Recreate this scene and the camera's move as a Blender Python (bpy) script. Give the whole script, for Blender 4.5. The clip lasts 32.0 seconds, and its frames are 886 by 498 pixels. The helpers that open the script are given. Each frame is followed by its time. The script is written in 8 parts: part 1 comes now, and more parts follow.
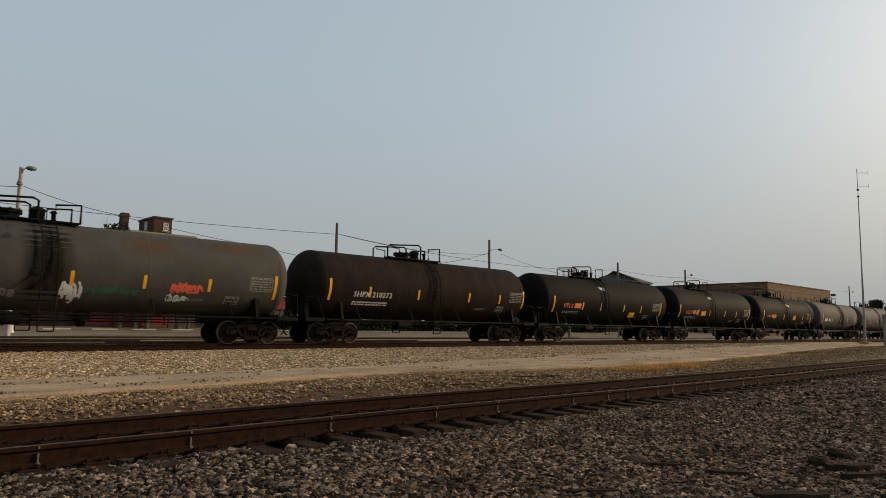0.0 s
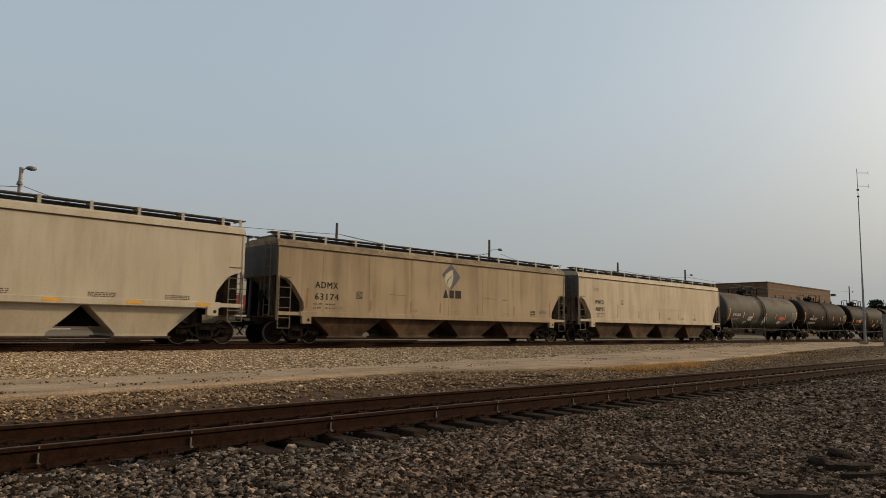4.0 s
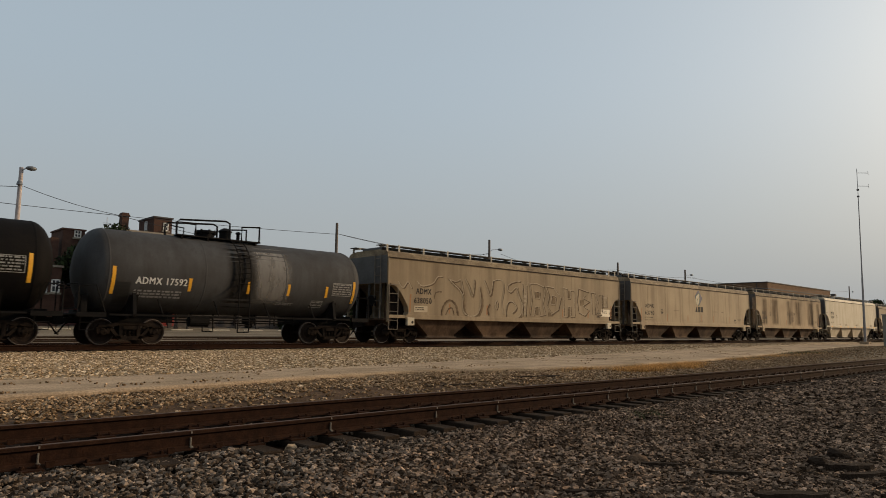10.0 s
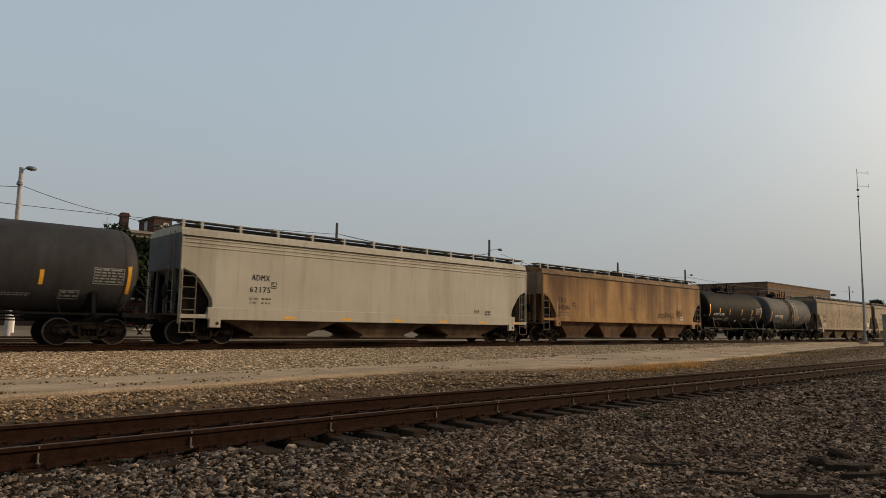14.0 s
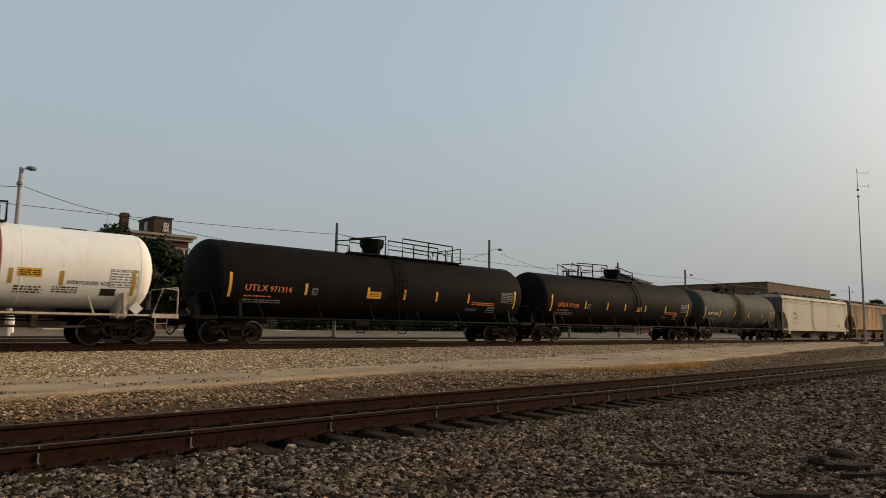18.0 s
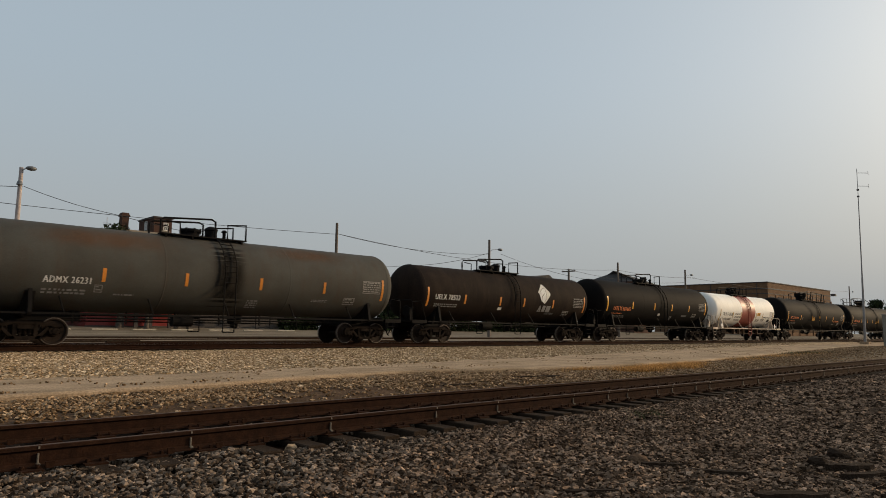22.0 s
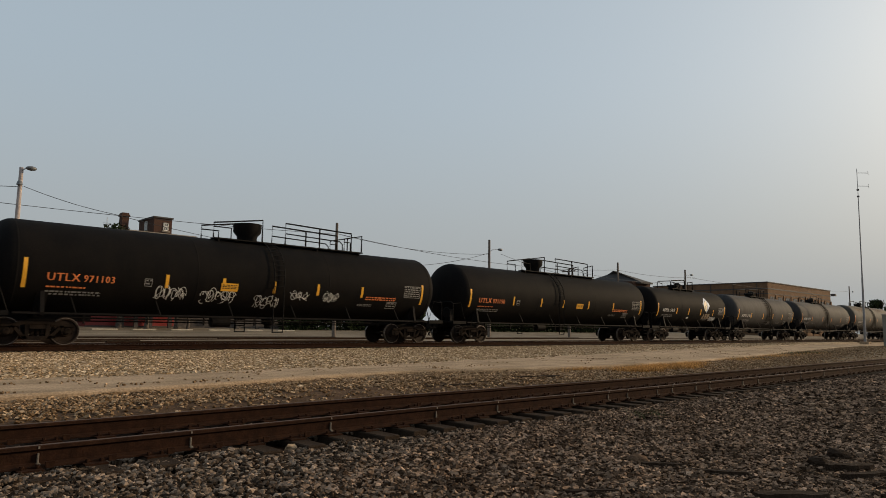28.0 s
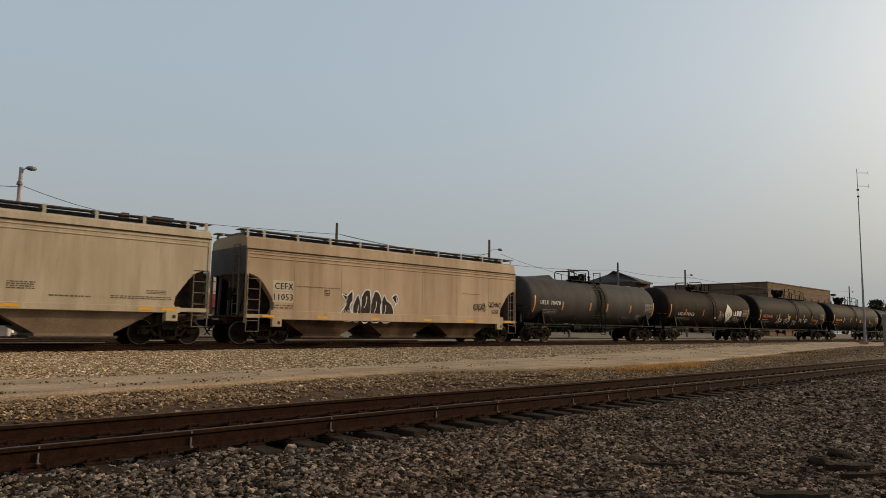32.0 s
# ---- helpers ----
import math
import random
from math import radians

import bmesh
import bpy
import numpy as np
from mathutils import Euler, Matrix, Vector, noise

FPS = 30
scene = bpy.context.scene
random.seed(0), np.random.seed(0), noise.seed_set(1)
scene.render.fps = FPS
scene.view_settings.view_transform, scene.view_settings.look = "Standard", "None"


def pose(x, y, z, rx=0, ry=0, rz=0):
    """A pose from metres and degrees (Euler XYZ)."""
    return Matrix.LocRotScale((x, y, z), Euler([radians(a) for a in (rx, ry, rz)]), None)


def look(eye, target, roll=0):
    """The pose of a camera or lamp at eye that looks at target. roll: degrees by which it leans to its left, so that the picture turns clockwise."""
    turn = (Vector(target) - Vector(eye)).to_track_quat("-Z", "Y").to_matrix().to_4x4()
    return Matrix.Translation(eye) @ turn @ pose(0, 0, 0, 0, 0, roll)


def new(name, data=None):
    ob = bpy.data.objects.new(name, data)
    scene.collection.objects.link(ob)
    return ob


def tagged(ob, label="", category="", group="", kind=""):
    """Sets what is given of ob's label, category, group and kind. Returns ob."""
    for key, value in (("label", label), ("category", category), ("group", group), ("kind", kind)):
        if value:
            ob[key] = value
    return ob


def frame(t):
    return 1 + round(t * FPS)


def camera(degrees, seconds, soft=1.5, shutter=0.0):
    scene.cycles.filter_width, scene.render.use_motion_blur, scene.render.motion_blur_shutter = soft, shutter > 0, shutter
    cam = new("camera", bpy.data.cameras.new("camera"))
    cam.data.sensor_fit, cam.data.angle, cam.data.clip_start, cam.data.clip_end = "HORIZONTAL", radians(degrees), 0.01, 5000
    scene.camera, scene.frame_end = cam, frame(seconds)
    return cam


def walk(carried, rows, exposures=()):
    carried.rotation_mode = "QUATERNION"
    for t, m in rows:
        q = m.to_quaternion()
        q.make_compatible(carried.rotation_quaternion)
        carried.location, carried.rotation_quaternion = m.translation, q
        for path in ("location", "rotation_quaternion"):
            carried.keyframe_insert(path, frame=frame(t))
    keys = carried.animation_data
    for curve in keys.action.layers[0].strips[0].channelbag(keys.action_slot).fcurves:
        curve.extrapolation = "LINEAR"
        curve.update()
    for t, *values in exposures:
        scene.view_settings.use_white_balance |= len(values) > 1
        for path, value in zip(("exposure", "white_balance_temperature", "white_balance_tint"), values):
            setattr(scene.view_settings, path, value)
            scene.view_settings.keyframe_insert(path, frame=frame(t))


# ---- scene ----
# x runs along the tracks, y away from the camera, z up; z = 0 is the top of the main line's rails
MAIN = 26.37          # centre line of the track on which the train runs
NEAR = 7.64           # centre line of the near track
NEAR_Z = -0.365       # top of its rails
SPEED = 14.64         # metres a second
SECONDS = 32.0

cam = camera(66.6, SECONDS, soft=0.75, shutter=0.08)
YAW, PITCH = radians(43.51), radians(6.736)
EYE = Vector((0, 0, 0.708))
AIM = EYE + Vector((math.sin(YAW) * math.cos(PITCH), math.cos(YAW) * math.cos(PITCH), math.sin(PITCH)))
walk(cam, [(0.0, look(EYE, AIM, 0.7256)), (SECONDS, look(EYE, AIM, 0.7256))], exposures=[(0.0, 0.0), (SECONDS, 0.0)])

# ---- sky and sun ----
SUN_AZ, SUN_EL = radians(113), radians(17)
world = bpy.data.worlds.new("sky")
scene.world = world
world.use_nodes = True
wn = world.node_tree.nodes
sky = wn.new("ShaderNodeTexSky")
sky.sky_type = "NISHITA"
sky.sun_disc = False
sky.sun_elevation, sky.sun_rotation = SUN_EL, SUN_AZ
sky.air_density, sky.dust_density, sky.ozone_density = 1.0, 9.0, 1.2
veil = wn.new("ShaderNodeMix")       # a thin veil of cloud evens the sky out
veil.data_type = "RGBA"
veil.inputs["Factor"].default_value = 0.62
veil.inputs["B"].default_value = (4.22, 4.98, 5.50, 1)
haze = wn.new("ShaderNodeMix")       # grey haze, thickest at the horizon
haze.data_type = "RGBA"
haze.inputs["B"].default_value = (2.95, 2.8, 2.6, 1)
way_up = wn.new("ShaderNodeTexCoord")
height = wn.new("ShaderNodeSeparateXYZ")
depth = wn.new("ShaderNodeMapRange")
depth.interpolation_type = "SMOOTHSTEP"
depth.inputs["From Min"].default_value, depth.inputs["From Max"].default_value = 0.02, 0.38
depth.inputs["To Min"].default_value, depth.inputs["To Max"].default_value = 0.48, 0.0
sky_links = world.node_tree.links
sky_links.new(way_up.outputs["Generated"], height.inputs[0])
sky_links.new(height.outputs["Z"], depth.inputs["Value"])
sky_links.new(depth.outputs[0], haze.inputs["Factor"])
sky_links.new(sky.outputs[0], veil.inputs["A"])
sky_links.new(veil.outputs["Result"], haze.inputs["A"])
sky_links.new(haze.outputs["Result"], wn["Background"].inputs[0])
wn["Background"].inputs[1].default_value = 0.129

sun = new("sun", bpy.data.lights.new("sun", "SUN"))
sun.data.energy, sun.data.angle, sun.data.color = 2.8, radians(2.0), (1.0, 0.75, 0.47)
to_sun = Vector((math.sin(SUN_AZ) * math.cos(SUN_EL), math.cos(SUN_AZ) * math.cos(SUN_EL), math.sin(SUN_EL)))
sun.matrix_world = look((0, 0, 60), Vector((0, 0, 60)) - to_sun)


# ---- materials ----
def surface(name, base, other=None, grain=8.0, amount=0.5, rough=0.8, metal=0.0, bump=0.2, bump_scale=40.0, streak=None, gloss=0.35,
            streak_amount=0.5, stretch=(1.0, 1.0, 0.12), fine=0.25, spread=0.0, streak_at=0.5, streak_size=1.6, soften=1.0, rise=0.0):
    """A procedural surface: two scales of noise between two colours, fine relief, and optional streaks of dirt."""
    m = bpy.data.materials.new(name)
    m.use_nodes = True
    nt = m.node_tree
    nodes, links = nt.nodes, nt.links
    bsdf = nodes["Principled BSDF"]
    other = other or tuple(c * 0.65 for c in base)
    where = nodes.new("ShaderNodeTexCoord")
    big = nodes.new("ShaderNodeTexNoise")
    big.inputs["Scale"].default_value, big.inputs["Detail"].default_value = grain, 6
    small = nodes.new("ShaderNodeTexNoise")
    small.inputs["Scale"].default_value, small.inputs["Detail"].default_value = bump_scale, 4
    for n in (big, small):
        links.new(where.outputs["Object"], n.inputs["Vector"])
    ramp = nodes.new("ShaderNodeMapRange")
    ramp.inputs["From Min"].default_value, ramp.inputs["From Max"].default_value = 0.35, 0.68
    ramp.inputs["To Max"].default_value = amount
    links.new(big.outputs["Fac"], ramp.inputs["Value"])
    mix = nodes.new("ShaderNodeMix")
    mix.data_type = "RGBA"
    mix.inputs["A"].default_value, mix.inputs["B"].default_value = (*base, 1), (*other, 1)
    links.new(ramp.outputs[0], mix.inputs["Factor"])
    out = mix.outputs["Result"]
    if streak:
        mapping = nodes.new("ShaderNodeMapping")
        mapping.inputs["Scale"].default_value = stretch
        links.new(where.outputs["Object"], mapping.inputs["Vector"])
        runs = nodes.new("ShaderNodeTexNoise")
        runs.inputs["Scale"].default_value, runs.inputs["Detail"].default_value = streak_size, 8
        runs.inputs["Roughness"].default_value = 0.62
        links.new(mapping.outputs[0], runs.inputs["Vector"])
        reach = nodes.new("ShaderNodeMapRange")
        reach.inputs["From Min"].default_value, reach.inputs["From Max"].default_value = streak_at - 0.08 * soften, streak_at + 0.16 * soften
        reach.inputs["To Max"].default_value = streak_amount
        if rise:                     # spills run down from the roof hatches: more of them high on the wall
            axes = nodes.new("ShaderNodeSeparateXYZ")
            links.new(where.outputs["Object"], axes.inputs[0])
            high = nodes.new("ShaderNodeMapRange")
            high.inputs["From Min"].default_value, high.inputs["From Max"].default_value = 1.2, 4.1
            high.inputs["To Min"].default_value, high.inputs["To Max"].default_value = -rise, rise
            links.new(axes.outputs["Z"], high.inputs["Value"])
            more = nodes.new("ShaderNodeMath")
            links.new(runs.outputs["Fac"], more.inputs[0])
            links.new(high.outputs[0], more.inputs[1])
            links.new(more.outputs[0], reach.inputs["Value"])
        else:
            links.new(runs.outputs["Fac"], reach.inputs["Value"])
        drips = nodes.new("ShaderNodeTexNoise")
        drips.inputs["Scale"].default_value, drips.inputs["Detail"].default_value = streak_size * 5.0, 5
        links.new(mapping.outputs[0], drips.inputs["Vector"])
        thin = nodes.new("ShaderNodeMapRange")
        thin.inputs["From Min"].default_value, thin.inputs["From Max"].default_value = 0.52, 0.72
        thin.inputs["To Max"].default_value = 0.55 * streak_amount
        links.new(drips.outputs["Fac"], thin.inputs["Value"])
        for spots in (reach, thin):
            mix2 = nodes.new("ShaderNodeMix")
            mix2.data_type = "RGBA"
            mix2.inputs["B"].default_value = (*streak, 1)
            links.new(spots.outputs[0], mix2.inputs["Factor"])
            links.new(out, mix2.inputs["A"])
            out = mix2.outputs["Result"]
    speck = nodes.new("ShaderNodeMix")
    speck.data_type, speck.blend_type = "RGBA", "MULTIPLY"
    tone = nodes.new("ShaderNodeMapRange")
    tone.inputs["From Min"].default_value, tone.inputs["From Max"].default_value = 0.3, 0.7
    tone.inputs["To Min"].default_value, tone.inputs["To Max"].default_value = 1.0 - fine, 1.0 + fine
    links.new(small.outputs["Fac"], tone.inputs["Value"])
    speck.inputs["Factor"].default_value = 1.0
    links.new(out, speck.inputs["A"])
    links.new(tone.outputs[0], speck.inputs["B"])
    out = speck.outputs["Result"]
    if spread:
        island = nodes.new("ShaderNodeNewGeometry")
        vary = nodes.new("ShaderNodeMix")
        vary.data_type = "RGBA"
        low, high = 1.0 - spread, 1.0 + spread * 1.9
        vary.inputs["A"].default_value, vary.inputs["B"].default_value = (low, low * 0.84, low * 0.64, 1), (high, high * 0.98, high * 0.94, 1)
        lift = nodes.new("ShaderNodeMath")
        lift.operation = "POWER"
        lift.inputs[1].default_value = 2.2
        links.new(island.outputs["Random Per Island"], lift.inputs[0])
        links.new(lift.outputs[0], vary.inputs["Factor"])
        tint = nodes.new("ShaderNodeMix")
        tint.data_type, tint.blend_type = "RGBA", "MULTIPLY"
        tint.inputs["Factor"].default_value = 1.0
        links.new(out, tint.inputs["A"])
        links.new(vary.outputs["Result"], tint.inputs["B"])
        out = tint.outputs["Result"]
    links.new(out, bsdf.inputs["Base Color"])
    bsdf.inputs["Specular IOR Level"].default_value = gloss
    bsdf.inputs["Roughness"].default_value, bsdf.inputs["Metallic"].default_value = rough, metal
    if bump:
        relief = nodes.new("ShaderNodeBump")
        relief.inputs["Strength"].default_value, relief.inputs["Distance"].default_value = bump, 0.02
        links.new(small.outputs["Fac"], relief.inputs["Height"])
        links.new(relief.outputs[0], bsdf.inputs["Normal"])
    return m


RUST = surface("rusty_steel", (0.029, 0.0135, 0.0078), (0.0135, 0.0068, 0.0043), 12, 0.8, 0.85, 0.0, 0.3, 60, gloss=0.04)
RAIL_HEAD = surface("worn_rail_head", (0.075, 0.045, 0.03), (0.045, 0.026, 0.017), 6, 0.7, 0.7, 0.1, 0.1, 80, gloss=0.15)
RAIL_SHINE = surface("polished_rail_head", (0.14, 0.105, 0.08), (0.09, 0.065, 0.048), 6, 0.7, 0.5, 0.5, 0.05, 80)
TIE = surface("creosoted_tie", (0.022, 0.0145, 0.01), (0.045, 0.031, 0.021), 5, 0.7, 0.95, 0, 0.6, 50, gloss=0.05)
BALLAST = surface("grey_ballast", (0.132, 0.100, 0.077), (0.064, 0.045, 0.032), 6, 0.8, 0.9, 0, 0.5, 45, spread=0.85, gloss=0.05)
FINE_BALLAST = surface("brown_grey_ballast", (0.158, 0.110, 0.079), (0.074, 0.048, 0.032), 2.2, 0.9, 0.92, 0, 0.5, 45, spread=0.85, gloss=0.05)
# brown dirt taken down to near black: the shade in gaps between stones
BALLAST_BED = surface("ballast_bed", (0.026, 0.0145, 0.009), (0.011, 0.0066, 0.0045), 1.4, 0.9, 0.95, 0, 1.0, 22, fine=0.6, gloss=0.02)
GRAVEL = surface("pale_gravel", (0.33, 0.25, 0.165), (0.20, 0.148, 0.096), 0.8, 1.0, 0.95, 0, 1.0, 14, fine=0.55, gloss=0.05)
GRAVEL_STONE = surface("pale_stone", (0.40, 0.31, 0.212), (0.25, 0.187, 0.124), 5, 0.8, 0.9, 0, 0.4, 40, spread=0.42, gloss=0.06)
EDGE_STONE = surface("brown_stone", (0.26, 0.183, 0.116), (0.13, 0.088, 0.054), 6, 0.8, 0.9, 0, 0.5, 45, spread=0.45, gloss=0.06)
DIRT = surface("brown_dirt", (0.105, 0.066, 0.041), (0.055, 0.034, 0.021), 2.5, 0.9, 0.95, 0, 0.9, 25, fine=0.4, gloss=0.03)
VERGE = surface("brown_verge_gravel", (0.15, 0.11, 0.07), (0.085, 0.06, 0.037), 1.1, 1.0, 0.95, 0, 1.0, 16, fine=0.55, gloss=0.05)
EARTH = surface("ground_earth", (0.09, 0.075, 0.05), (0.05, 0.042, 0.03), 0.6, 0.9, 0.95, 0, 0.8, 12, fine=0.4)
PATH = surface("worn_concrete", (0.40, 0.29, 0.19), (0.28, 0.20, 0.125), 0.7, 1.0, 0.9, 0, 0.6, 26, fine=0.3, streak=(0.13, 0.09, 0.056), streak_amount=0.5, stretch=(0.25, 1.5, 1.0), streak_size=1.2, gloss=0.06)
LOT_PALE = surface("pale_kerb_concrete", (0.40, 0.35, 0.27), (0.31, 0.27, 0.21), 1, 0.8, 0.9, 0, 0.3, 12)
LOT = surface("lot_concrete", (0.22, 0.18, 0.13), (0.14, 0.112, 0.08), 0.4, 0.8, 0.9, 0, 0.3, 8, gloss=0.05, streak=(0.07, 0.05, 0.034), streak_amount=0.7, stretch=(0.1, 1.2, 1.0), streak_size=0.9)
BRICK = surface("dark_red_brick", (0.085, 0.047, 0.034), (0.055, 0.03, 0.023), 2.0, 0.8, 0.9, 0, 0.4, 30, gloss=0.1)
TAN_BRICK = surface("tan_brick", (0.165, 0.096, 0.054), (0.115, 0.066, 0.038), 1.0, 0.8, 0.9, 0, 0.4, 30, gloss=0.1)
STONE = surface("pale_limestone", (0.27, 0.225, 0.175), (0.19, 0.16, 0.125), 2.0, 0.8, 0.85, 0, 0.3, 20, gloss=0.1)
DARK_TRIM = surface("dark_trim", (0.06, 0.05, 0.045), None, 3, 0.6, 0.8, 0, 0.2, 20)
SHINGLE = surface("dark_shingle", (0.055, 0.05, 0.048), (0.035, 0.032, 0.03), 3, 0.8, 0.9, 0, 0.6, 14)
WHITE_TRIM = surface("white_paint", (0.75, 0.73, 0.69), (0.6, 0.57, 0.52), 3, 0.5, 0.6, 0, 0.1, 20)
WOOD_POLE = surface("weathered_pole", (0.16, 0.125, 0.10), (0.10, 0.08, 0.065), 3, 0.8, 0.9, 0, 0.4, 30)
CONCRETE_POLE = surface("concrete_pole", (0.40, 0.34, 0.32), (0.29, 0.25, 0.235), 2, 0.7, 0.8, 0, 0.2, 20)
GALVANISED = surface("galvanised_steel", (0.45, 0.45, 0.46), (0.33, 0.33, 0.34), 4, 0.7, 0.5, 0.6, 0.1, 40)
CABLE = surface("black_cable", (0.03, 0.03, 0.032), None, 3, 0.5, 0.7, 0, 0.0, 20)
CABINET_GREY = surface("grey_cabinet_paint", (0.22, 0.20, 0.165), (0.16, 0.145, 0.12), 2, 0.6, 0.6, 0.2, 0.1, 30)
LEAF = surface("dark_leaves", (0.024, 0.036, 0.013), (0.013, 0.02, 0.008), 1.5, 0.8, 0.8, 0, 0.2, 20, spread=0.5, gloss=0.1)
BARK = surface("bark", (0.09, 0.07, 0.055), None, 6, 0.8, 0.95, 0, 0.7, 30)
DRY_GRASS = surface("dry_grass", (0.36, 0.21, 0.075), (0.24, 0.145, 0.055), 1.5, 0.8, 0.9, 0, 0.3, 20, spread=0.4, gloss=0.1)
GLASS_DARK = surface("window_glass", (0.03, 0.035, 0.04), (0.05, 0.055, 0.06), 1, 0.5, 0.12, 0, 0.0, 5)
RED_PAINT = surface("red_metal_paint", (0.22, 0.03, 0.026), (0.17, 0.026, 0.022), 2, 0.5, 0.35, 0, 0.02, 20)

FADED_YELLOW = surface("faded_orange_tape", (0.30, 0.13, 0.042), (0.19, 0.085, 0.035), 5, 0.6, 0.6, 0, 0.0, 20)

# rolling stock
TRUCK_DIRT = surface("dusty_black_iron", (0.010, 0.0075, 0.006), (0.020, 0.014, 0.0105), 5, 0.9, 0.9, 0.0, 0.4, 40, gloss=0.04)
WHEEL_STEEL = surface("wheel_steel", (0.022, 0.0145, 0.011), (0.013, 0.0095, 0.0075), 6, 0.8, 0.7, 0.2, 0.2, 40, gloss=0.1)
TREAD = surface("polished_tread", (0.20, 0.165, 0.14), (0.11, 0.088, 0.072), 6, 0.6, 0.45, 0.7, 0.05, 40)
LADDER_GREY = surface("worn_ladder_paint", (0.17, 0.14, 0.105), (0.09, 0.072, 0.054), 5, 0.8, 0.7, 0, 0.1, 40, gloss=0.15)
BLACK_IRON = surface("black_painted_steel", (0.0065, 0.006, 0.006), (0.011, 0.009, 0.008), 4, 0.7, 0.7, 0.0, 0.15, 40, gloss=0.06)
YELLOW = surface("yellow_reflective_tape", (0.72, 0.36, 0.03), (0.55, 0.25, 0.02), 5, 0.5, 0.35, 0, 0.0, 20, fine=0.07)
ORANGE_TAPE = surface("orange_reflective_tape", (0.55, 0.20, 0.022), (0.38, 0.13, 0.018), 5, 0.5, 0.45, 0, 0.0, 20, fine=0.1)
STENCIL_WHITE = surface("white_stencil_paint", (0.62, 0.60, 0.56), (0.42, 0.40, 0.37), 6, 0.5, 0.7, 0, 0.0, 20, gloss=0.15, fine=0.07)
STENCIL_BLACK = surface("black_stencil_paint", (0.025, 0.021, 0.019), (0.06, 0.05, 0.04), 6, 0.5, 0.7, 0, 0.0, 20, fine=0.07, gloss=0.08)
STENCIL_FADED = surface("faded_black_stencil", (0.10, 0.076, 0.052), (0.16, 0.125, 0.088), 6, 0.8, 0.8, 0, 0.0, 20, fine=0.07, gloss=0.08)
STENCIL_ORANGE = surface("orange_stencil_paint", (0.68, 0.19, 0.05), (0.5, 0.14, 0.04), 6, 0.5, 0.7, 0, 0.0, 20, fine=0.07)
PANEL_GREY = surface("worn_panel_print", (0.26, 0.245, 0.225), (0.15, 0.14, 0.13), 9, 0.7, 0.8, 0, 0.0, 20, gloss=0.1, fine=0.07)
BRACKET_PALE = surface("pale_bracket_paint", (0.42, 0.375, 0.30), (0.28, 0.24, 0.185), 3, 0.7, 0.7, 0, 0.1, 30, gloss=0.15)
STENCIL_GREY = surface("faded_grey_stencil", (0.22, 0.21, 0.20), (0.14, 0.132, 0.124), 6, 0.5, 0.8, 0, 0.0, 20, gloss=0.1, fine=0.07)
SPRAY_WHITE = surface("white_spray_paint", (0.66, 0.66, 0.64), (0.45, 0.45, 0.44), 4, 0.6, 0.7, 0, 0.0, 20, fine=0.07)
SPRAY_RED = surface("red_spray_paint", (0.62, 0.09, 0.05), (0.5, 0.12, 0.06), 4, 0.6, 0.7, 0, 0.0, 20, fine=0.07)
SPRAY_GREEN = surface("green_spray_paint", (0.03, 0.105, 0.065), (0.035, 0.07, 0.05), 4, 0.6, 0.7, 0, 0.0, 20, fine=0.07)
SPRAY_TAN = surface("faded_spray_outline", (0.062, 0.039, 0.023), (0.15, 0.102, 0.062), 2.5, 1.0, 0.8, 0, 0.0, 20, gloss=0.1, fine=0.1)
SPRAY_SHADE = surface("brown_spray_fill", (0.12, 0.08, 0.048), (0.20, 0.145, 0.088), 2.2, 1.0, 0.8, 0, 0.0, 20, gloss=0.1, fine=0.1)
SPRAY_CREAM = surface("cream_spray_fill", (0.33, 0.26, 0.175), (0.23, 0.175, 0.11), 3, 0.7, 0.8, 0, 0.0, 20, fine=0.07)
SPRAY_BLACK = surface("black_spray_paint", (0.025, 0.018, 0.016), (0.06, 0.04, 0.03), 4, 0.6, 0.7, 0, 0.0, 20, fine=0.07, gloss=0.08)


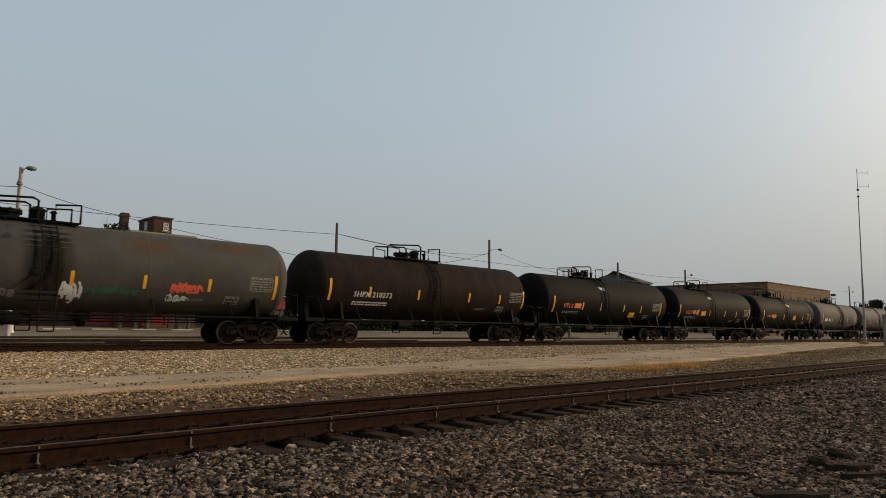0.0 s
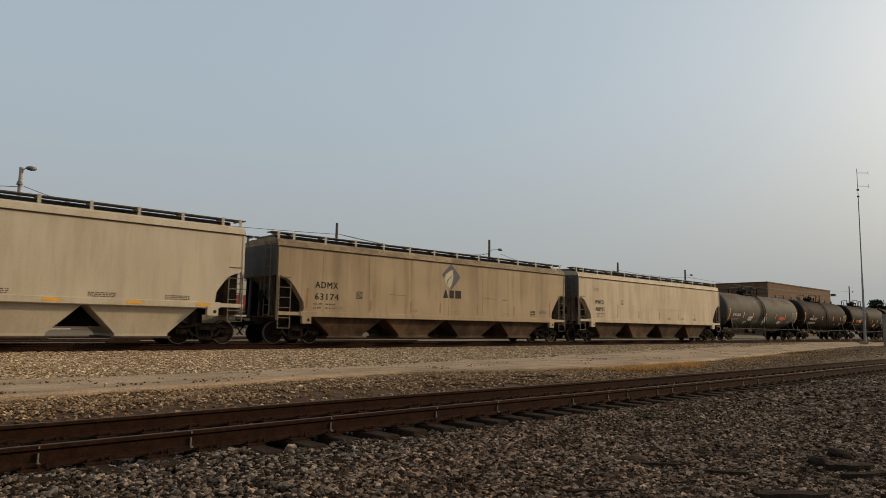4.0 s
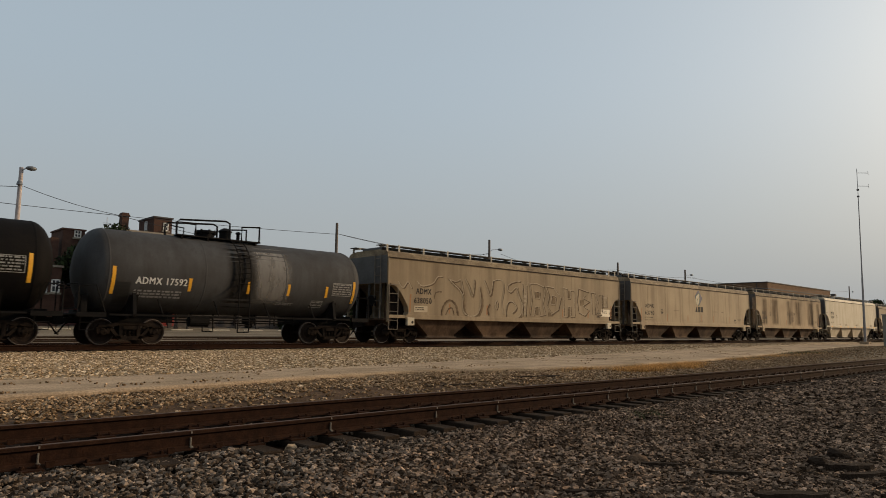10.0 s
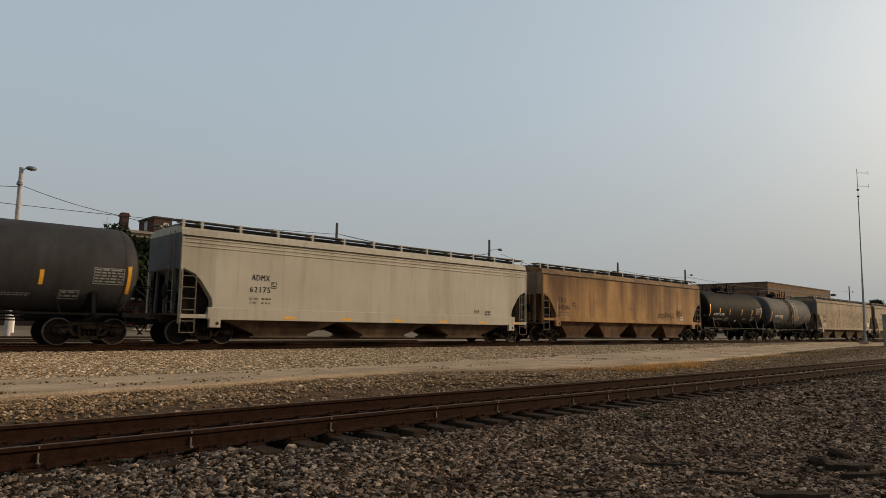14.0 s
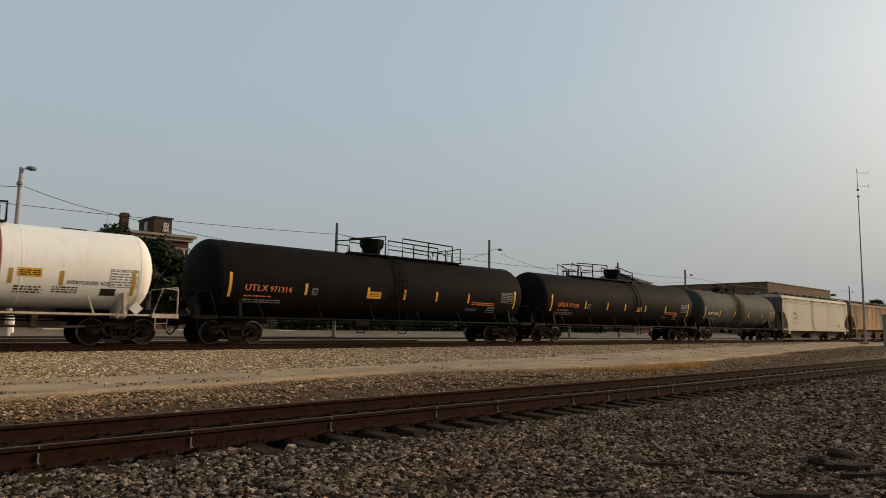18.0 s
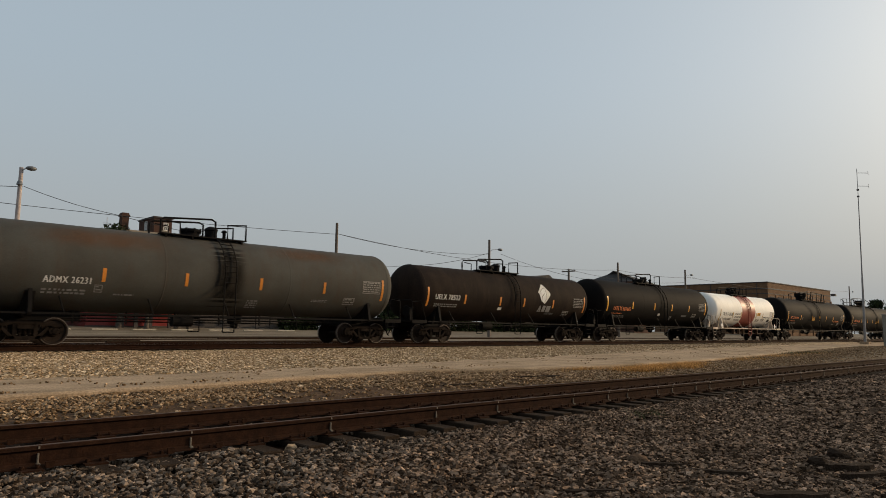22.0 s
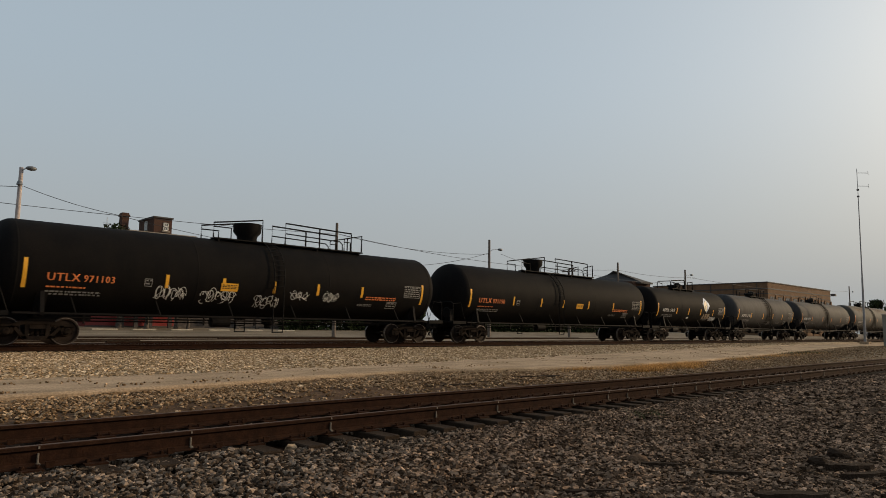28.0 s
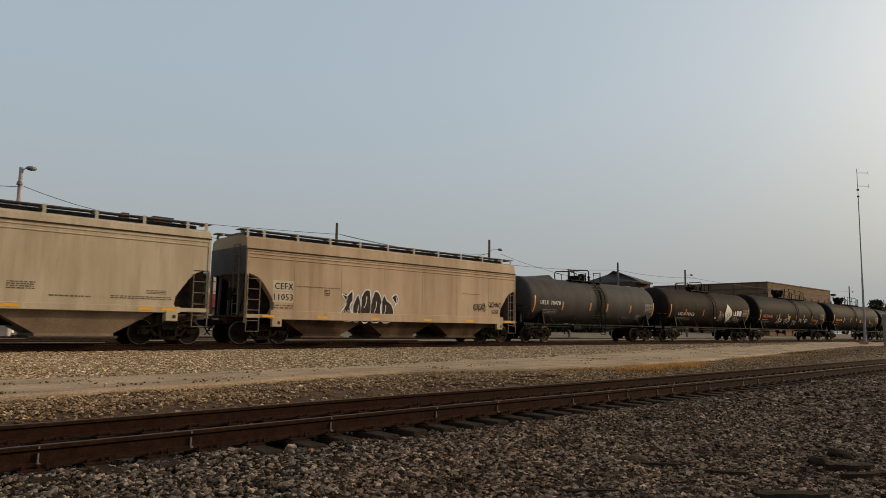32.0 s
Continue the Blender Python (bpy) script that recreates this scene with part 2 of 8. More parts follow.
# ---- mesh building ----
class Geo:
    """Vertices and faces of one mesh, gathered from simple solids."""

    def __init__(self):
        self.v, self.f = [], []

    def add(self, verts, faces):
        n = len(self.v)
        self.v.extend(tuple(p) for p in verts)
        self.f.extend(tuple(n + i for i in f) for f in faces)
        return self

    def box(self, x0, x1, y0, y1, z0, z1, c=0.0):
        """A box; c chamfers its upright edges and its top and bottom rims."""
        if c <= 0:
            return self.add([(x0, y0, z0), (x1, y0, z0), (x1, y1, z0), (x0, y1, z0), (x0, y0, z1), (x1, y0, z1), (x1, y1, z1), (x0, y1, z1)],
                            [(3, 2, 1, 0), (4, 5, 6, 7), (0, 1, 5, 4), (1, 2, 6, 5), (2, 3, 7, 6), (3, 0, 4, 7)])
        rings = []
        for z, s in ((z0, c), (z0 + c, 0), (z1 - c, 0), (z1, c)):
            a, b, d, e = x0 + s, x1 - s, y0 + s, y1 - s
            k = c * 0.7
            rings.append([(a + k, d, z), (b - k, d, z), (b, d + k, z), (b, e - k, z), (b - k, e, z), (a + k, e, z), (a, e - k, z), (a, d + k, z)])
        return self.rings(rings, True)

    def rings(self, rings, caps=True, close=True):
        n = len(rings[0])
        base = len(self.v)
        for r in rings:
            self.v.extend(tuple(p) for p in r)
        for i in range(len(rings) - 1):
            for j in range(n if close else n - 1):
                k = (j + 1) % n
                self.f.append((base + i * n + j, base + i * n + k, base + (i + 1) * n + k, base + (i + 1) * n + j))
        if caps:
            self.f.append(tuple(base + j for j in range(n))[::-1])
            self.f.append(tuple(base + (len(rings) - 1) * n + j for j in range(n)))
        return self

    def tube(self, points, r, n=6, r2=None, caps=True):
        """A round bar through the points; r2: its radius at the end."""
        pts = [Vector(p) for p in points]
        rings = []
        for i, p in enumerate(pts):
            d = (pts[min(i + 1, len(pts) - 1)] - pts[max(i - 1, 0)]).normalized()
            u = d.cross(Vector((0, 0, 1)) if abs(d.z) < 0.9 else Vector((1, 0, 0))).normalized()
            w = d.cross(u)
            rr = r if r2 is None else r + (r2 - r) * i / (len(pts) - 1)
            rings.append([p + u * (rr * math.cos(2 * math.pi * k / n)) + w * (rr * math.sin(2 * math.pi * k / n)) for k in range(n)])
        return self.rings(rings, caps)

    def prism_y(self, outline, y0, y1):
        """An outline of (x, z) pushed from y0 to y1."""
        return self.rings([[(x, y0, z) for x, z in outline], [(x, y1, z) for x, z in outline]])

    def prism_x(self, outline, x0, x1):
        """An outline of (y, z) pushed from x0 to x1."""
        return self.rings([[(x0, y, z) for y, z in outline], [(x1, y, z) for y, z in outline]])

    def lathe_x(self, profile, y, z, n=32, caps=True):
        """A body turned about an axis along x: profile of (x, radius)."""
        return self.rings([[(x, y - r * math.sin(2 * math.pi * k / n), z + r * math.cos(2 * math.pi * k / n)) for k in range(n)] for x, r in profile], caps)

    def lathe_y(self, profile, x, z, n=24, caps=True):
        return self.rings([[(x + r * math.sin(2 * math.pi * k / n), y, z + r * math.cos(2 * math.pi * k / n)) for k in range(n)] for y, r in profile], caps)

    def lathe_z(self, profile, x, y, n=16, caps=True):
        return self.rings([[(x + r * math.cos(2 * math.pi * k / n), y + r * math.sin(2 * math.pi * k / n), z) for k in range(n)] for z, r in profile], caps)

    def mesh(self, name, material, smooth=None):
        me = bpy.data.meshes.new(name)
        me.from_pydata(self.v, [], self.f)
        bm = bmesh.new()
        bm.from_mesh(me)
        bmesh.ops.recalc_face_normals(bm, faces=bm.faces)
        bm.to_mesh(me)
        bm.free()
        me.materials.append(material)
        if smooth is not None:
            me.shade_smooth()
            me.set_sharp_from_angle(angle=radians(smooth))
        return me


def part(name, geo, material=None, parent=None, label="", smooth=None):
    """One mesh object, under a thing or a part."""
    me = geo.mesh(name, material, smooth) if isinstance(geo, Geo) else geo
    ob = new(name, me)
    if parent:
        ob.parent = parent
    if label:
        ob["label"] = label
    return ob


def thing(name, label, category, group="", at=None, kind=""):
    ob = tagged(new(name), label, category, group, kind)
    if at is not None:
        ob.matrix_basis = at
    return ob
# ---- ground ----
def grid(name, xs, ys, height, material, smooth=True):
    """A sheet over a grid of places, lifted by height(x, y)."""
    nx, ny = len(xs), len(ys)
    verts = [(x, y, height(x, y)) for y in ys for x in xs]
    faces = [(j * nx + i, j * nx + i + 1, (j + 1) * nx + i + 1, (j + 1) * nx + i) for j in range(ny - 1) for i in range(nx - 1)]
    me = bpy.data.meshes.new(name)
    me.from_pydata(verts, [], faces)
    me.materials.append(material)
    if smooth:
        me.shade_smooth()
    return new(name, me)


def spread(points, t):
    """A value between (place, value) pairs."""
    for (a, u), (b, v) in zip(points, points[1:]):
        if t <= b:
            k = min(max((t - a) / (b - a), 0.0), 1.0)
            return u + (v - u) * k
    return points[-1][1]


def lumps(x, y, size, seed=0.0):
    return noise.noise(Vector((x / size, y / size, seed)))


KERB = [(-60, 12.14), (2.3, 12.14), (4.0, 12.37), (6.1, 12.54), (7.6, 13.00), (9.3, 13.23), (11.1, 13.41), (13.0, 13.26), (15.7, 12.53), (18.1, 12.18), (21.7, 12.31), (26.7, 12.61), (35.6, 13.87), (53.7, 16.90), (71.5, 19.15), (160, 20.15)]
PATH_END = [(-60, 15.10), (2.9, 15.10), (4.9, 15.19), (7.5, 15.31), (10.8, 15.47), (15.9, 16.22), (21.2, 16.86), (26.1, 17.57), (33.2, 18.79), (42.1, 19.89), (54.9, 21.34), (74.7, 23.51), (94.3, 25.23), (160, 26.23)]
NEAR_BED = [(-40, -0.72), (1, -0.70), (4.6, -0.66), (5.6, -0.605), (6.2, -0.635), (9.5, -0.635), (10.2, -0.64), (10.7, -0.60), (11.4, -0.54), (12.5, -0.51), (18, -0.48), (22, -0.47)]

ground = grid("ground", [-4000, -600, -100, 0, 100, 400, 1200, 5000], [-3000, -300, -40, 30, 80, 200, 700, 5000], lambda x, y: -0.82, EARTH)
tagged(ground, "brown earth and grass, flat to the horizon", "ground", kind="structure")

xs = list(np.concatenate([np.arange(-60, 0, 4), np.arange(0, 24, 0.16), np.arange(24, 60, 0.6), np.arange(60, 260, 8)]))
ys = list(np.concatenate([np.arange(-30, 0, 4), np.arange(0, 12.4, 0.16), np.arange(12.4, 24, 0.5)]))
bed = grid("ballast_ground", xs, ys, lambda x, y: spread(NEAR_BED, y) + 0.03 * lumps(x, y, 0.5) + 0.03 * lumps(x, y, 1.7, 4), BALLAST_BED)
tagged(bed, "ballast bed and dirt beside the siding, near black for shade between stones", "ground", kind="structure")

verge = grid("gravel_verge", list(np.arange(14, 110, 0.6)), [10.3, 10.4] + list(np.arange(10.6, 23, 0.35)), lambda x, y: spread(NEAR_BED, y) + 0.016 + 0.03 * lumps(x, y, 0.5) + 0.03 * lumps(x, y, 1.7, 4) - (0.1 if y < 10.35 or x < 14.3 else 0), VERGE)
tagged(verge, "grey gravel verge between siding and path", "gravel", kind="structure")
dirt = grid("dirt_strip", list(np.arange(-40, 14.6, 0.4)), list(np.arange(9.35, 12.3, 0.15)),
            lambda x, y: spread(NEAR_BED, y) + 0.022 + 0.02 * lumps(x, y, 0.4) + 0.03 * lumps(x, y, 1.7, 4) - (0.07 if y < 9.4 or y > 12.15 else 0), DIRT)
tagged(dirt, "bare brown dirt between siding and stones", "ground", kind="structure")

# the worn concrete path, a slab with a low broken edge towards the siding
g = Geo()
xs = list(np.concatenate([np.arange(-60, 0, 3), np.arange(0, 60, 0.45), np.arange(60, 124, 4)]))
rows = []
for x in xs:
    edge = spread(KERB, x) + 0.07 * lumps(x, 3, 0.7) + 0.10 * lumps(x, 8, 2.5)
    far = spread(PATH_END, x) + 0.25 * lumps(x, 15, 1.6)
    top = -0.37 - 0.0004 * max(0, x - 20)
    rows.append([(x, edge - 0.02, -0.72), (x, edge, top - 0.05), (x, edge + 0.05, top - 0.012), (x, edge + 0.5, top + 0.008 * lumps(x, 1, 0.8)),
                 (x, (edge + far) / 2, top + 0.012 * lumps(x, 2, 1.1)), (x, far, top + 0.01), (x, far + 0.02, -0.72)])
g.rings(rows, True, False)
path = part("concrete_path", g, PATH, smooth=30)
tagged(path, "worn tan concrete path with a low broken edge", "path", kind="structure")

GRAVEL_RISE = [(13.0, -0.44), (15.2, -0.375), (17.5, -0.33), (21.5, -0.28), (23.4, -0.245), (24.6, -0.215), (28.1, -0.215), (29.4, -0.32), (31, -0.5), (34, -0.62)]
xs = list(np.concatenate([np.arange(-520, 0, 20), np.arange(0, 40, 0.3), np.arange(40, 120, 1.2), np.arange(120, 640, 20)]))
ys = list(np.concatenate([np.arange(13.2, 24.6, 0.3), [24.6, 25.2, 26.4, 27.6, 28.2, 29.4, 31, 34]]))
gravel = grid("gravel_strip", xs, ys, lambda x, y: (spread(GRAVEL_RISE, y) + (0.016 * lumps(x, y, 0.45) + 0.02 * lumps(x, y, 2.2, 2) if y < 24.7 else 0)
                                                    - (0.30 if y < spread(PATH_END, x) - 0.35 else 0) - (0.06 if y < spread(PATH_END, x) + 0.05 else 0)), GRAVEL)
tagged(gravel, "pale crushed gravel beside the main line", "gravel", kind="structure")

LOT_RISE = [(31.5, -0.62), (34, -0.42), (40, -0.22), (48, 0.05), (54, 0.27), (58, 0.50), (62, 0.58), (80, 0.6)]
lot = grid("concrete_lot", [-600, -100, 0] + list(np.arange(4, 60, 2.0)) + [80, 120, 200, 900], list(np.arange(31.5, 62, 1.0)) + [70, 90, 140],
           lambda x, y: spread(LOT_RISE, y) + 0.02 * lumps(x, y, 3.0), LOT)
tagged(lot, "tan concrete lot rising gently behind the main line", "pavement", kind="structure")
old = thing("old_siding", "disused rusty rails sunk in the lot", "track", kind="structure")
for y in (36.2, 37.7, 41.5):
    part("rail", Geo().box(-200, 300, y - 0.035, y + 0.035, spread(LOT_RISE, y) - 0.15, spread(LOT_RISE, y) + 0.07), RUST, old)
for x0, x1, y in ((3, 14, 39.4), (12, 34, 38.6), (20, 60, 42.3), (2, 30, 43.5)):
    part("timber", Geo().box(x0, x1, y - 0.14, y + 0.14, spread(LOT_RISE, y) - 0.1, spread(LOT_RISE, y) + 0.10), TIE, old)


# ---- tracks ----
def rail_object(track, y, top, x0, x1, head, wavy=False):
    def shape(y, top):
        half = [(0.030, 0.003), (0.036, -0.004), (0.037, -0.030), (0.010, -0.048), (0.009, -0.140), (0.045, -0.160), (0.075, -0.170), (0.075, -0.183)]
        return [(y + a, top - 0.003 + b) for a, b in half] + [(y - a, top - 0.003 + b) for a, b in half[::-1]]
    xs = list(np.concatenate([[x0], np.arange(-4, 60, 1.0), [80, 120, x1]])) if wavy else [x0, 0, 60, x1]
    g = Geo()
    g.rings([[(x, a, b + (sag(x) if wavy else 0)) for a, b in shape(y, top)] for x in xs])
    rail = part("rail", g, RUST, track)
    g = Geo()
    g.rings([[(x, y - 0.029, top + 0.0012 + (sag(x) if wavy else 0)), (x, y + 0.029, top + 0.0012 + (sag(x) if wavy else 0)), (x, y + 0.028, top + 0.003 + (sag(x) if wavy else 0)), (x, y - 0.028, top + 0.003 + (sag(x) if wavy else 0))] for x in xs])
    part("running_surface", g, head, rail)
    return rail


def sag(x):
    """The gentle wave of the old siding."""
    return 0.014 * math.exp(-((x - 6.0) / 3.5) ** 2) - 0.012 * math.exp(-((x - 18) / 6.0) ** 2) + 0.006 * math.exp(-((x - 0.8) / 0.9) ** 2)


siding = thing("siding_track", "rusty siding track with spiked rails on dark wooden ties", "track", kind="structure")
for s in (-1, 1):
    rail_object(siding, NEAR + s * 0.7525, NEAR_Z, -60, 420, RAIL_HEAD, True)
rnd = random.Random(4)
g = Geo()
g.box(-0.115, 0.115, -1.28, 1.28, -0.16, 0.0, 0.012)
tie_mesh = g.mesh("tie", TIE)
plate_mesh = Geo().box(-0.10, 0.10, -0.17, 0.17, 0.0, 0.016).mesh("tie_plate", RUST)
g = Geo()
for sx in (-0.06, 0.06):
    for sy in (-0.088, 0.088):
        g.lathe_z([(0.0, 0.010), (0.034, 0.010), (0.036, 0.020), (0.050, 0.017)], sx, sy, 6)
spike_mesh = g.mesh("spike", RUST)
g = Geo()
g.box(-0.035, 0.035, -0.088, -0.070, 0.0, 0.045)
g.box(-0.03, 0.03, -0.09, 0.06, -0.012, 0.0)
anchor_mesh = g.mesh("rail_anchor", RUST)
x = -3.0
while x < 62:
    tie = part("tie", tie_mesh, None, siding)
    tie.location = (x, NEAR + rnd.uniform(-0.05, 0.05), NEAR_Z - 0.201 + sag(x))
    tie.rotation_euler.z = rnd.uniform(-0.025, 0.025)
    if x < 40:
        for s in (-1, 1):
            base = (x, NEAR + s * 0.7525, NEAR_Z - 0.200 + sag(x))
            part("tie_plate", plate_mesh, None, siding).location = base
            part("spike", spike_mesh, None, siding).location = base
            if rnd.random() < 0.6:
                part("rail_anchor", anchor_mesh, None, siding).location = (x + 0.16, base[1], base[2] + 0.02)
    x += 0.515 + rnd.uniform(-0.03, 0.03)
CLIP = surface("bare_steel_clip", (0.20, 0.17, 0.135), (0.1, 0.085, 0.07), 20, 0.7, 0.5, 0.3, 0.1, 60)
g = Geo()
g.box(-0.008, 0.008, -0.030, -0.012, -0.150, -0.065, 0.003)
g.box(-0.016, 0.016, -0.060, -0.020, -0.168, -0.150, 0.003)
g.box(-0.007, 0.007, -0.044, -0.036, -0.025, -0.005)
clip_mesh = g.mesh("bond_clip", CLIP)
for x in (1.64, 3.01, 4.71, 6.43, 7.68, 9.59, 10.65, 11.29, 12.39, 12.98, 14.01, 14.65, 16.4, 17.3, 18.9, 20.2, 22.1, 24.4):
    part("bond_clip", clip_mesh, None, siding, "pale steel clip on the rail's web").location = (x, NEAR - 0.7525, NEAR_Z + sag(x))

main_line = thing("main_track", "main line track with polished rails on dark ties", "track", kind="structure")
for s in (-1, 1):
    rail_object(main_line, MAIN + s * 0.7525, 0.0, -520, 640, RAIL_SHINE)
g = Geo()
x = -30.0
while x < 150:
    g.box(x - 0.115, x + 0.115, MAIN - 1.3, MAIN + 1.3, -0.34, -0.186)
    x += 0.52
part("ties", g, TIE, main_line)["kind"] = "stuff"


# ---- loose stones ----
def stones(name, places, size, material, label, seed, flat=0.82, chipped=False):
    """Many angular stones as one object: each a lump of eight corners, or of twelve where they lie near."""
    rs = np.random.RandomState(seed)
    n = len(places)
    if chipped:
        k = 1.618
        corner = np.array([(-1, k, 0), (1, k, 0), (-1, -k, 0), (1, -k, 0), (0, -1, k), (0, 1, k), (0, -1, -k), (0, 1, -k), (k, 0, -1), (k, 0, 1), (-k, 0, -1), (-k, 0, 1)], float) * 0.31
        sides = np.array([(0, 11, 5), (0, 5, 1), (0, 1, 7), (0, 7, 10), (0, 10, 11), (1, 5, 9), (5, 11, 4), (11, 10, 2), (10, 7, 6), (7, 1, 8),
                          (3, 9, 4), (3, 4, 2), (3, 2, 6), (3, 6, 8), (3, 8, 9), (4, 9, 5), (2, 4, 11), (6, 2, 10), (8, 6, 7), (9, 8, 1)])
        c = corner[None] * rs.uniform(0.70, 1.15, (n, 12, 1)) + rs.uniform(-0.10, 0.10, (n, 12, 3))
    else:
        corner = np.array([(-1, -1, -1), (1, -1, -1), (1, 1, -1), (-1, 1, -1), (-1, -1, 1), (1, -1, 1), (1, 1, 1), (-1, 1, 1)], float) * 0.5
        sides = np.array([(3, 2, 1, 0), (4, 5, 6, 7), (0, 1, 5, 4), (1, 2, 6, 5), (2, 3, 7, 6), (3, 0, 4, 7)])
        c = corner[None] * rs.uniform(0.74, 1.06, (n, 8, 1)) + rs.uniform(-0.085, 0.085, (n, 8, 3))
    c *= (rs.uniform(size[0], size[1], (n, 1, 1)) * rs.uniform(0.75, 1.3, (n, 1, 3)))
    q = rs.normal(size=(n, 4))
    q /= np.linalg.norm(q, axis=1)[:, None]
    w, x, y, z = q.T
    rot = np.stack([1 - 2 * (y * y + z * z), 2 * (x * y - w * z), 2 * (x * z + w * y), 2 * (x * y + w * z), 1 - 2 * (x * x + z * z), 2 * (y * z - w * x),
                    2 * (x * z - w * y), 2 * (y * z + w * x), 1 - 2 * (x * x + y * y)], 1).reshape(n, 3, 3)
    c = np.einsum("nij,nkj->nki", rot, c)
    c[:, :, 2] *= flat
    c += places[:, None, :]
    m, (count, per) = len(corner), sides.shape
    faces = (sides[None] + (np.arange(n) * m)[:, None, None]).reshape(-1)
    me = bpy.data.meshes.new(name)
    me.vertices.add(n * m)
    me.vertices.foreach_set("co", c.astype(np.float32).ravel())
    me.loops.add(n * count * per)
    me.loops.foreach_set("vertex_index", faces.astype(np.int32))
    me.polygons.add(n * count)
    me.polygons.foreach_set("loop_start", np.arange(0, n * count * per, per, dtype=np.int32))
    me.update(calc_edges=True)
    me.shade_flat()
    me.materials.append(material)
    return tagged(new(name, me), label, "stones", kind="stuff")


def scatter(seed, count, x0, x1, y0, y1, keep, height):
    rs = np.random.RandomState(seed)
    xs, ys = rs.uniform(x0, x1, count), rs.uniform(y0, y1, count)
    return np.array([(x, y, height(x, y)) for x, y in zip(xs, ys) if keep(x, y, rs)])


def bed_z(x, y):
    return spread(NEAR_BED, y) + 0.03 * lumps(x, y, 0.5) + 0.03 * lumps(x, y, 1.7, 4)


def in_view(x, y):
    return 0.12 * y - 0.3 < x < 5.2 * y + 1
def off_ties(x, y):
    """True where the ballast lies clear of the ends of the ties, which stand bare past the first metres."""
    return y < 6.78 if x < 3.6 else y < 6.46 + 0.24 * lumps(x, y, 0.45, 3)


def fine_part(x, y):
    """1 where the ballast is fine and dirty, 0 where the clean stones lie."""
    return min(1.0, max(0.0, (0.45 * x - y + 4.0) / 1.4 + 0.5 * lumps(x, y, 0.9, 5)))


near_stones = scatter(1, 105000, 0.2, 22, 1.0, 6.75, lambda x, y, r: in_view(x, y) and off_ties(x, y) and r.rand() < min(1.0, 9.0 / (x + 3)) * (1.0 - 0.985 * fine_part(x, y)),
                      lambda x, y: bed_z(x, y) + max(0, 0.05 * (1 - abs(y - 6.5) / 0.9)) * (1 if x < 5 else 0.3))
far_off = np.hypot(near_stones[:, 0], near_stones[:, 1])
picked = [k for k in np.argsort(far_off) if far_off[k] > 5.35 and near_stones[k, 1] > 1.6][:300]
rs = np.random.RandomState(77)
corners = [(x * 0.31, y * 0.31, z * 0.31) for a in (-1, 1) for b in (-1.618, 1.618) for x, y, z in ((a, b, 0), (0, a, b), (b, 0, a))]
shapes = []
for _ in range(24):
    bm = bmesh.new()
    for c in corners:
        bm.verts.new(Vector(c) * rs.uniform(0.70, 1.15) + Vector(rs.uniform(-0.10, 0.10, 3)))
    bmesh.ops.convex_hull(bm, input=bm.verts)
    me = bpy.data.meshes.new("stone")
    bm.to_mesh(me)
    bm.free()
    me.materials.append(BALLAST)
    shapes.append(me)
for k in picked:
    ob = part("stone", shapes[rs.randint(24)], None, bed)
    x, y, z = (float(v) for v in near_stones[k])
    size = float(rs.uniform(0.028, 0.070))
    ob.matrix_basis = pose(x, y, z + 0.008, *rs.uniform(0, 360, 3)) @ Matrix.Diagonal((*(size * float(v) for v in rs.uniform(0.75, 1.3, 3)), 1))
near_stones = np.delete(near_stones, picked, 0)
stones("ballast_stones", near_stones + np.array([0, 0, 0.008]), (0.028, 0.070), BALLAST, "angular grey ballast stones beside the siding", 2, 0.85, True)
fine_stones = scatter(21, 130000, 1.0, 16, 1.0, 6.4, lambda x, y, r: in_view(x, y) and off_ties(x, y) and r.rand() < min(1.0, 9.0 / (x + 2)) * fine_part(x, y) * min(1.0, max(0.35, 1.0 + 0.8 * lumps(x, y, 0.6, 9))), lambda x, y: bed_z(x, y) + 0.014)
stones("fine_ballast", fine_stones, (0.020, 0.055), FINE_BALLAST, "fine brown and grey ballast mixed with dirt", 22, 0.8)
far_stones = scatter(31, 70000, 13, 42, 2.4, 6.7, lambda x, y, r: in_view(x, y) and off_ties(x, y) and r.rand() < min(1.0, 16.0 / x) * (0.3 if x < 16 else 1.0), lambda x, y: bed_z(x, y) + 0.012)
stones("ballast_stones", far_stones, (0.035, 0.10), FINE_BALLAST, "brown and grey ballast farther along the siding", 32)
between = scatter(3, 40000, 0.5, 40, 6.95, 8.35, lambda x, y, r: in_view(x, y) and r.rand() < min(1.0, 7.0 / (x + 3)), lambda x, y: -0.60 + 0.02 * lumps(x, y, 0.3))
stones("ballast_stones", between, (0.028, 0.065), BALLAST, "grey ballast stones between the rails of the siding", 4, 0.85, True)
mound = scatter(5, 270000, 0.5, 75, 9.5, 18.5, lambda x, y, r: in_view(x, y) and y < spread(KERB, x) - 0.02 and r.rand() < min(1.0, 20.0 / (x + 4)) * min(1.0, max(0.12, 1.0 - (spread(KERB, x) - y - 0.95 - 0.5 * lumps(x, y, 0.9, 2)) * (1.2 if x < 9 else 0.4))),
                lambda x, y: bed_z(x, y) + 0.038)
stones("edge_stones", mound, (0.022, 0.062), EDGE_STONE, "tan and grey stones along the edge of the path", 6, 0.65)
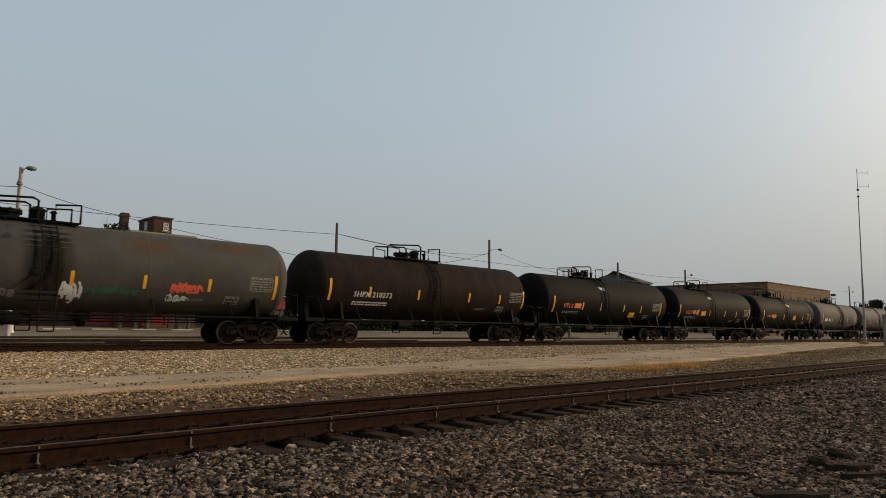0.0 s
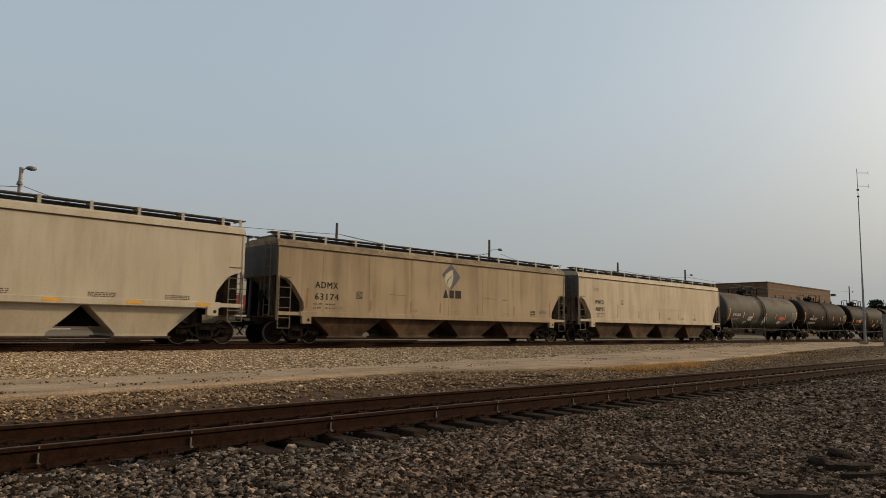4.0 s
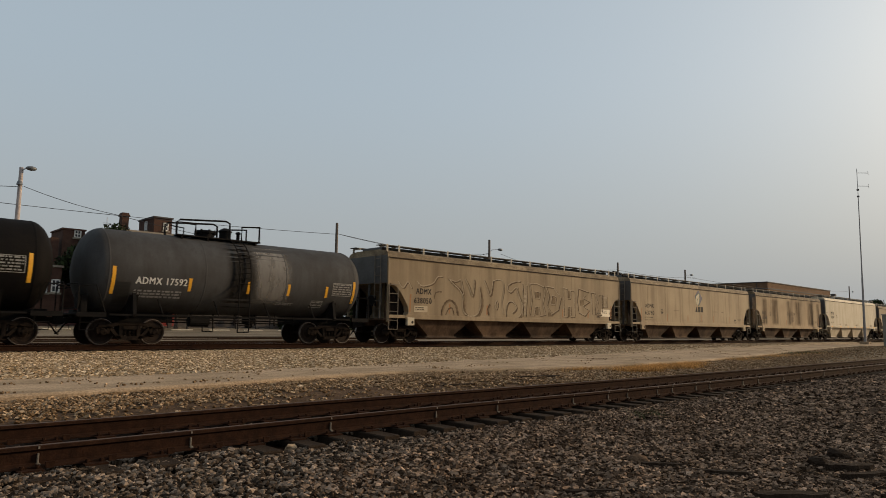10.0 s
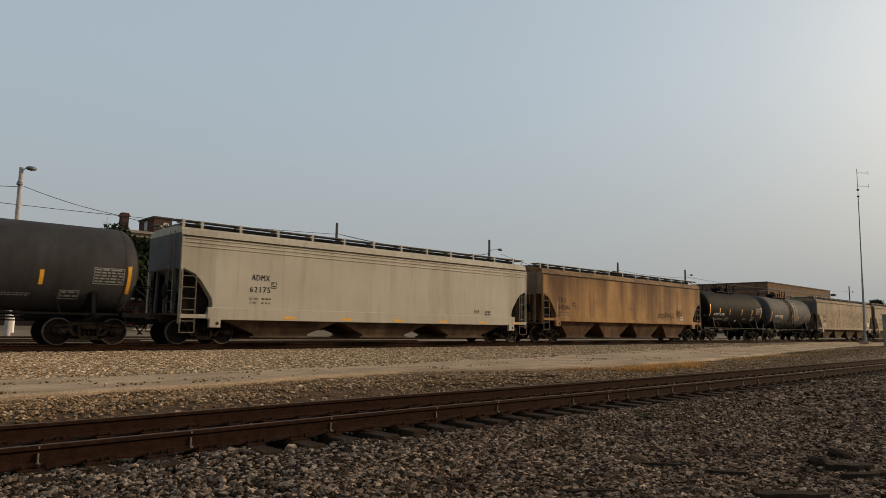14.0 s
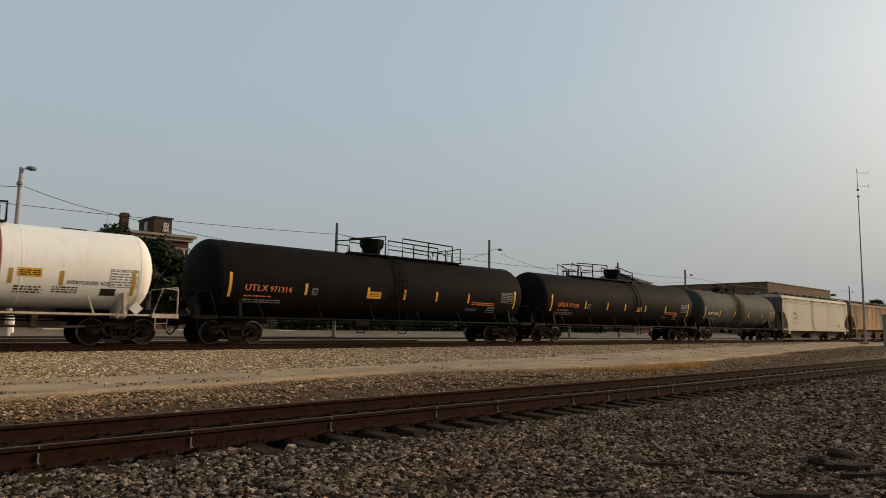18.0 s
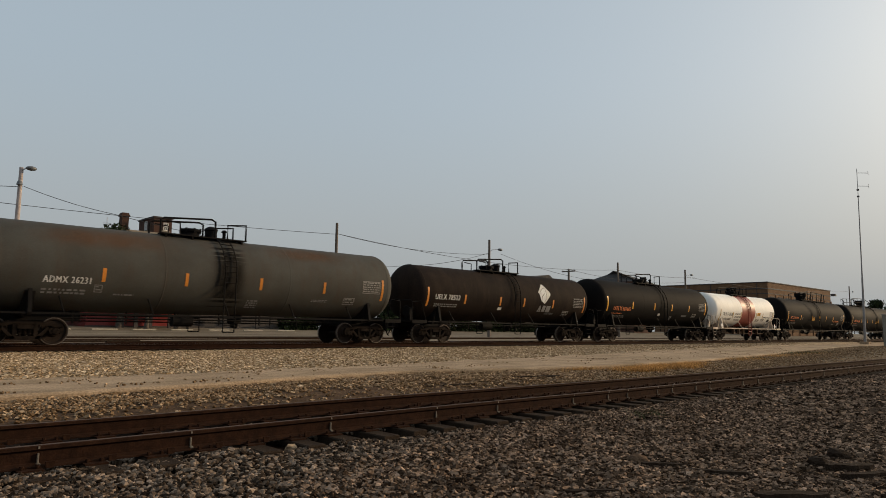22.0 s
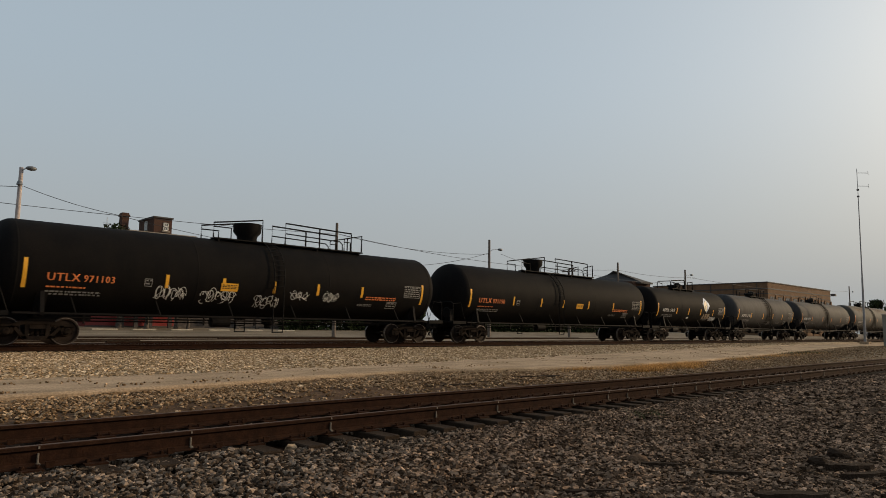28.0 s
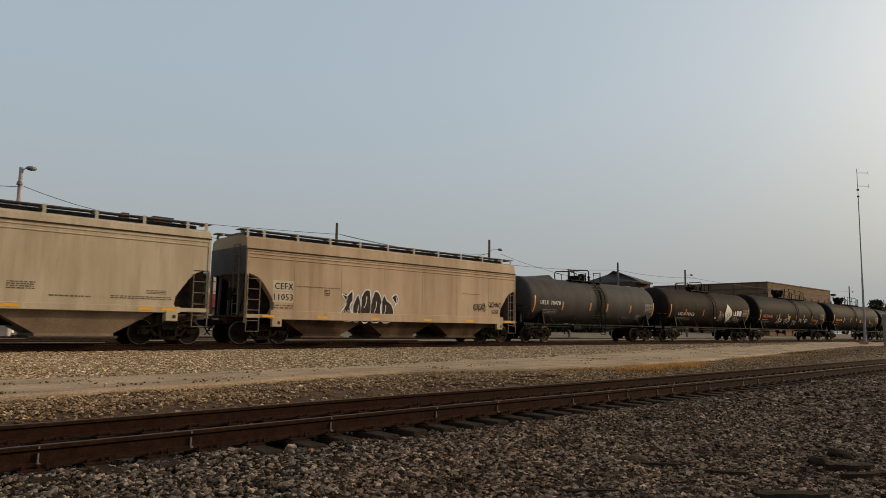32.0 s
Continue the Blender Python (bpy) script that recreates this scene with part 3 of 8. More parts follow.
crumbs = scatter(9, 30000, 1.0, 50, 11.3, 21.0, lambda x, y, r: in_view(x, y) and spread(KERB, x) + 0.1 < y < spread(PATH_END, x) + 0.2 and lumps(x, y, 0.9, 7) + 0.8 * r.rand() > (0.85 if x < 15 else 1.02), lambda x, y: -0.362 - 0.0004 * max(0, x - 20))
stones("path_crumbs", crumbs, (0.015, 0.045), EDGE_STONE, "small stones strewn over the path", 10)
strip = scatter(7, 130000, 1.5, 70, 13.8, 24.6, lambda x, y, r: x > 0.15 * y and y > spread(PATH_END, x) - 0.3 * r.rand() and r.rand() < min(1.0, 12.0 / (x + 4)) * (1.0 if y > spread(PATH_END, x) + 0.3 else 0.3),
                lambda x, y: spread(GRAVEL_RISE, y) + 0.016 * lumps(x, y, 0.45) + 0.02 * lumps(x, y, 2.2, 2) + 0.004)
stones("gravel_stones", strip, (0.03, 0.08), GRAVEL_STONE, "pale crushed stones beside the main line", 8, 0.6)

around = scatter(41, 60000, -9, 20, -7, 6.7, lambda x, y, r: not (in_view(x, y) and y > 1.0 and x > 0.2), bed_z)
stones("ballast_stones", around, (0.025, 0.075), FINE_BALLAST, "brown and grey ballast spread round the siding", 42)
# ---- rolling stock: shared pieces ----
WHEEL_R = 0.457


def wheel_mesh(side):
    """A wheel with its flange on the inner side; side is -1 for the one towards the camera."""
    s = side
    g = Geo()
    g.lathe_y([(s * 0.64, 0.10), (s * 0.66, 0.40), (s * 0.655, 0.482), (s * 0.675, 0.487), (s * 0.69, 0.462), (s * 0.79, 0.452),
               (s * 0.795, 0.44), (s * 0.785, 0.385), (s * 0.745, 0.36), (s * 0.73, 0.20), (s * 0.79, 0.15), (s * 0.795, 0.10)], 0, 0, 28)
    return g.mesh("wheel", WHEEL_STEEL, 35)


def axle_mesh():
    g = Geo()
    g.lathe_y([(-0.80, 0.085), (-0.6, 0.085), (-0.3, 0.075), (0.3, 0.075), (0.6, 0.085), (0.80, 0.085)], 0, 0, 12)
    for s in (-1, 1):
        g.lathe_y([(s * 0.80, 0.12), (s * 1.08, 0.125), (s * 1.10, 0.11), (s * 1.115, 0.06)], 0, 0, 14)
        for k in range(3):
            a = k * 2.0944
            g.lathe_y([(s * 1.09, 0.028), (s * 1.135, 0.026)], 0.075 * math.sin(a), 0.075 * math.cos(a), 6)
    return g.mesh("axle", TRUCK_DIRT, 35)


def tread_mesh(side):
    s = side
    return Geo().lathe_y([(s * 0.70, 0.4625), (s * 0.782, 0.4565), (s * 0.7975, 0.452), (s * 0.7975, 0.436)], 0, 0, 28, caps=False).mesh("tread", TREAD, 35)


def side_frame_mesh(side):
    """A cast side frame with its windows, springs between the columns, and the bearing pockets at its ends."""
    y0, y1 = side * 0.93, side * 1.09
    g = Geo()
    g.prism_y([(-1.10, 0.56), (-1.05, 0.68), (-0.75, 0.70), (-0.45, 0.80), (0.45, 0.80), (0.75, 0.70), (1.05, 0.68), (1.10, 0.56),
               (0.72, 0.58), (0.40, 0.68), (-0.40, 0.68), (-0.72, 0.58)], y0, y1)
    for m in (-1, 1):
        g.prism_y([(m * 0.78, 0.64), (m * 0.66, 0.64), (m * 0.26, 0.22), (m * 0.40, 0.20)], y0, y1)
        g.prism_y([(m * 0.36, 0.70), (m * 0.24, 0.70), (m * 0.24, 0.30), (m * 0.36, 0.30)], y0, y1)
        g.prism_y([(m * 1.12, 0.60), (m * 0.66, 0.62), (m * 0.70, 0.40), (m * 0.76, 0.36), (m * 0.79, 0.58), (m * 0.99, 0.58), (m * 1.02, 0.36), (m * 1.10, 0.40)], y0, y1)
    g.prism_y([(-0.48, 0.30), (-0.36, 0.17), (0.36, 0.17), (0.48, 0.30)], y0, y1)
    for k in (-0.15, 0.0, 0.15):
        for z in range(5):
            g.lathe_z([(0.31 + z * 0.045, 0.052), (0.33 + z * 0.045, 0.066), (0.345 + z * 0.045, 0.052)], k, side * 1.0, 8)
    g.box(-0.24, 0.24, side * 0.90, side * 1.12, 0.54, 0.69, 0.015)
    return g.mesh("side_frame", TRUCK_DIRT)


def bolster_mesh():
    g = Geo()
    g.prism_x([(-0.92, 0.55), (-0.92, 0.68), (-0.35, 0.80), (0.35, 0.80), (0.92, 0.68), (0.92, 0.55), (0.35, 0.36), (-0.35, 0.36)], -0.19, 0.19)
    g.box(-0.30, 0.30, -0.25, 0.25, 0.80, 0.86)
    for m in (-1, 1):
        g.tube([(m * 0.42, -0.85, 0.42), (m * 0.42, 0.85, 0.42)], 0.05, 6)
        g.box(m * 0.40 - 0.03, m * 0.40 + 0.03, -0.80, -0.66, 0.30, 0.55)
    return g.mesh("bolster", TRUCK_DIRT)


def coupler_mesh():
    """A knuckle coupler that points along +x, with its shank, and the air hose below it."""
    g = Geo()
    g.box(-0.60, -0.05, -0.09, 0.09, 0.74, 0.94, 0.02)
    g.prism_y([(-0.12, 0.70), (-0.12, 0.98), (0.05, 1.0), (0.14, 0.96), (0.14, 0.72), (0.05, 0.68)], -0.17, 0.02)
    g.prism_y([(-0.06, 0.72), (-0.06, 0.96), (0.10, 0.95), (0.10, 0.73)], 0.04, 0.19)
    g.tube([(-0.35, -0.34, 0.78), (-0.20, -0.34, 0.62), (-0.06, -0.32, 0.42), (0.02, -0.30, 0.36), (0.04, -0.28, 0.36)], 0.028, 6)
    return g.mesh("coupler", BLACK_IRON, 40)


WHEELS = {-1: wheel_mesh(-1), 1: wheel_mesh(1)}
TREADS = {-1: tread_mesh(-1), 1: tread_mesh(1)}
AXLE, BOLSTER, COUPLER = axle_mesh(), bolster_mesh(), coupler_mesh()
FRAMES = {-1: side_frame_mesh(-1), 1: side_frame_mesh(1)}
WHEELSETS = []    # (wheelset, its car's place in the train, its place on the car)


def running_gear(car, u, half, overhang):
    """Two trucks and two couplers under a car whose couplers meet half a length from its middle."""
    for end in (-1, 1):
        tx = end * (half - overhang)
        truck = part("truck", BOLSTER, None, car)
        truck.location.x = tx
        for s in (-1, 1):
            part("side_frame", FRAMES[s], None, truck)
        for k in (-0.889, 0.889):
            axle = part("wheelset", AXLE, None, car)
            axle.location = (tx + k, 0, WHEEL_R)
            for s in (-1, 1):
                part("wheel", WHEELS[s], None, axle)
                part("tread", TREADS[s], None, axle)
            WHEELSETS.append((axle, u + tx + k, (tx + k, 0, WHEEL_R)))
        c = part("coupler", COUPLER, None, car)
        c.location.x = end * half - end * 0.06
        if end < 0:
            c.rotation_euler.z = math.pi


# ---- rolling stock: paint on a car's side, drawn in (x, z) and laid on its surface ----
class Side:
    """The side of a car that faces the camera: y for each height, a flat wall or the flank of a tank."""

    def __init__(self, car, wall=None, radius=None, centre=None):
        self.car, self.wall, self.radius, self.centre = car, wall, radius, centre

    def y(self, z, lift=0.006):
        if self.wall is not None:
            return -self.wall - lift
        h = max(min((z - self.centre) / self.radius, 0.999), -0.999)
        return -(self.radius + lift) * math.sqrt(1 - h * h)

    def sheet(self, g, x0, x1, z0, z1, lift=0.006, skew=0.0):
        n = 1 if self.wall is not None else max(1, int(math.ceil((z1 - z0) / 0.14)))
        for i in range(n):
            a, b = z0 + (z1 - z0) * i / n, z0 + (z1 - z0) * (i + 1) / n
            sa, sb = skew * (a - z0), skew * (b - z0)
            ya, yb = self.y(a, lift), self.y(b, lift)
            g.add([(x0 + sa, ya, a), (x1 + sa, ya, a), (x1 + sb, yb, b), (x0 + sb, yb, b)], [(0, 1, 2, 3)])

    def patch(self, name, rects, material, label="", lift=0.006, skew=0.0):
        g = Geo()
        for r in rects:
            self.sheet(g, *r, lift=lift, skew=skew)
        return part(name, g, material, self.car, label)

    def stroke(self, g, points, width, lift=0.007):
        """A brush stroke through points of (x, z)."""
        pts = [Vector((p[0], p[1])) for p in points]
        if self.wall is None:                  # short steps, so that the stroke bends with the flank
            fine = [pts[0]]
            for a, b in zip(pts, pts[1:]):
                n = max(1, int(abs(b.y - a.y) / 0.07))
                fine += [a.lerp(b, (k + 1) / n) for k in range(n)]
            pts = fine
        rows = []
        for i, p in enumerate(pts):
            d = pts[min(i + 1, len(pts) - 1)] - pts[max(i - 1, 0)]
            d = d.normalized() if d.length > 1e-6 else Vector((1, 0))
            nrm = Vector((-d.y, d.x)) * width * (0.5 + 0.16 * math.sin(i * 2.3 + p.x * 5.0))
            rows.append((p + nrm, p - nrm))
        verts = []
        for a, b in rows:
            verts += [(a.x, self.y(a.y, lift), a.y), (b.x, self.y(b.y, lift), b.y)]
        g.add(verts, [(2 * i, 2 * i + 1, 2 * i + 3, 2 * i + 2) for i in range(len(rows) - 1)])

    def polygon(self, g, points, lift=0.007):
        """A filled outline, cut into level bands so that it bends with the wall."""
        z0, z1 = min(p[1] for p in points), max(p[1] for p in points)
        levels = sorted({round(p[1], 4) for p in points} | set(np.linspace(z0, z1, max(2, int((z1 - z0) / 0.05)))))
        edges = list(zip(points, points[1:] + points[:1]))

        def span(z):
            xs = [p[0] + (q[0] - p[0]) * (z - p[1]) / (q[1] - p[1]) for p, q in edges if min(p[1], q[1]) <= z <= max(p[1], q[1]) and abs(p[1] - q[1]) > 1e-9]
            return min(xs), max(xs)
        for a, b in zip(levels, levels[1:]):
            if b - a < 1e-4:
                continue
            (xa, xb), (xc, xd) = span(a + 1e-6), span(b - 1e-6)
            g.add([(xa, self.y(a, lift), a), (xb, self.y(a, lift), a), (xd, self.y(b, lift), b), (xc, self.y(b, lift), b)], [(0, 1, 2, 3)])

    def text(self, words, x, z, height, material, name="lettering", width=None, label="", lift=0.008):
        me, w, h = letters(words)
        low = 0.88 if self.wall is not None else 0.74      # stencilled marks are low and broad
        z += height * (1 - low) * 0.5
        s = height * low / h
        sx = s if width is None else width / w
        co = np.empty(len(me.vertices) * 3, np.float32)
        me.vertices.foreach_get("co", co)
        co = co.reshape(-1, 3)
        verts, faces = [], []
        for k in range(2):                     # laid down twice, a little apart: bold strokes
            faces += [tuple(v + len(verts) for v in f.vertices) for f in me.polygons]
            for a, b in zip(co[:, 0], co[:, 1]):
                q = z + float(b) * s
                verts.append((x + float(a) * sx + k * 0.05 * height, self.y(q, lift + 0.0015 * k), q))
        me = bpy.data.meshes.new(name)
        me.from_pydata(verts, [], faces)
        me.materials.append(material)
        return part(name, me, None, self.car, label)

    def small_print(self, x, z, width, rows, height, material, seed=1, name="small_print", lift=0.006):
        """Writing too small to read, as rows of bars."""
        if material is STENCIL_BLACK and self.wall is not None:
            material, height = STENCIL_FADED, height * 0.8
        rnd = random.Random(seed)
        g = Geo()
        for i in range(rows):
            zz = z - i * height * 1.7
            at = x
            while at < x + width:
                w = rnd.uniform(0.8, 3.2) * height
                self.sheet(g, at, min(at + w, x + width), zz - height, zz, lift)
                at += w + height * rnd.uniform(0.35, 1.3)
        ob = part(name, g, material, self.car)
        ob["kind"] = "stuff"
        return ob

    def panel(self, x, z, width, height, seed=1, name="data_panel", frame_material=None, dark=None):
        """A consolidated data panel: a frame, a few blocks and rows of small print."""
        fm = frame_material or PANEL_GREY
        g = Geo()
        t = 0.025
        for r in ((x, x + width, z - t, z), (x, x + width, z - height, z - height + t), (x, x + t, z - height, z), (x + width - t, x + width, z - height, z)):
            self.sheet(g, *r)
        rnd = random.Random(seed)
        rows = max(2, int(height / 0.10))
        step = (height - 0.06) / rows
        for i in range(rows):
            zz = z - 0.04 - i * step
            at = x + 0.05
            while at < x + width - 0.08:
                w = rnd.uniform(0.05, 0.22)
                self.sheet(g, at, min(at + w, x + width - 0.05), zz - step * 0.5, zz)
                at += w + rnd.uniform(0.02, 0.07)
        ob = part(name, g, fm, self.car)
        ob["kind"] = "stuff"
        return ob

    def scrawl(self, x, z, width, height, material, seed, letters_n=5, pen=0.05, name="graffiti", label=""):
        """A sprayed tag that nobody could read: loops and hooks side by side."""
        rnd = random.Random(seed)
        g = Geo()
        w = width / letters_n
        for i in range(letters_n):
            cx = x + w * (i + 0.5)
            for _ in range(2):
                a0, turns = rnd.uniform(0, 6.28), rnd.uniform(0.5, 1.25)
                rx, rz = w * rnd.uniform(0.35, 0.62), height * rnd.uniform(0.22, 0.5)
                ox, oz = rnd.uniform(-0.2, 0.2) * w, rnd.uniform(-0.15, 0.15) * height
                pts = [(cx + ox + rx * math.cos(a0 + turns * 6.28 * k / 10) * (1 - 0.03 * k),
                        z + height / 2 + oz + rz * math.sin(a0 + turns * 6.28 * k / 10) + 0.02 * height * k) for k in range(11)]
                self.stroke(g, pts, pen)
            zig = [(cx + rnd.uniform(-0.6, 0.6) * w, z + rnd.uniform(0.0, 1.0) * height) for _ in range(4)]
            self.stroke(g, zig, pen)
        ob = part(name, g, material, self.car, label)
        ob["kind"] = "stuff"
        return ob


LETTERS = {}


def letters(words):
    """Flat letters in the built-in font: the mesh, its width and its height."""
    if words not in LETTERS:
        cu = bpy.data.curves.new("letters", "FONT")
        cu.body, cu.size, cu.resolution_u, cu.offset = words, 1.0, 2, 0.0
        cu.space_character = 1.14
        ob = bpy.data.objects.new("letters", cu)
        me = bpy.data.meshes.new_from_object(ob)
        bpy.data.objects.remove(ob)
        bpy.data.curves.remove(cu)
        co = np.empty(len(me.vertices) * 3, np.float32)
        me.vertices.foreach_get("co", co)
        co = co.reshape(-1, 3)
        lo, hi = co.min(0), co.max(0)
        co[:, :2] -= lo[:2]
        me.vertices.foreach_set("co", co.ravel())
        LETTERS[words] = (me, float(hi[0] - lo[0]), float(hi[1] - lo[1]))
    return LETTERS[words]


def rails(g, posts, path, r=0.022, n=6):
    """Round posts and a handrail along a path."""
    for a, b in posts:
        g.tube([a, b], r, n)
    g.tube(path, r, n)


# ---- rolling stock: tank cars ----
def way_of(n):
    return -1 if n < 0 else 1


def tank_car(u, length, paint, label, radius=1.53, centre=2.66, end_paint=None, rail_paint=None,
             name="tank_car", long_deck=0, deck_at=0.0, ladder=True, marks=(-6, -3, 0, 3, 6), reflect_z=2.24, underside=True, band=None, overhang=2.08, inset=0.0, panels=True, trim=0.0, top_paint=None, tape=None):
    half = length / 2
    car = thing(name, label, "tank car", "freight cars of the train")
    rp = rail_paint or BLACK_IRON
    body = half - 0.36 - inset * 0.3   # to the apex of the heads
    head = radius * 0.50
    prof = []
    for k in range(11):        # heads: half ellipses that bulge outwards
        a = math.pi / 2 * k / 10
        prof.append((-body + head * (1 - math.cos(a)), max(radius * math.sin(a), 0.02)))
    barrel = body - head
    front = barrel - trim      # some tanks stop short of their front platform
    outline = prof + [(x, radius) for x in np.linspace(-barrel, front, 9)[1:-1]] + [(-x - trim, r) for x, r in prof[::-1]]
    tank = part("tank", Geo().lathe_x(outline, 0, centre, 48), paint, car, smooth=40)
    for x in (-barrel, -barrel / 3, barrel / 3, front):        # weld seams
        part("weld_seam", Geo().lathe_x([(x - 0.03, radius + 0.001), (x - 0.015, radius + 0.007), (x + 0.015, radius + 0.007), (x + 0.03, radius + 0.001)], 0, centre, 48, caps=False),
             paint, tank, smooth=40)
    if band:
        x0, x1, m = band
        part("colour_band", Geo().lathe_x([(x0, radius + 0.004), (x1, radius + 0.004)], 0, centre, 48, caps=False), m, car, "rust-red band round the tank", smooth=40)
    # stub sills, saddles and end platforms
    bottom = centre - radius
    for e in (-1, 1):
        tx = e * (half - overhang)
        sill = Geo().box(min(e * (half - 0.40), e * (half - 3.9)), max(e * (half - 0.40), e * (half - 3.9)), -0.28, 0.28, 0.80, bottom + 0.08, 0.02)
        part("stub_sill", sill, BLACK_IRON, car)
        g = Geo()
        arc = [(radius * math.sin(a), centre - radius * math.cos(a)) for a in np.linspace(-0.95, 0.95, 11)]
        g.prism_x([(y * 1.02, z) for y, z in arc] + [(0.95, 0.93), (-0.95, 0.93)], tx - 0.16, tx + 0.16)
        for s in (-1, 1):
            g.prism_x([(s * 1.02, 0.95), (s * 1.42, 0.99), (s * 1.46, 1.08), (s * 1.30, 1.85), (s * 1.22, 1.85)], tx - 0.06, tx + 0.06)
        part("saddle", g, end_paint or BLACK_IRON, car)
        g = Geo()
        a, b = sorted((e * (half - 0.20), e * (half - 1.15)))
        g.box(a, b, -1.42, 1.42, 1.03, 1.09, 0.01)
        for s in (-1, 1):
            g.box(a, b, s * 1.40 - 0.04, s * 1.40 + 0.04, 0.96, 1.12)
            for i in range(2):                                    # sill steps
                z = 0.52 + i * 0.25
                g.tube([(a + 0.12, s * 1.42, 1.0), (a + 0.12, s * 1.42, z), (a + 0.55, s * 1.42, z), (a + 0.55, s * 1.42, 1.0)], 0.018, 5)
        part("end_platform", g, rp, car)
        g = Geo()
        xe = e * (half - 0.23)
        g.tube([(xe, -1.38, 1.06), (xe, -1.38, 2.0), (xe, -1.25, 2.1), (xe, 1.25, 2.1), (xe, 1.38, 2.0), (xe, 1.38, 1.06)], 0.024, 6)
        for s in (-1, 1):
            g.tube([(xe, s * 1.38, 2.0), (e * (half - 0.78), s * 1.38, 2.06), (e * (half - 1.12), s * 1.40, 1.08)], 0.022, 6)
        part("end_handrail", g, rp, car)
        if e < 0:
            g = Geo()
            g.lathe_x([(xe + 0.12, 0.27), (xe + 0.14, 0.29), (xe + 0.17, 0.27)], -0.75, 1.55, 18)
            g.tube([(xe + 0.14, -0.75, 1.55), (xe + 0.40, -0.75, 1.55)], 0.04)
            g.box(xe + 0.2, xe + 0.42, -0.95, -0.55, 1.1, 1.75, 0.03)
            part("hand_brake", g, rp, car)
    # the long rod along each side, with its brackets
    for s in (-1, 1):
        g = Geo()
        g.box(-half + 1.25, half - 1.25, s * 1.40 - 0.025, s * 1.40 + 0.025, 1.02, 1.085)
        part("running_rail", g, rp, car)
    xs = np.linspace(-half + 3.1, half - 3.1, max(4, int(length / 3.2)))
    for x in xs:
        g = Geo()
        lean = 0.14
        zt = centre - radius * 0.66
        yt = -radius * math.sqrt(1 - 0.66 ** 2)
        g.tube([(x, -1.40, 1.06), (x - lean, yt - 0.02, zt)], 0.03, 5)
        part("rail_bracket", g, rp, car)
    # brake gear and outlet under the tank
    if underside:
        g = Geo()
        g.lathe_x([(-1.9, 0.02), (-1.88, 0.2), (-1.1, 0.2), (-1.08, 0.02)], -0.45, 0.86, 14)
        g.tube([(-half + 3, -0.5, 0.92), (half - 3, -0.5, 0.92)], 0.03, 5)
        g.tube([(-half + 3, 0.35, 0.82), (half - 3, 0.35, 0.82)], 0.025, 5)
        for x in np.linspace(-half + 3.6, half - 3.6, 7):
            g.box(x - 0.02, x + 0.02, -0.53, -0.47, 0.72, bottom + 0.05)
        part("brake_gear", g, BLACK_IRON, car)
        g = Geo()
        g.lathe_z([(0.62, 0.10), (0.66, 0.16), (0.78, 0.16), (0.80, 0.28), (bottom + 0.06, 0.30)], 0.9, 0, 14)
        part("bottom_outlet", g, BLACK_IRON, car)
    # manway, valves, deck and rails on the top
    zt = centre + radius
    dx = deck_at
    if long_deck:
        g = Geo()
        g.lathe_z([(zt - 0.05, 0.40), (zt + 0.25, 0.42), (zt + 0.45, 0.58), (zt + 0.78, 0.60), (zt + 0.80, 0.2)], dx + way_of(long_deck) * 0.0, 0, 20)
        part("protective_housing", g, rp, car, smooth=40)
    g = Geo()
    g.lathe_z([(zt - 0.08, 0.36), (zt + 0.22, 0.36), (zt + 0.23, 0.42), (zt + 0.30, 0.42), (zt + 0.34, 0.36), (zt + 0.37, 0.1)], dx - 0.35, 0, 20)
    for k in range(8):
        a = k * 0.785
        g.box(dx - 0.35 + 0.40 * math.cos(a) - 0.03, dx - 0.35 + 0.40 * math.cos(a) + 0.03, 0.40 * math.sin(a) - 0.03, 0.40 * math.sin(a) + 0.03, zt + 0.18, zt + 0.36)
    if not long_deck:
        part("manway", g, top_paint or rp, car, smooth=40)
    g = Geo()
    g.lathe_z([(zt - 0.06, 0.24), (zt + 0.36, 0.24), (zt + 0.40, 0.29), (zt + 0.46, 0.25), (zt + 0.55, 0.1)], dx + 0.55, 0.1, 16)
    g.lathe_z([(zt - 0.06, 0.07), (zt + 0.3, 0.07), (zt + 0.34, 0.13), (zt + 0.42, 0.06)], dx + 0.98, -0.2, 10)
    if not long_deck:
        part("valve_housing", g, top_paint or rp, car, smooth=40)
    way = -1 if long_deck < 0 else 1
    if long_deck:
        deck0, deck1 = sorted((dx - way * 1.75, dx + way * 5.6))
    else:
        deck0, deck1 = dx - 1.75, dx + 1.75
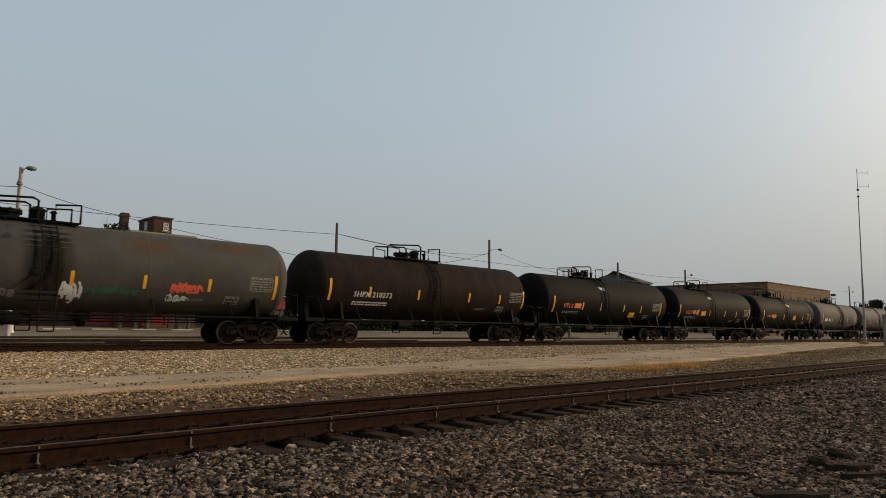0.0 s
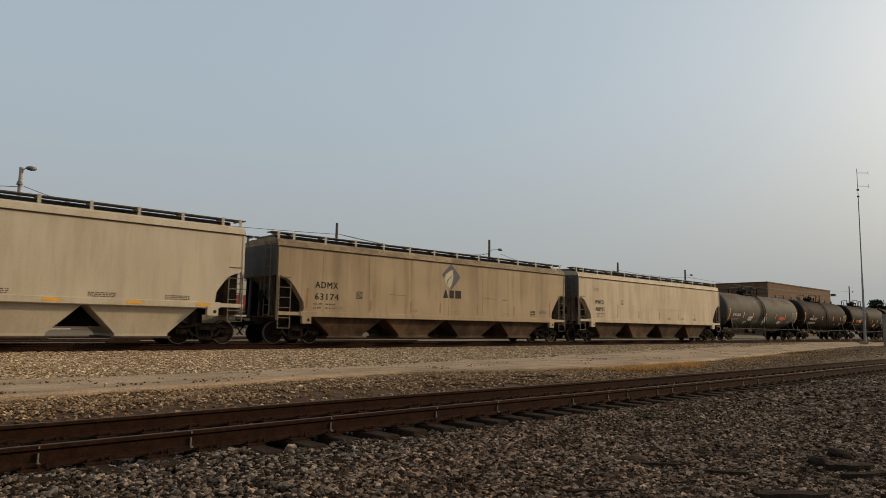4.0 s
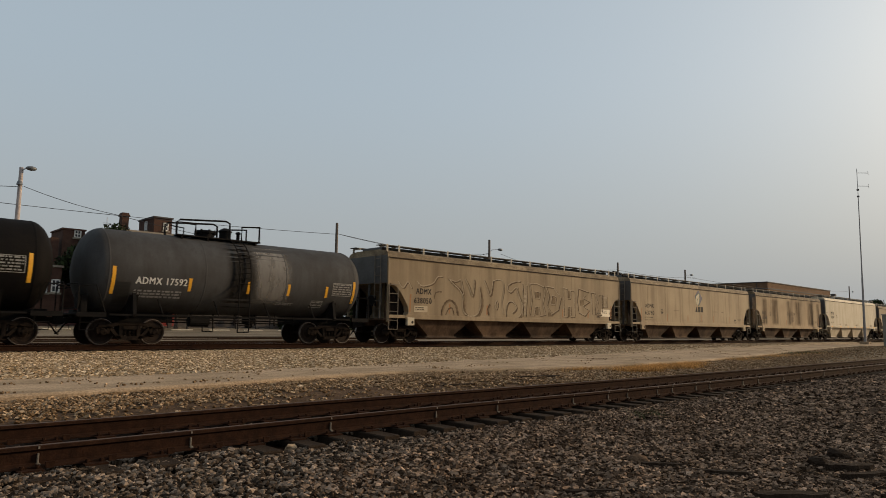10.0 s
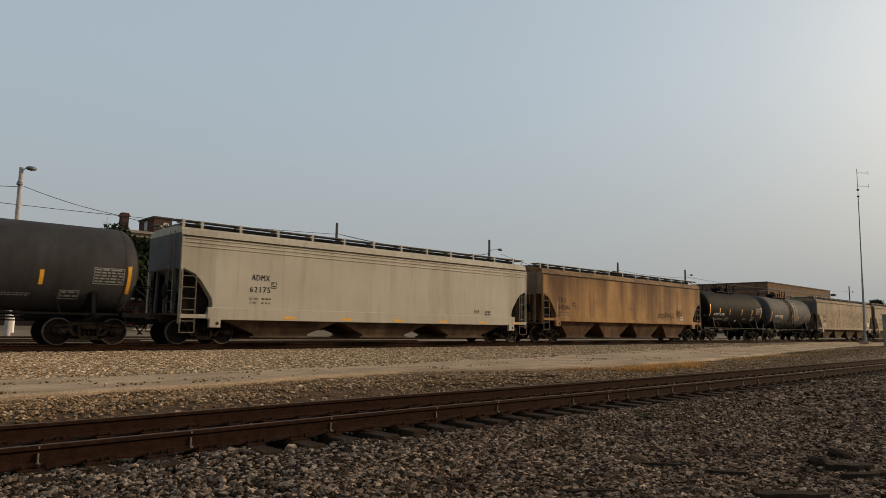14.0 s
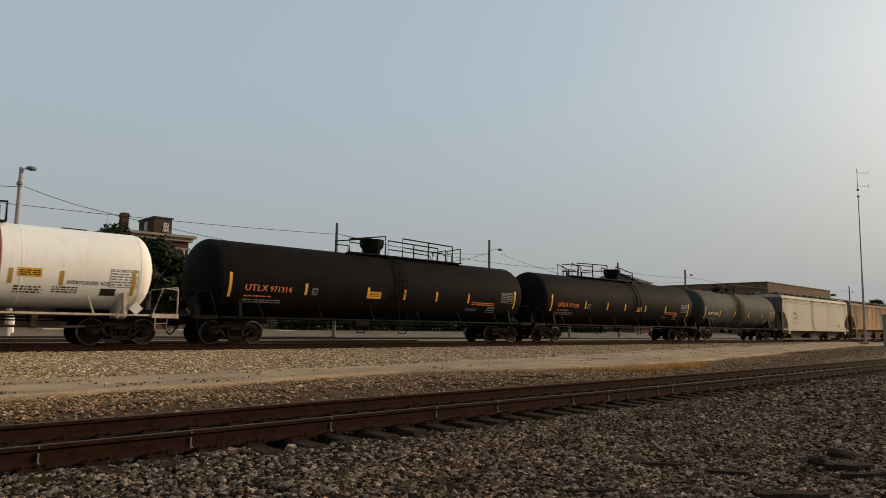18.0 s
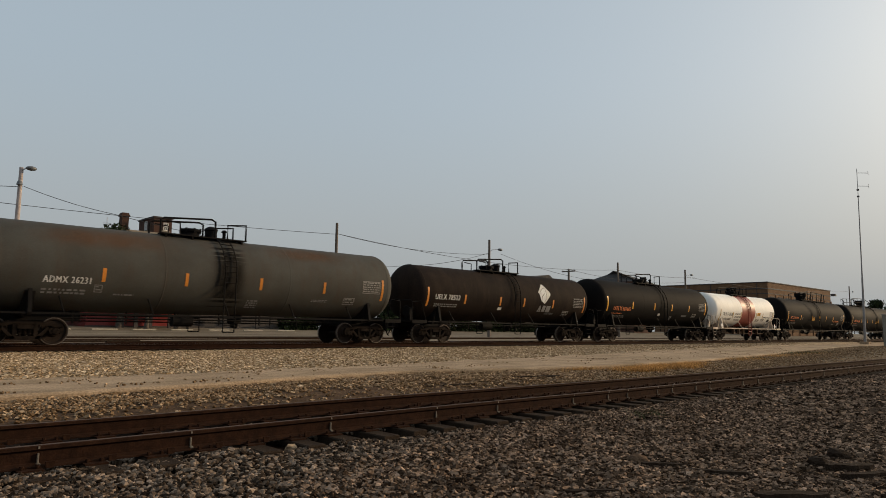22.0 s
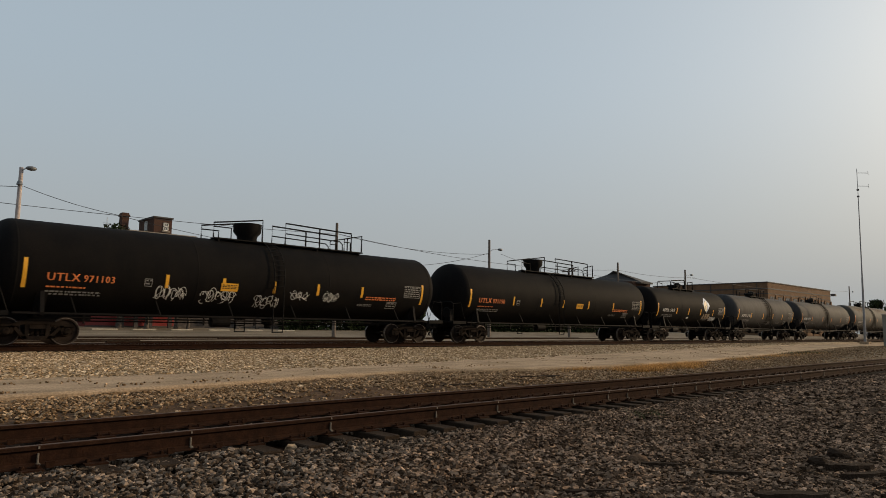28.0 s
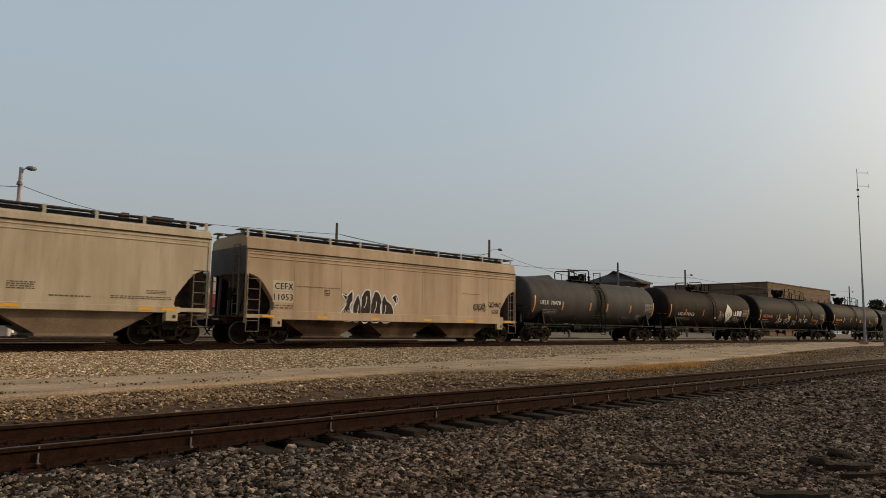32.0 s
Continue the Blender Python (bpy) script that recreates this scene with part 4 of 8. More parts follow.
    for s in (-1, 1):
        g = Geo()
        g.box(deck0, deck1, s * 0.50 - 0.20, s * 0.50 + 0.20, zt - 0.03, zt + 0.02)
        for x in np.linspace(deck0 + 0.2, deck1 - 0.2, 4):
            g.box(x - 0.03, x + 0.03, s * 0.34, s * 0.68, zt - 0.16, zt - 0.03)
        part("deck", g, top_paint or rp, car)
        g = Geo()
        y = s * 0.58
        if long_deck:
            for a, b, h0, h1 in ((dx - way * 1.75, dx + way * 0.4, 0.62, 0.95), (dx + way * 1.5, dx + way * 5.0, 0.95, 0.86), (dx + way * 4.6, dx + way * 5.6, 0.58, 0.80)):
                g.tube([(a, y, zt), (a, y, zt + h0), (b, y, zt + h1), (b, y, zt)], 0.035, 6)
                if abs(b - a) > 3:
                    m = (a + b) / 2
                    g.tube([(m, y, zt), (m, y, zt + (h0 + h1) / 2)], 0.035, 5)
                    g.tube([(a, y, zt + 0.5), (m + way * 1.1, y, zt + 0.42), (m + way * 1.25, y, zt + 0.3), (m + way * 1.25, y, zt)], 0.028, 5)
                else:
                    g.tube([(a + (b - a) * 0.35, y, zt), (a + (b - a) * 0.35, y, zt + h0 * 0.75), (a, y, zt + h0 * 0.75)], 0.028, 5)
        else:
            g.tube([(deck0, y, zt - 0.02), (deck0, y, zt + 0.50), (deck0 + 0.12, y, zt + 0.60), (dx + 0.25, y, zt + 0.74), (dx + 0.42, y, zt + 0.66), (dx + 0.42, y, zt)], 0.04, 6)
            g.tube([(dx + 0.95, y, zt), (dx + 0.95, y, zt + 0.58), (deck1, y, zt + 0.66), (deck1, y, zt)], 0.04, 6)
            g.tube([(deck0 + 0.75, y, zt), (deck0 + 0.75, y, zt + 0.45), (deck0 + 0.2, y, zt + 0.5)], 0.028, 6)
        part("deck_rail", g, top_paint or rp, car)
    if ladder:
        for s in (-1, 1):
            g = Geo()
            arc = [(s * (radius + 0.10) * math.sin(a), centre + (radius + 0.10) * math.cos(a)) for a in np.linspace(0.30, 1.75, 12)]
            arc.append((s * (radius + 0.08), 1.0))
            arc.append((s * (radius + 0.06), 0.46))
            for x in (dx + 0.45, dx + 0.92):
                g.tube([(x, y, z) for y, z in arc], 0.026, 5)
            for y, z in arc[1:] + [(s * (radius + 0.07), 0.74)]:
                g.tube([(dx + 0.45, y, z), (dx + 0.92, y, z)], 0.02, 5)
            part("ladder", g, rp, car)
    side = Side(car, radius=radius, centre=centre)
    # yellow reflective strips; the end ones are long and bend with the flank
    for i, x in enumerate(marks):
        tall = i in (0, len(marks) - 1) and abs(x) > barrel - 1.2
        x = max(-barrel - 0.12, min(x, front + 0.12))
        z0, z1 = (reflect_z - 0.44, reflect_z + 0.52) if tall else (reflect_z - 0.24, reflect_z + 0.24)
        side.patch("reflector", [(x - 0.06, x + 0.06, z0, z1)], tape or YELLOW, "orange reflective strip" if tape else "yellow reflective strip", lift=0.008)
    if panels:
        px = min(max(marks) - 1.14, front - 1.05)
        side.panel(px, reflect_z + 0.42, 1.0, 0.56, seed=int(length * 100) % 97)
        side.panel(px - 0.95, reflect_z - 0.38, 0.60, 0.30, seed=5, name="stencil_box")
        side.small_print(px - 2.6, reflect_z - 0.52, 0.8, 2, 0.035, STENCIL_GREY, seed=3)
    running_gear(car, u, half, overhang)
    return car, side


# ---- rolling stock: covered hoppers ----
def hopper_car(u, length, paint, label, bays=3, eave=4.06, sill=1.20, end_paint=None, chute_paint=None, width=1.60, ribs=0, sill_paint=None,
               name="hopper_car", cut=1.25, overhang=2.0, board_paint=None, tape=(), deep=0.16, marks=(), bottom=0.23, skirt=0.64, pad_paint=None, crown=0.0, ridges=()):
    half = length / 2
    car = thing(name, label, "hopper car", "freight cars of the train")
    ep, cp, bp = end_paint or paint, chute_paint or paint, board_paint or BRACKET_PALE
    ends = half - 0.75
    # the body: one outline of the side with its rounded cut-outs at the ends, given the car's width
    right = [(ends, eave), (ends, 2.86), (ends - 0.20, 2.80), (ends - 0.55, 2.66), (ends - 0.80, 2.42), (ends - 1.10, 2.0),
             (ends - cut - 0.02, 1.75), (ends - cut - 0.06, 1.48), (ends - cut, 1.36), (ends - cut + 0.10, sill + 0.10), (ends - cut + 0.10, sill)]
    outline = right + [(-x, z) for x, z in right[::-1]]
    g = Geo()
    g.prism_y(outline, -width, width)
    body = part("body", g, paint, car)
    # roof
    g = Geo()
    g.prism_x([(-width + 0.02, eave + 0.003), (-width + 0.07, eave + crown + 0.25), (-width + 0.20, eave + crown + 0.33), (-0.9, eave + crown + 0.42), (0.9, eave + crown + 0.42), (width - 0.20, eave + crown + 0.33), (width - 0.07, eave + crown + 0.25), (width - 0.02, eave + 0.003)], -ends, ends)
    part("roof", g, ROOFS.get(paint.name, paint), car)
    # hatch cover: grime and the shade below the boards share one dark grey
    g = Geo()
    g.box(-ends + 0.25, ends - 0.25, -0.78, 0.78, eave + crown + 0.40, eave + crown + 0.585, 0.03)
    part("roof_hatch", g, SHADED_GREY, car)
    # top chord lip along the eave, coloured dark for the shadow below it
    for s in (-1, 1):
        g = Geo()
        g.prism_x([(s * width, eave - 0.02), (s * (width + 0.04), eave - 0.02), (s * (width + 0.04), eave + 0.01), (s * width, eave + 0.03)], -ends, ends)
        part("top_chord", g, CHORD_SHADE, body)
        g = Geo()
        g.box(-ends + cut - 0.15, ends - cut + 0.15, s * (width + 0.03) - 0.05, s * (width + 0.03) + 0.05, sill - 0.06, sill + deep, 0.01)
        for e in (-1, 1):
            a, b = sorted((e * ends, e * (ends - cut + 0.12)))
            g.box(a, b, s * (width + 0.0) - 0.05, s * (width + 0.0) + 0.05, sill - 0.02, sill + 0.13, 0.01)
        part("side_sill", g, sill_paint or paint, car)
    for z in ridges:
        part("pressed_ridge", Geo().prism_x([(-width, z - 0.035), (-width - 0.03, z - 0.012), (-width - 0.03, z + 0.012), (-width, z + 0.035)], -ends, ends), paint, body)
    for k in range(ribs):
        x = -ends + 2.2 + (2 * ends - 4.4) * k / max(1, ribs - 1)
        g = Geo()
        g.box(x - 0.012, x + 0.012, -width - 0.006, -width + 0.02, sill + 0.15, eave - 0.04)
        part("side_seam", g, paint, body)
    # running boards with their brackets; the boards are darkened as if in shade
    zb = eave + crown + 0.60
    for s in (-1, 1):
        g = Geo()
        y = s * 1.05
        for k in range(3):
            yy = y + (k - 1) * 0.17
            g.box(-ends - 0.15, ends + 0.15, yy - 0.07, yy + 0.07, zb, zb + 0.035)
        part("running_board", g, SHADED_GREY, car)
    xs = [-ends + 0.12, -ends + 0.85] + list(np.linspace(-ends + 2.45, ends - 2.45, max(5, int((length - 5) / 1.66) + 1))) + [ends - 0.85, ends - 0.12]
    bracket = None
    for x in xs:
        for s in (-1, 1):
            if bracket is None or s not in bracket:
                g = Geo()
                y = s * 1.34
                g.box(-0.055, 0.055, min(y, y + s * 0.02), max(y, y + s * 0.02), eave + crown + 0.26, zb + 0.05)
                g.box(-0.05, 0.05, min(y, s * 0.8), max(y, s * 0.8), zb - 0.05, zb)
                bracket = bracket or {}
                bracket[s] = g.mesh("board_bracket", bp)
            part("board_bracket", bracket[s], None, car).location.x = x
    # ends: wall, posts, ladders, platform, slope-sheet braces
    for e in (-1, 1):
        xe = e * ends
        g = Geo()
        g.box(min(xe, xe + e * 0.03), max(xe, xe + e * 0.03), -width + 0.06, width - 0.06, 2.84, eave + 0.12)
        part("end_wall", g, ep, car)
        for s in (-1, 1):
            g = Geo()
            g.box(min(xe, xe - e * 0.10), max(xe, xe - e * 0.10), s * (width - 0.03) - 0.05, s * (width - 0.03) + 0.05, sill - 0.22, eave - 0.02, 0.01)
            part("corner_post", g, paint, car)
            g = Geo()
            y = s * (width + 0.015)
            x1 = xe - e * 0.62
            g.tube([(x1, y, sill - 0.55), (x1, y, 2.62)], 0.024, 5)
            g.tube([(xe - e * 0.05, y + s * 0.03, sill - 0.55), (xe - e * 0.05, y + s * 0.03, 2.75)], 0.024, 5)
            for k in range(6):
                z = sill - 0.55 + k * 0.42
                g.tube([(xe - e * 0.05, y, z), (x1, y, z)], 0.018, 5)
            part("ladder", g, LADDER_GREY, car)
        g = Geo()
        for y in (-1.15, -0.70):
            g.tube([(xe + e * 0.10, y, 1.1), (xe + e * 0.10, y, eave + 0.2)], 0.024, 5)
        for k in range(8):
            g.tube([(xe + e * 0.10, -1.15, 1.2 + k * 0.40), (xe + e * 0.10, -0.70, 1.2 + k * 0.40)], 0.018, 5)
        part("end_ladder", g, LADDER_GREY, car)
        g = Geo()
        a, b = sorted((xe + e * 0.16, e * (ends - cut - 0.2)))
        g.box(a, b, -0.32, 0.32, 0.80, 1.14, 0.02)
        a, b = sorted((xe + e * 0.22, xe - e * 0.30))
        g.box(a, b, -width + 0.05, width - 0.05, 1.08, 1.15, 0.01)
        part("end_sill", g, cp, car)
        g = Geo()
        for y in (-0.9, 0.0, 0.9):
            g.prism_y([(e * (ends - 0.12), 1.12), (e * (ends - 0.04), 1.12), (e * (ends - 0.10), 2.86), (e * (ends - 0.20), 2.86)], y - 0.05, y + 0.05)
        part("end_brace", g, ep, car)
        # webs beside the truck
        for y in (-1.25, 1.25):
            g = Geo()
            g.prism_y([(e * (ends - 0.10), 1.13), (e * (ends - 0.10), 2.90), (e * (ends - cut - 0.12), 2.60), (e * (ends - cut - 0.12), 1.13)], y - 0.012, y + 0.012)
            part("end_web", g, TRUCK_DIRT, car)
        # stake pocket and jacking pad on the sill over the truck
        g = Geo()
        xb = e * (ends - cut - 0.15)
        g.box(xb - 0.22, xb + 0.22, -width - 0.10, -width + 0.06, sill - 0.36, sill + 0.02, 0.015)
        pad = part("jacking_pad", g, pad_paint or paint, car)
        part("pad_hole", Geo().lathe_y([(-width - 0.104, 0.07), (-width - 0.09, 0.07)], xb + 0.08, sill - 0.2, 12), STENCIL_BLACK, pad)
        if e < 0:
            g = Geo()
            g.lathe_x([(xe - 0.10, 0.25), (xe - 0.12, 0.28), (xe - 0.15, 0.25)], -0.5, 2.0, 18)
            g.box(xe - 0.12, xe + 0.05, -0.68, -0.32, 1.75, 2.25, 0.02)
            part("hand_brake", g, BLACK_IRON, car)
    # chutes with their gates
    span = 2 * (ends - cut - 0.55)
    step = span / bays
    for k in range(bays):
        cx = -span / 2 + step * (k + 0.5)
        g = Geo()
        rings = []
        for z, hx, hy in ((sill, step * 0.49, width - 0.12), (sill - 0.10, step * 0.47, width - 0.2), (0.40, step * bottom, width - 0.42), (0.30, step * bottom, width - 0.42)):
            rings.append([(cx - hx, -hy, z), (cx + hx, -hy, z), (cx + hx, hy, z), (cx - hx, hy, z)])
        g.rings(rings)
        chute = part("chute", g, cp, car)
        g = Geo()
        g.box(cx - step * (bottom + 0.03), cx + step * (bottom + 0.03), -width + 0.38, width - 0.38, 0.22, 0.31, 0.01)
        g.tube([(cx - step * bottom, -width + 0.33, 0.27), (cx + step * bottom, -width + 0.33, 0.27)], 0.035, 6)
        part("outlet_gate", g, GATE_DUST, chute)
    g = Geo()
    g.box(-ends + cut, ends - cut, -0.45, 0.45, skirt, sill, 0.02)
    part("centre_sill", g, BLACK_IRON, car)
    side = Side(car, wall=width)
    for x in tape:
        side.patch("reflector", [(x - 0.27, x + 0.27, sill + 0.01, sill + 0.11)], YELLOW, "yellow reflective strip", lift=0.09)
    for k, x in enumerate(marks):
        tall = k == len(marks) - 1 or k == 0
        side.patch("reflector", [(x - 0.05, x + 0.05, sill + 0.28, sill + (1.15 if tall else 0.78))], FADED_YELLOW, "faded orange reflective strip", skew=0.05)
    running_gear(car, u, half, overhang)
    return car, side
# grey with the shade of car ends and roof boards in it, plus grime
SHADED_GREY = surface("shaded_grimy_paint", (0.091, 0.084, 0.077), (0.063, 0.056, 0.049), 1.5, 0.9, 0.75, 0, 0.1, 30)
# ---- the train: cars from the first to the last, with the places of the couplers between them at the start ----
BLACK = surface("black_tank_paint", (0.0053, 0.0049, 0.0049), (0.0083, 0.0072, 0.0065), 1.2, 0.8, 0.72, 0, 0.03, 30, gloss=0.04, streak=(0.013, 0.0102, 0.0078), streak_amount=0.35)
BROWN_BLACK = surface("weathered_black_paint", (0.0125, 0.009, 0.0075), (0.019, 0.0135, 0.0105), 1.2, 0.8, 0.75, 0, 0.05, 30, gloss=0.04, streak=(0.0385, 0.02475, 0.0165), streak_amount=0.4)
GREY = surface("dark_grey_tank_paint", (0.043, 0.0405, 0.040), (0.030, 0.0272, 0.0262), 0.9, 0.9, 0.8, 0, 0.04, 30, streak=(0.017, 0.014, 0.012), streak_amount=0.6, gloss=0.2, fine=0.1)
MID_GREY = surface("grey_tank_paint", (0.056, 0.055, 0.055), (0.040, 0.0375, 0.036), 0.9, 0.9, 0.8, 0, 0.04, 30, streak=(0.026, 0.022, 0.019), streak_amount=0.6, gloss=0.2, fine=0.1)
OLD_GREY = surface("rusted_grey_tank_paint", (0.060, 0.058, 0.050), (0.042, 0.0385, 0.031), 0.8, 0.9, 0.8, 0, 0.06, 30, streak=(0.055, 0.034, 0.021), streak_amount=0.5, streak_at=0.57, gloss=0.2, fine=0.12)
WHITE_TANK = surface("white_tank_paint", (0.80, 0.77, 0.71), (0.73, 0.69, 0.62), 0.8, 0.6, 0.65, 0, 0.02, 30, streak=(0.52, 0.44, 0.35), streak_amount=0.3, streak_at=0.6, gloss=0.2, fine=0.06)
DINGY_WHITE = surface("dingy_white_paint", (0.56, 0.50, 0.42), (0.40, 0.32, 0.24), 1.5, 0.9, 0.7, 0, 0.03, 30, streak=(0.22, 0.14, 0.09), streak_amount=0.7, streak_at=0.52, gloss=0.15, fine=0.15)
RED_BAND = surface("oxide_red_paint", (0.2805, 0.05525, 0.034), (0.221, 0.04675, 0.0306), 1.0, 0.8, 0.5, 0, 0.03, 30, streak=(0.136, 0.034, 0.0255), streak_amount=0.4)
CREAM = surface("cream_hopper_paint", (0.46, 0.378, 0.264), (0.405, 0.326, 0.222), 0.7, 0.8, 0.65, 0, 0.04, 30, streak=(0.28, 0.21, 0.135), streak_amount=0.55, gloss=0.15, fine=0.08)
PALE_CREAM = surface("pale_cream_hopper_paint", (0.49, 0.42, 0.31), (0.44, 0.37, 0.265), 0.7, 0.8, 0.65, 0, 0.04, 30, streak=(0.34, 0.27, 0.18), streak_amount=0.5, gloss=0.2, fine=0.1)
LIGHT_GREY = surface("light_grey_hopper_paint", (0.42, 0.372, 0.295), (0.36, 0.312, 0.242), 0.5, 0.9, 0.65, 0, 0.04, 30, streak=(0.19, 0.16, 0.115), streak_amount=0.5, streak_at=0.58, streak_size=1.0, stretch=(1, 1, 0.07), soften=0.8, gloss=0.15, fine=0.08)
TAN = surface("tan_hopper_paint", (0.295, 0.222, 0.138), (0.235, 0.172, 0.104), 0.6, 0.9, 0.7, 0, 0.05, 30, streak_at=0.55, streak=(0.13, 0.09, 0.054), streak_amount=0.7, streak_size=0.7, stretch=(1, 1, 0.09), soften=1.0, rise=0.03, gloss=0.15, fine=0.1)
TAN_LIGHT = surface("light_tan_hopper_paint", (0.352, 0.268, 0.168), (0.29, 0.213, 0.13), 0.6, 0.9, 0.7, 0, 0.05, 30, streak_at=0.57, streak=(0.14, 0.096, 0.058), streak_amount=0.65, streak_size=0.7, stretch=(1, 1, 0.09), soften=1.0, rise=0.03, gloss=0.15, fine=0.1)
STAINED = surface("stained_tan_hopper_paint", (0.38, 0.285, 0.178), (0.30, 0.215, 0.128), 0.8, 0.9, 0.75, 0, 0.05, 30, streak=(0.10, 0.064, 0.037), streak_amount=0.75, streak_at=0.57, stretch=(1.0, 1.0, 0.06), streak_size=0.5, soften=1.1, rise=0.04, gloss=0.12, fine=0.1)
OCHRE = surface("rusted_ochre_hopper_paint", (0.345, 0.192, 0.074), (0.25, 0.128, 0.047), 0.9, 0.9, 0.75, 0, 0.06, 30, streak=(0.085, 0.04, 0.018), streak_amount=0.96, streak_at=0.51, stretch=(1.0, 1.0, 0.10), streak_size=0.55, soften=1.0, rise=0.08, gloss=0.12, fine=0.12)
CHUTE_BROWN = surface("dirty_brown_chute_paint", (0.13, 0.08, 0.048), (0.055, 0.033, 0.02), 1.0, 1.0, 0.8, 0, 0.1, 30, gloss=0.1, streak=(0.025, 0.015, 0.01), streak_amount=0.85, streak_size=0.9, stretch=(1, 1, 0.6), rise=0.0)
CHUTE_TAN = surface("dirty_tan_chute_paint", (0.234, 0.169, 0.1105), (0.156, 0.104, 0.065), 1.2, 0.9, 0.8, 0, 0.1, 30)

# the shadow line under the eave lip, put into a dark brown
CHORD_SHADE = surface("chord_shadow_paint", (0.05, 0.033, 0.022), (0.025, 0.017, 0.012), 1.5, 0.9, 0.85, 0, 0.1, 30, gloss=0.08)
GATE_DUST = surface("dusty_gate_steel", (0.10, 0.072, 0.05), (0.05, 0.035, 0.025), 2.0, 0.9, 0.85, 0, 0.2, 30, gloss=0.1)
CHUTE_RUST = surface("rust_brown_chute_paint", (0.15, 0.08, 0.042), (0.07, 0.037, 0.02), 1.2, 0.9, 0.8, 0, 0.1, 30, gloss=0.1, streak=(0.03, 0.017, 0.01), streak_amount=0.8, streak_size=1.0, stretch=(1, 1, 0.5))

PEACH = surface("peach_hopper_paint", (0.45, 0.335, 0.222), (0.385, 0.28, 0.18), 0.6, 0.9, 0.7, 0, 0.05, 30, streak=(0.24, 0.16, 0.096), streak_amount=0.6, streak_size=0.8, stretch=(1, 1, 0.09), soften=0.9, rise=0.03, gloss=0.15, fine=0.1)

COUPLINGS = [124.2, 109.1, 93.98, 78.83, 62.66, 47.39, 31.28, 15.48, -2.69, -23.99, -45.13, -65.91, -84.63, -105.76, -127.23, -139.89, -152.62, -174.15, -195.68,
             -212.16, -232.75, -253.12, -267.9, -284.68, -300.6, -318.45, -336.5, -351.9, -365.6, -385.66, -405.92, -422.46, -438.56, -456.48, -477.4]
CARS = []


def place(i):
    """Middle and length of the i-th car, by its couplers."""
    return (COUPLINGS[i] + COUPLINGS[i + 1]) / 2, COUPLINGS[i] - COUPLINGS[i + 1]


TRIM = {6: 0.3, 20: 0.15, 21: 0.4, 25: 0.4, 31: 0.25}
NUDGE = {21: (-0.2, 0.0), 24: (-0.33, 0.0), 26: (-0.22, -0.45), 27: (-0.22, -0.35), 29: (-0.35, 0.0)}     # cars with shorter bodies than their couplers tell


def add_tank(i, *args, **kw):
    u, n = place(i)
    more = NUDGE.get(i, (0.0, 0.0))
    u, n = u + more[0], n + more[1]
    kw.setdefault("trim", TRIM.get(i, 0.0))
    car, side = tank_car(u, n, *args, **kw)
    CARS.append((car, u))
    return side, n / 2


def add_hopper(i, *args, **kw):
    u, n = place(i)
    car, side = hopper_car(u, n, *args, **kw)
    CARS.append((car, u))
    return side, n / 2


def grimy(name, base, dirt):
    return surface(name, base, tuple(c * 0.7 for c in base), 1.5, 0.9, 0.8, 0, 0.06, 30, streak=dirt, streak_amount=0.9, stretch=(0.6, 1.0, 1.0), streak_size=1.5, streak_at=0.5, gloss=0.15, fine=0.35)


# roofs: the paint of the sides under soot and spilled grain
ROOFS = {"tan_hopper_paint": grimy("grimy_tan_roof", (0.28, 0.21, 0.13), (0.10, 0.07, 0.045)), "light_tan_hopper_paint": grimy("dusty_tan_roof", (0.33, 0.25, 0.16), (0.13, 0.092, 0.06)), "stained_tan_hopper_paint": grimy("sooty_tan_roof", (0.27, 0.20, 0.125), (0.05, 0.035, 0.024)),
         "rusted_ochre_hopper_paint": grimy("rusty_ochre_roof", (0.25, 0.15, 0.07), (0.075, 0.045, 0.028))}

NAVY = surface("navy_emblem_paint", (0.025, 0.022, 0.06), (0.04, 0.035, 0.07), 4, 0.5, 0.6, 0, 0.0, 20, fine=0.07)
LEAF_GREEN = surface("green_emblem_paint", (0.075, 0.14, 0.045), (0.06, 0.11, 0.04), 4, 0.5, 0.6, 0, 0.0, 20, fine=0.07)
PALE_BLUE = surface("pale_emblem_paint", (0.45, 0.5, 0.62), (0.35, 0.38, 0.45), 2, 0.8, 0.6, 0, 0.0, 20, fine=0.07)
DARK_PATCH = surface("fresh_black_patch", (0.012, 0.012, 0.012), None, 3, 0.5, 0.5, 0, 0.0, 20, fine=0.07)
SIGN_CREAM = surface("cream_patch_paint", (0.68, 0.58, 0.43), (0.6, 0.5, 0.36), 3, 0.6, 0.6, 0, 0.0, 20, fine=0.07)


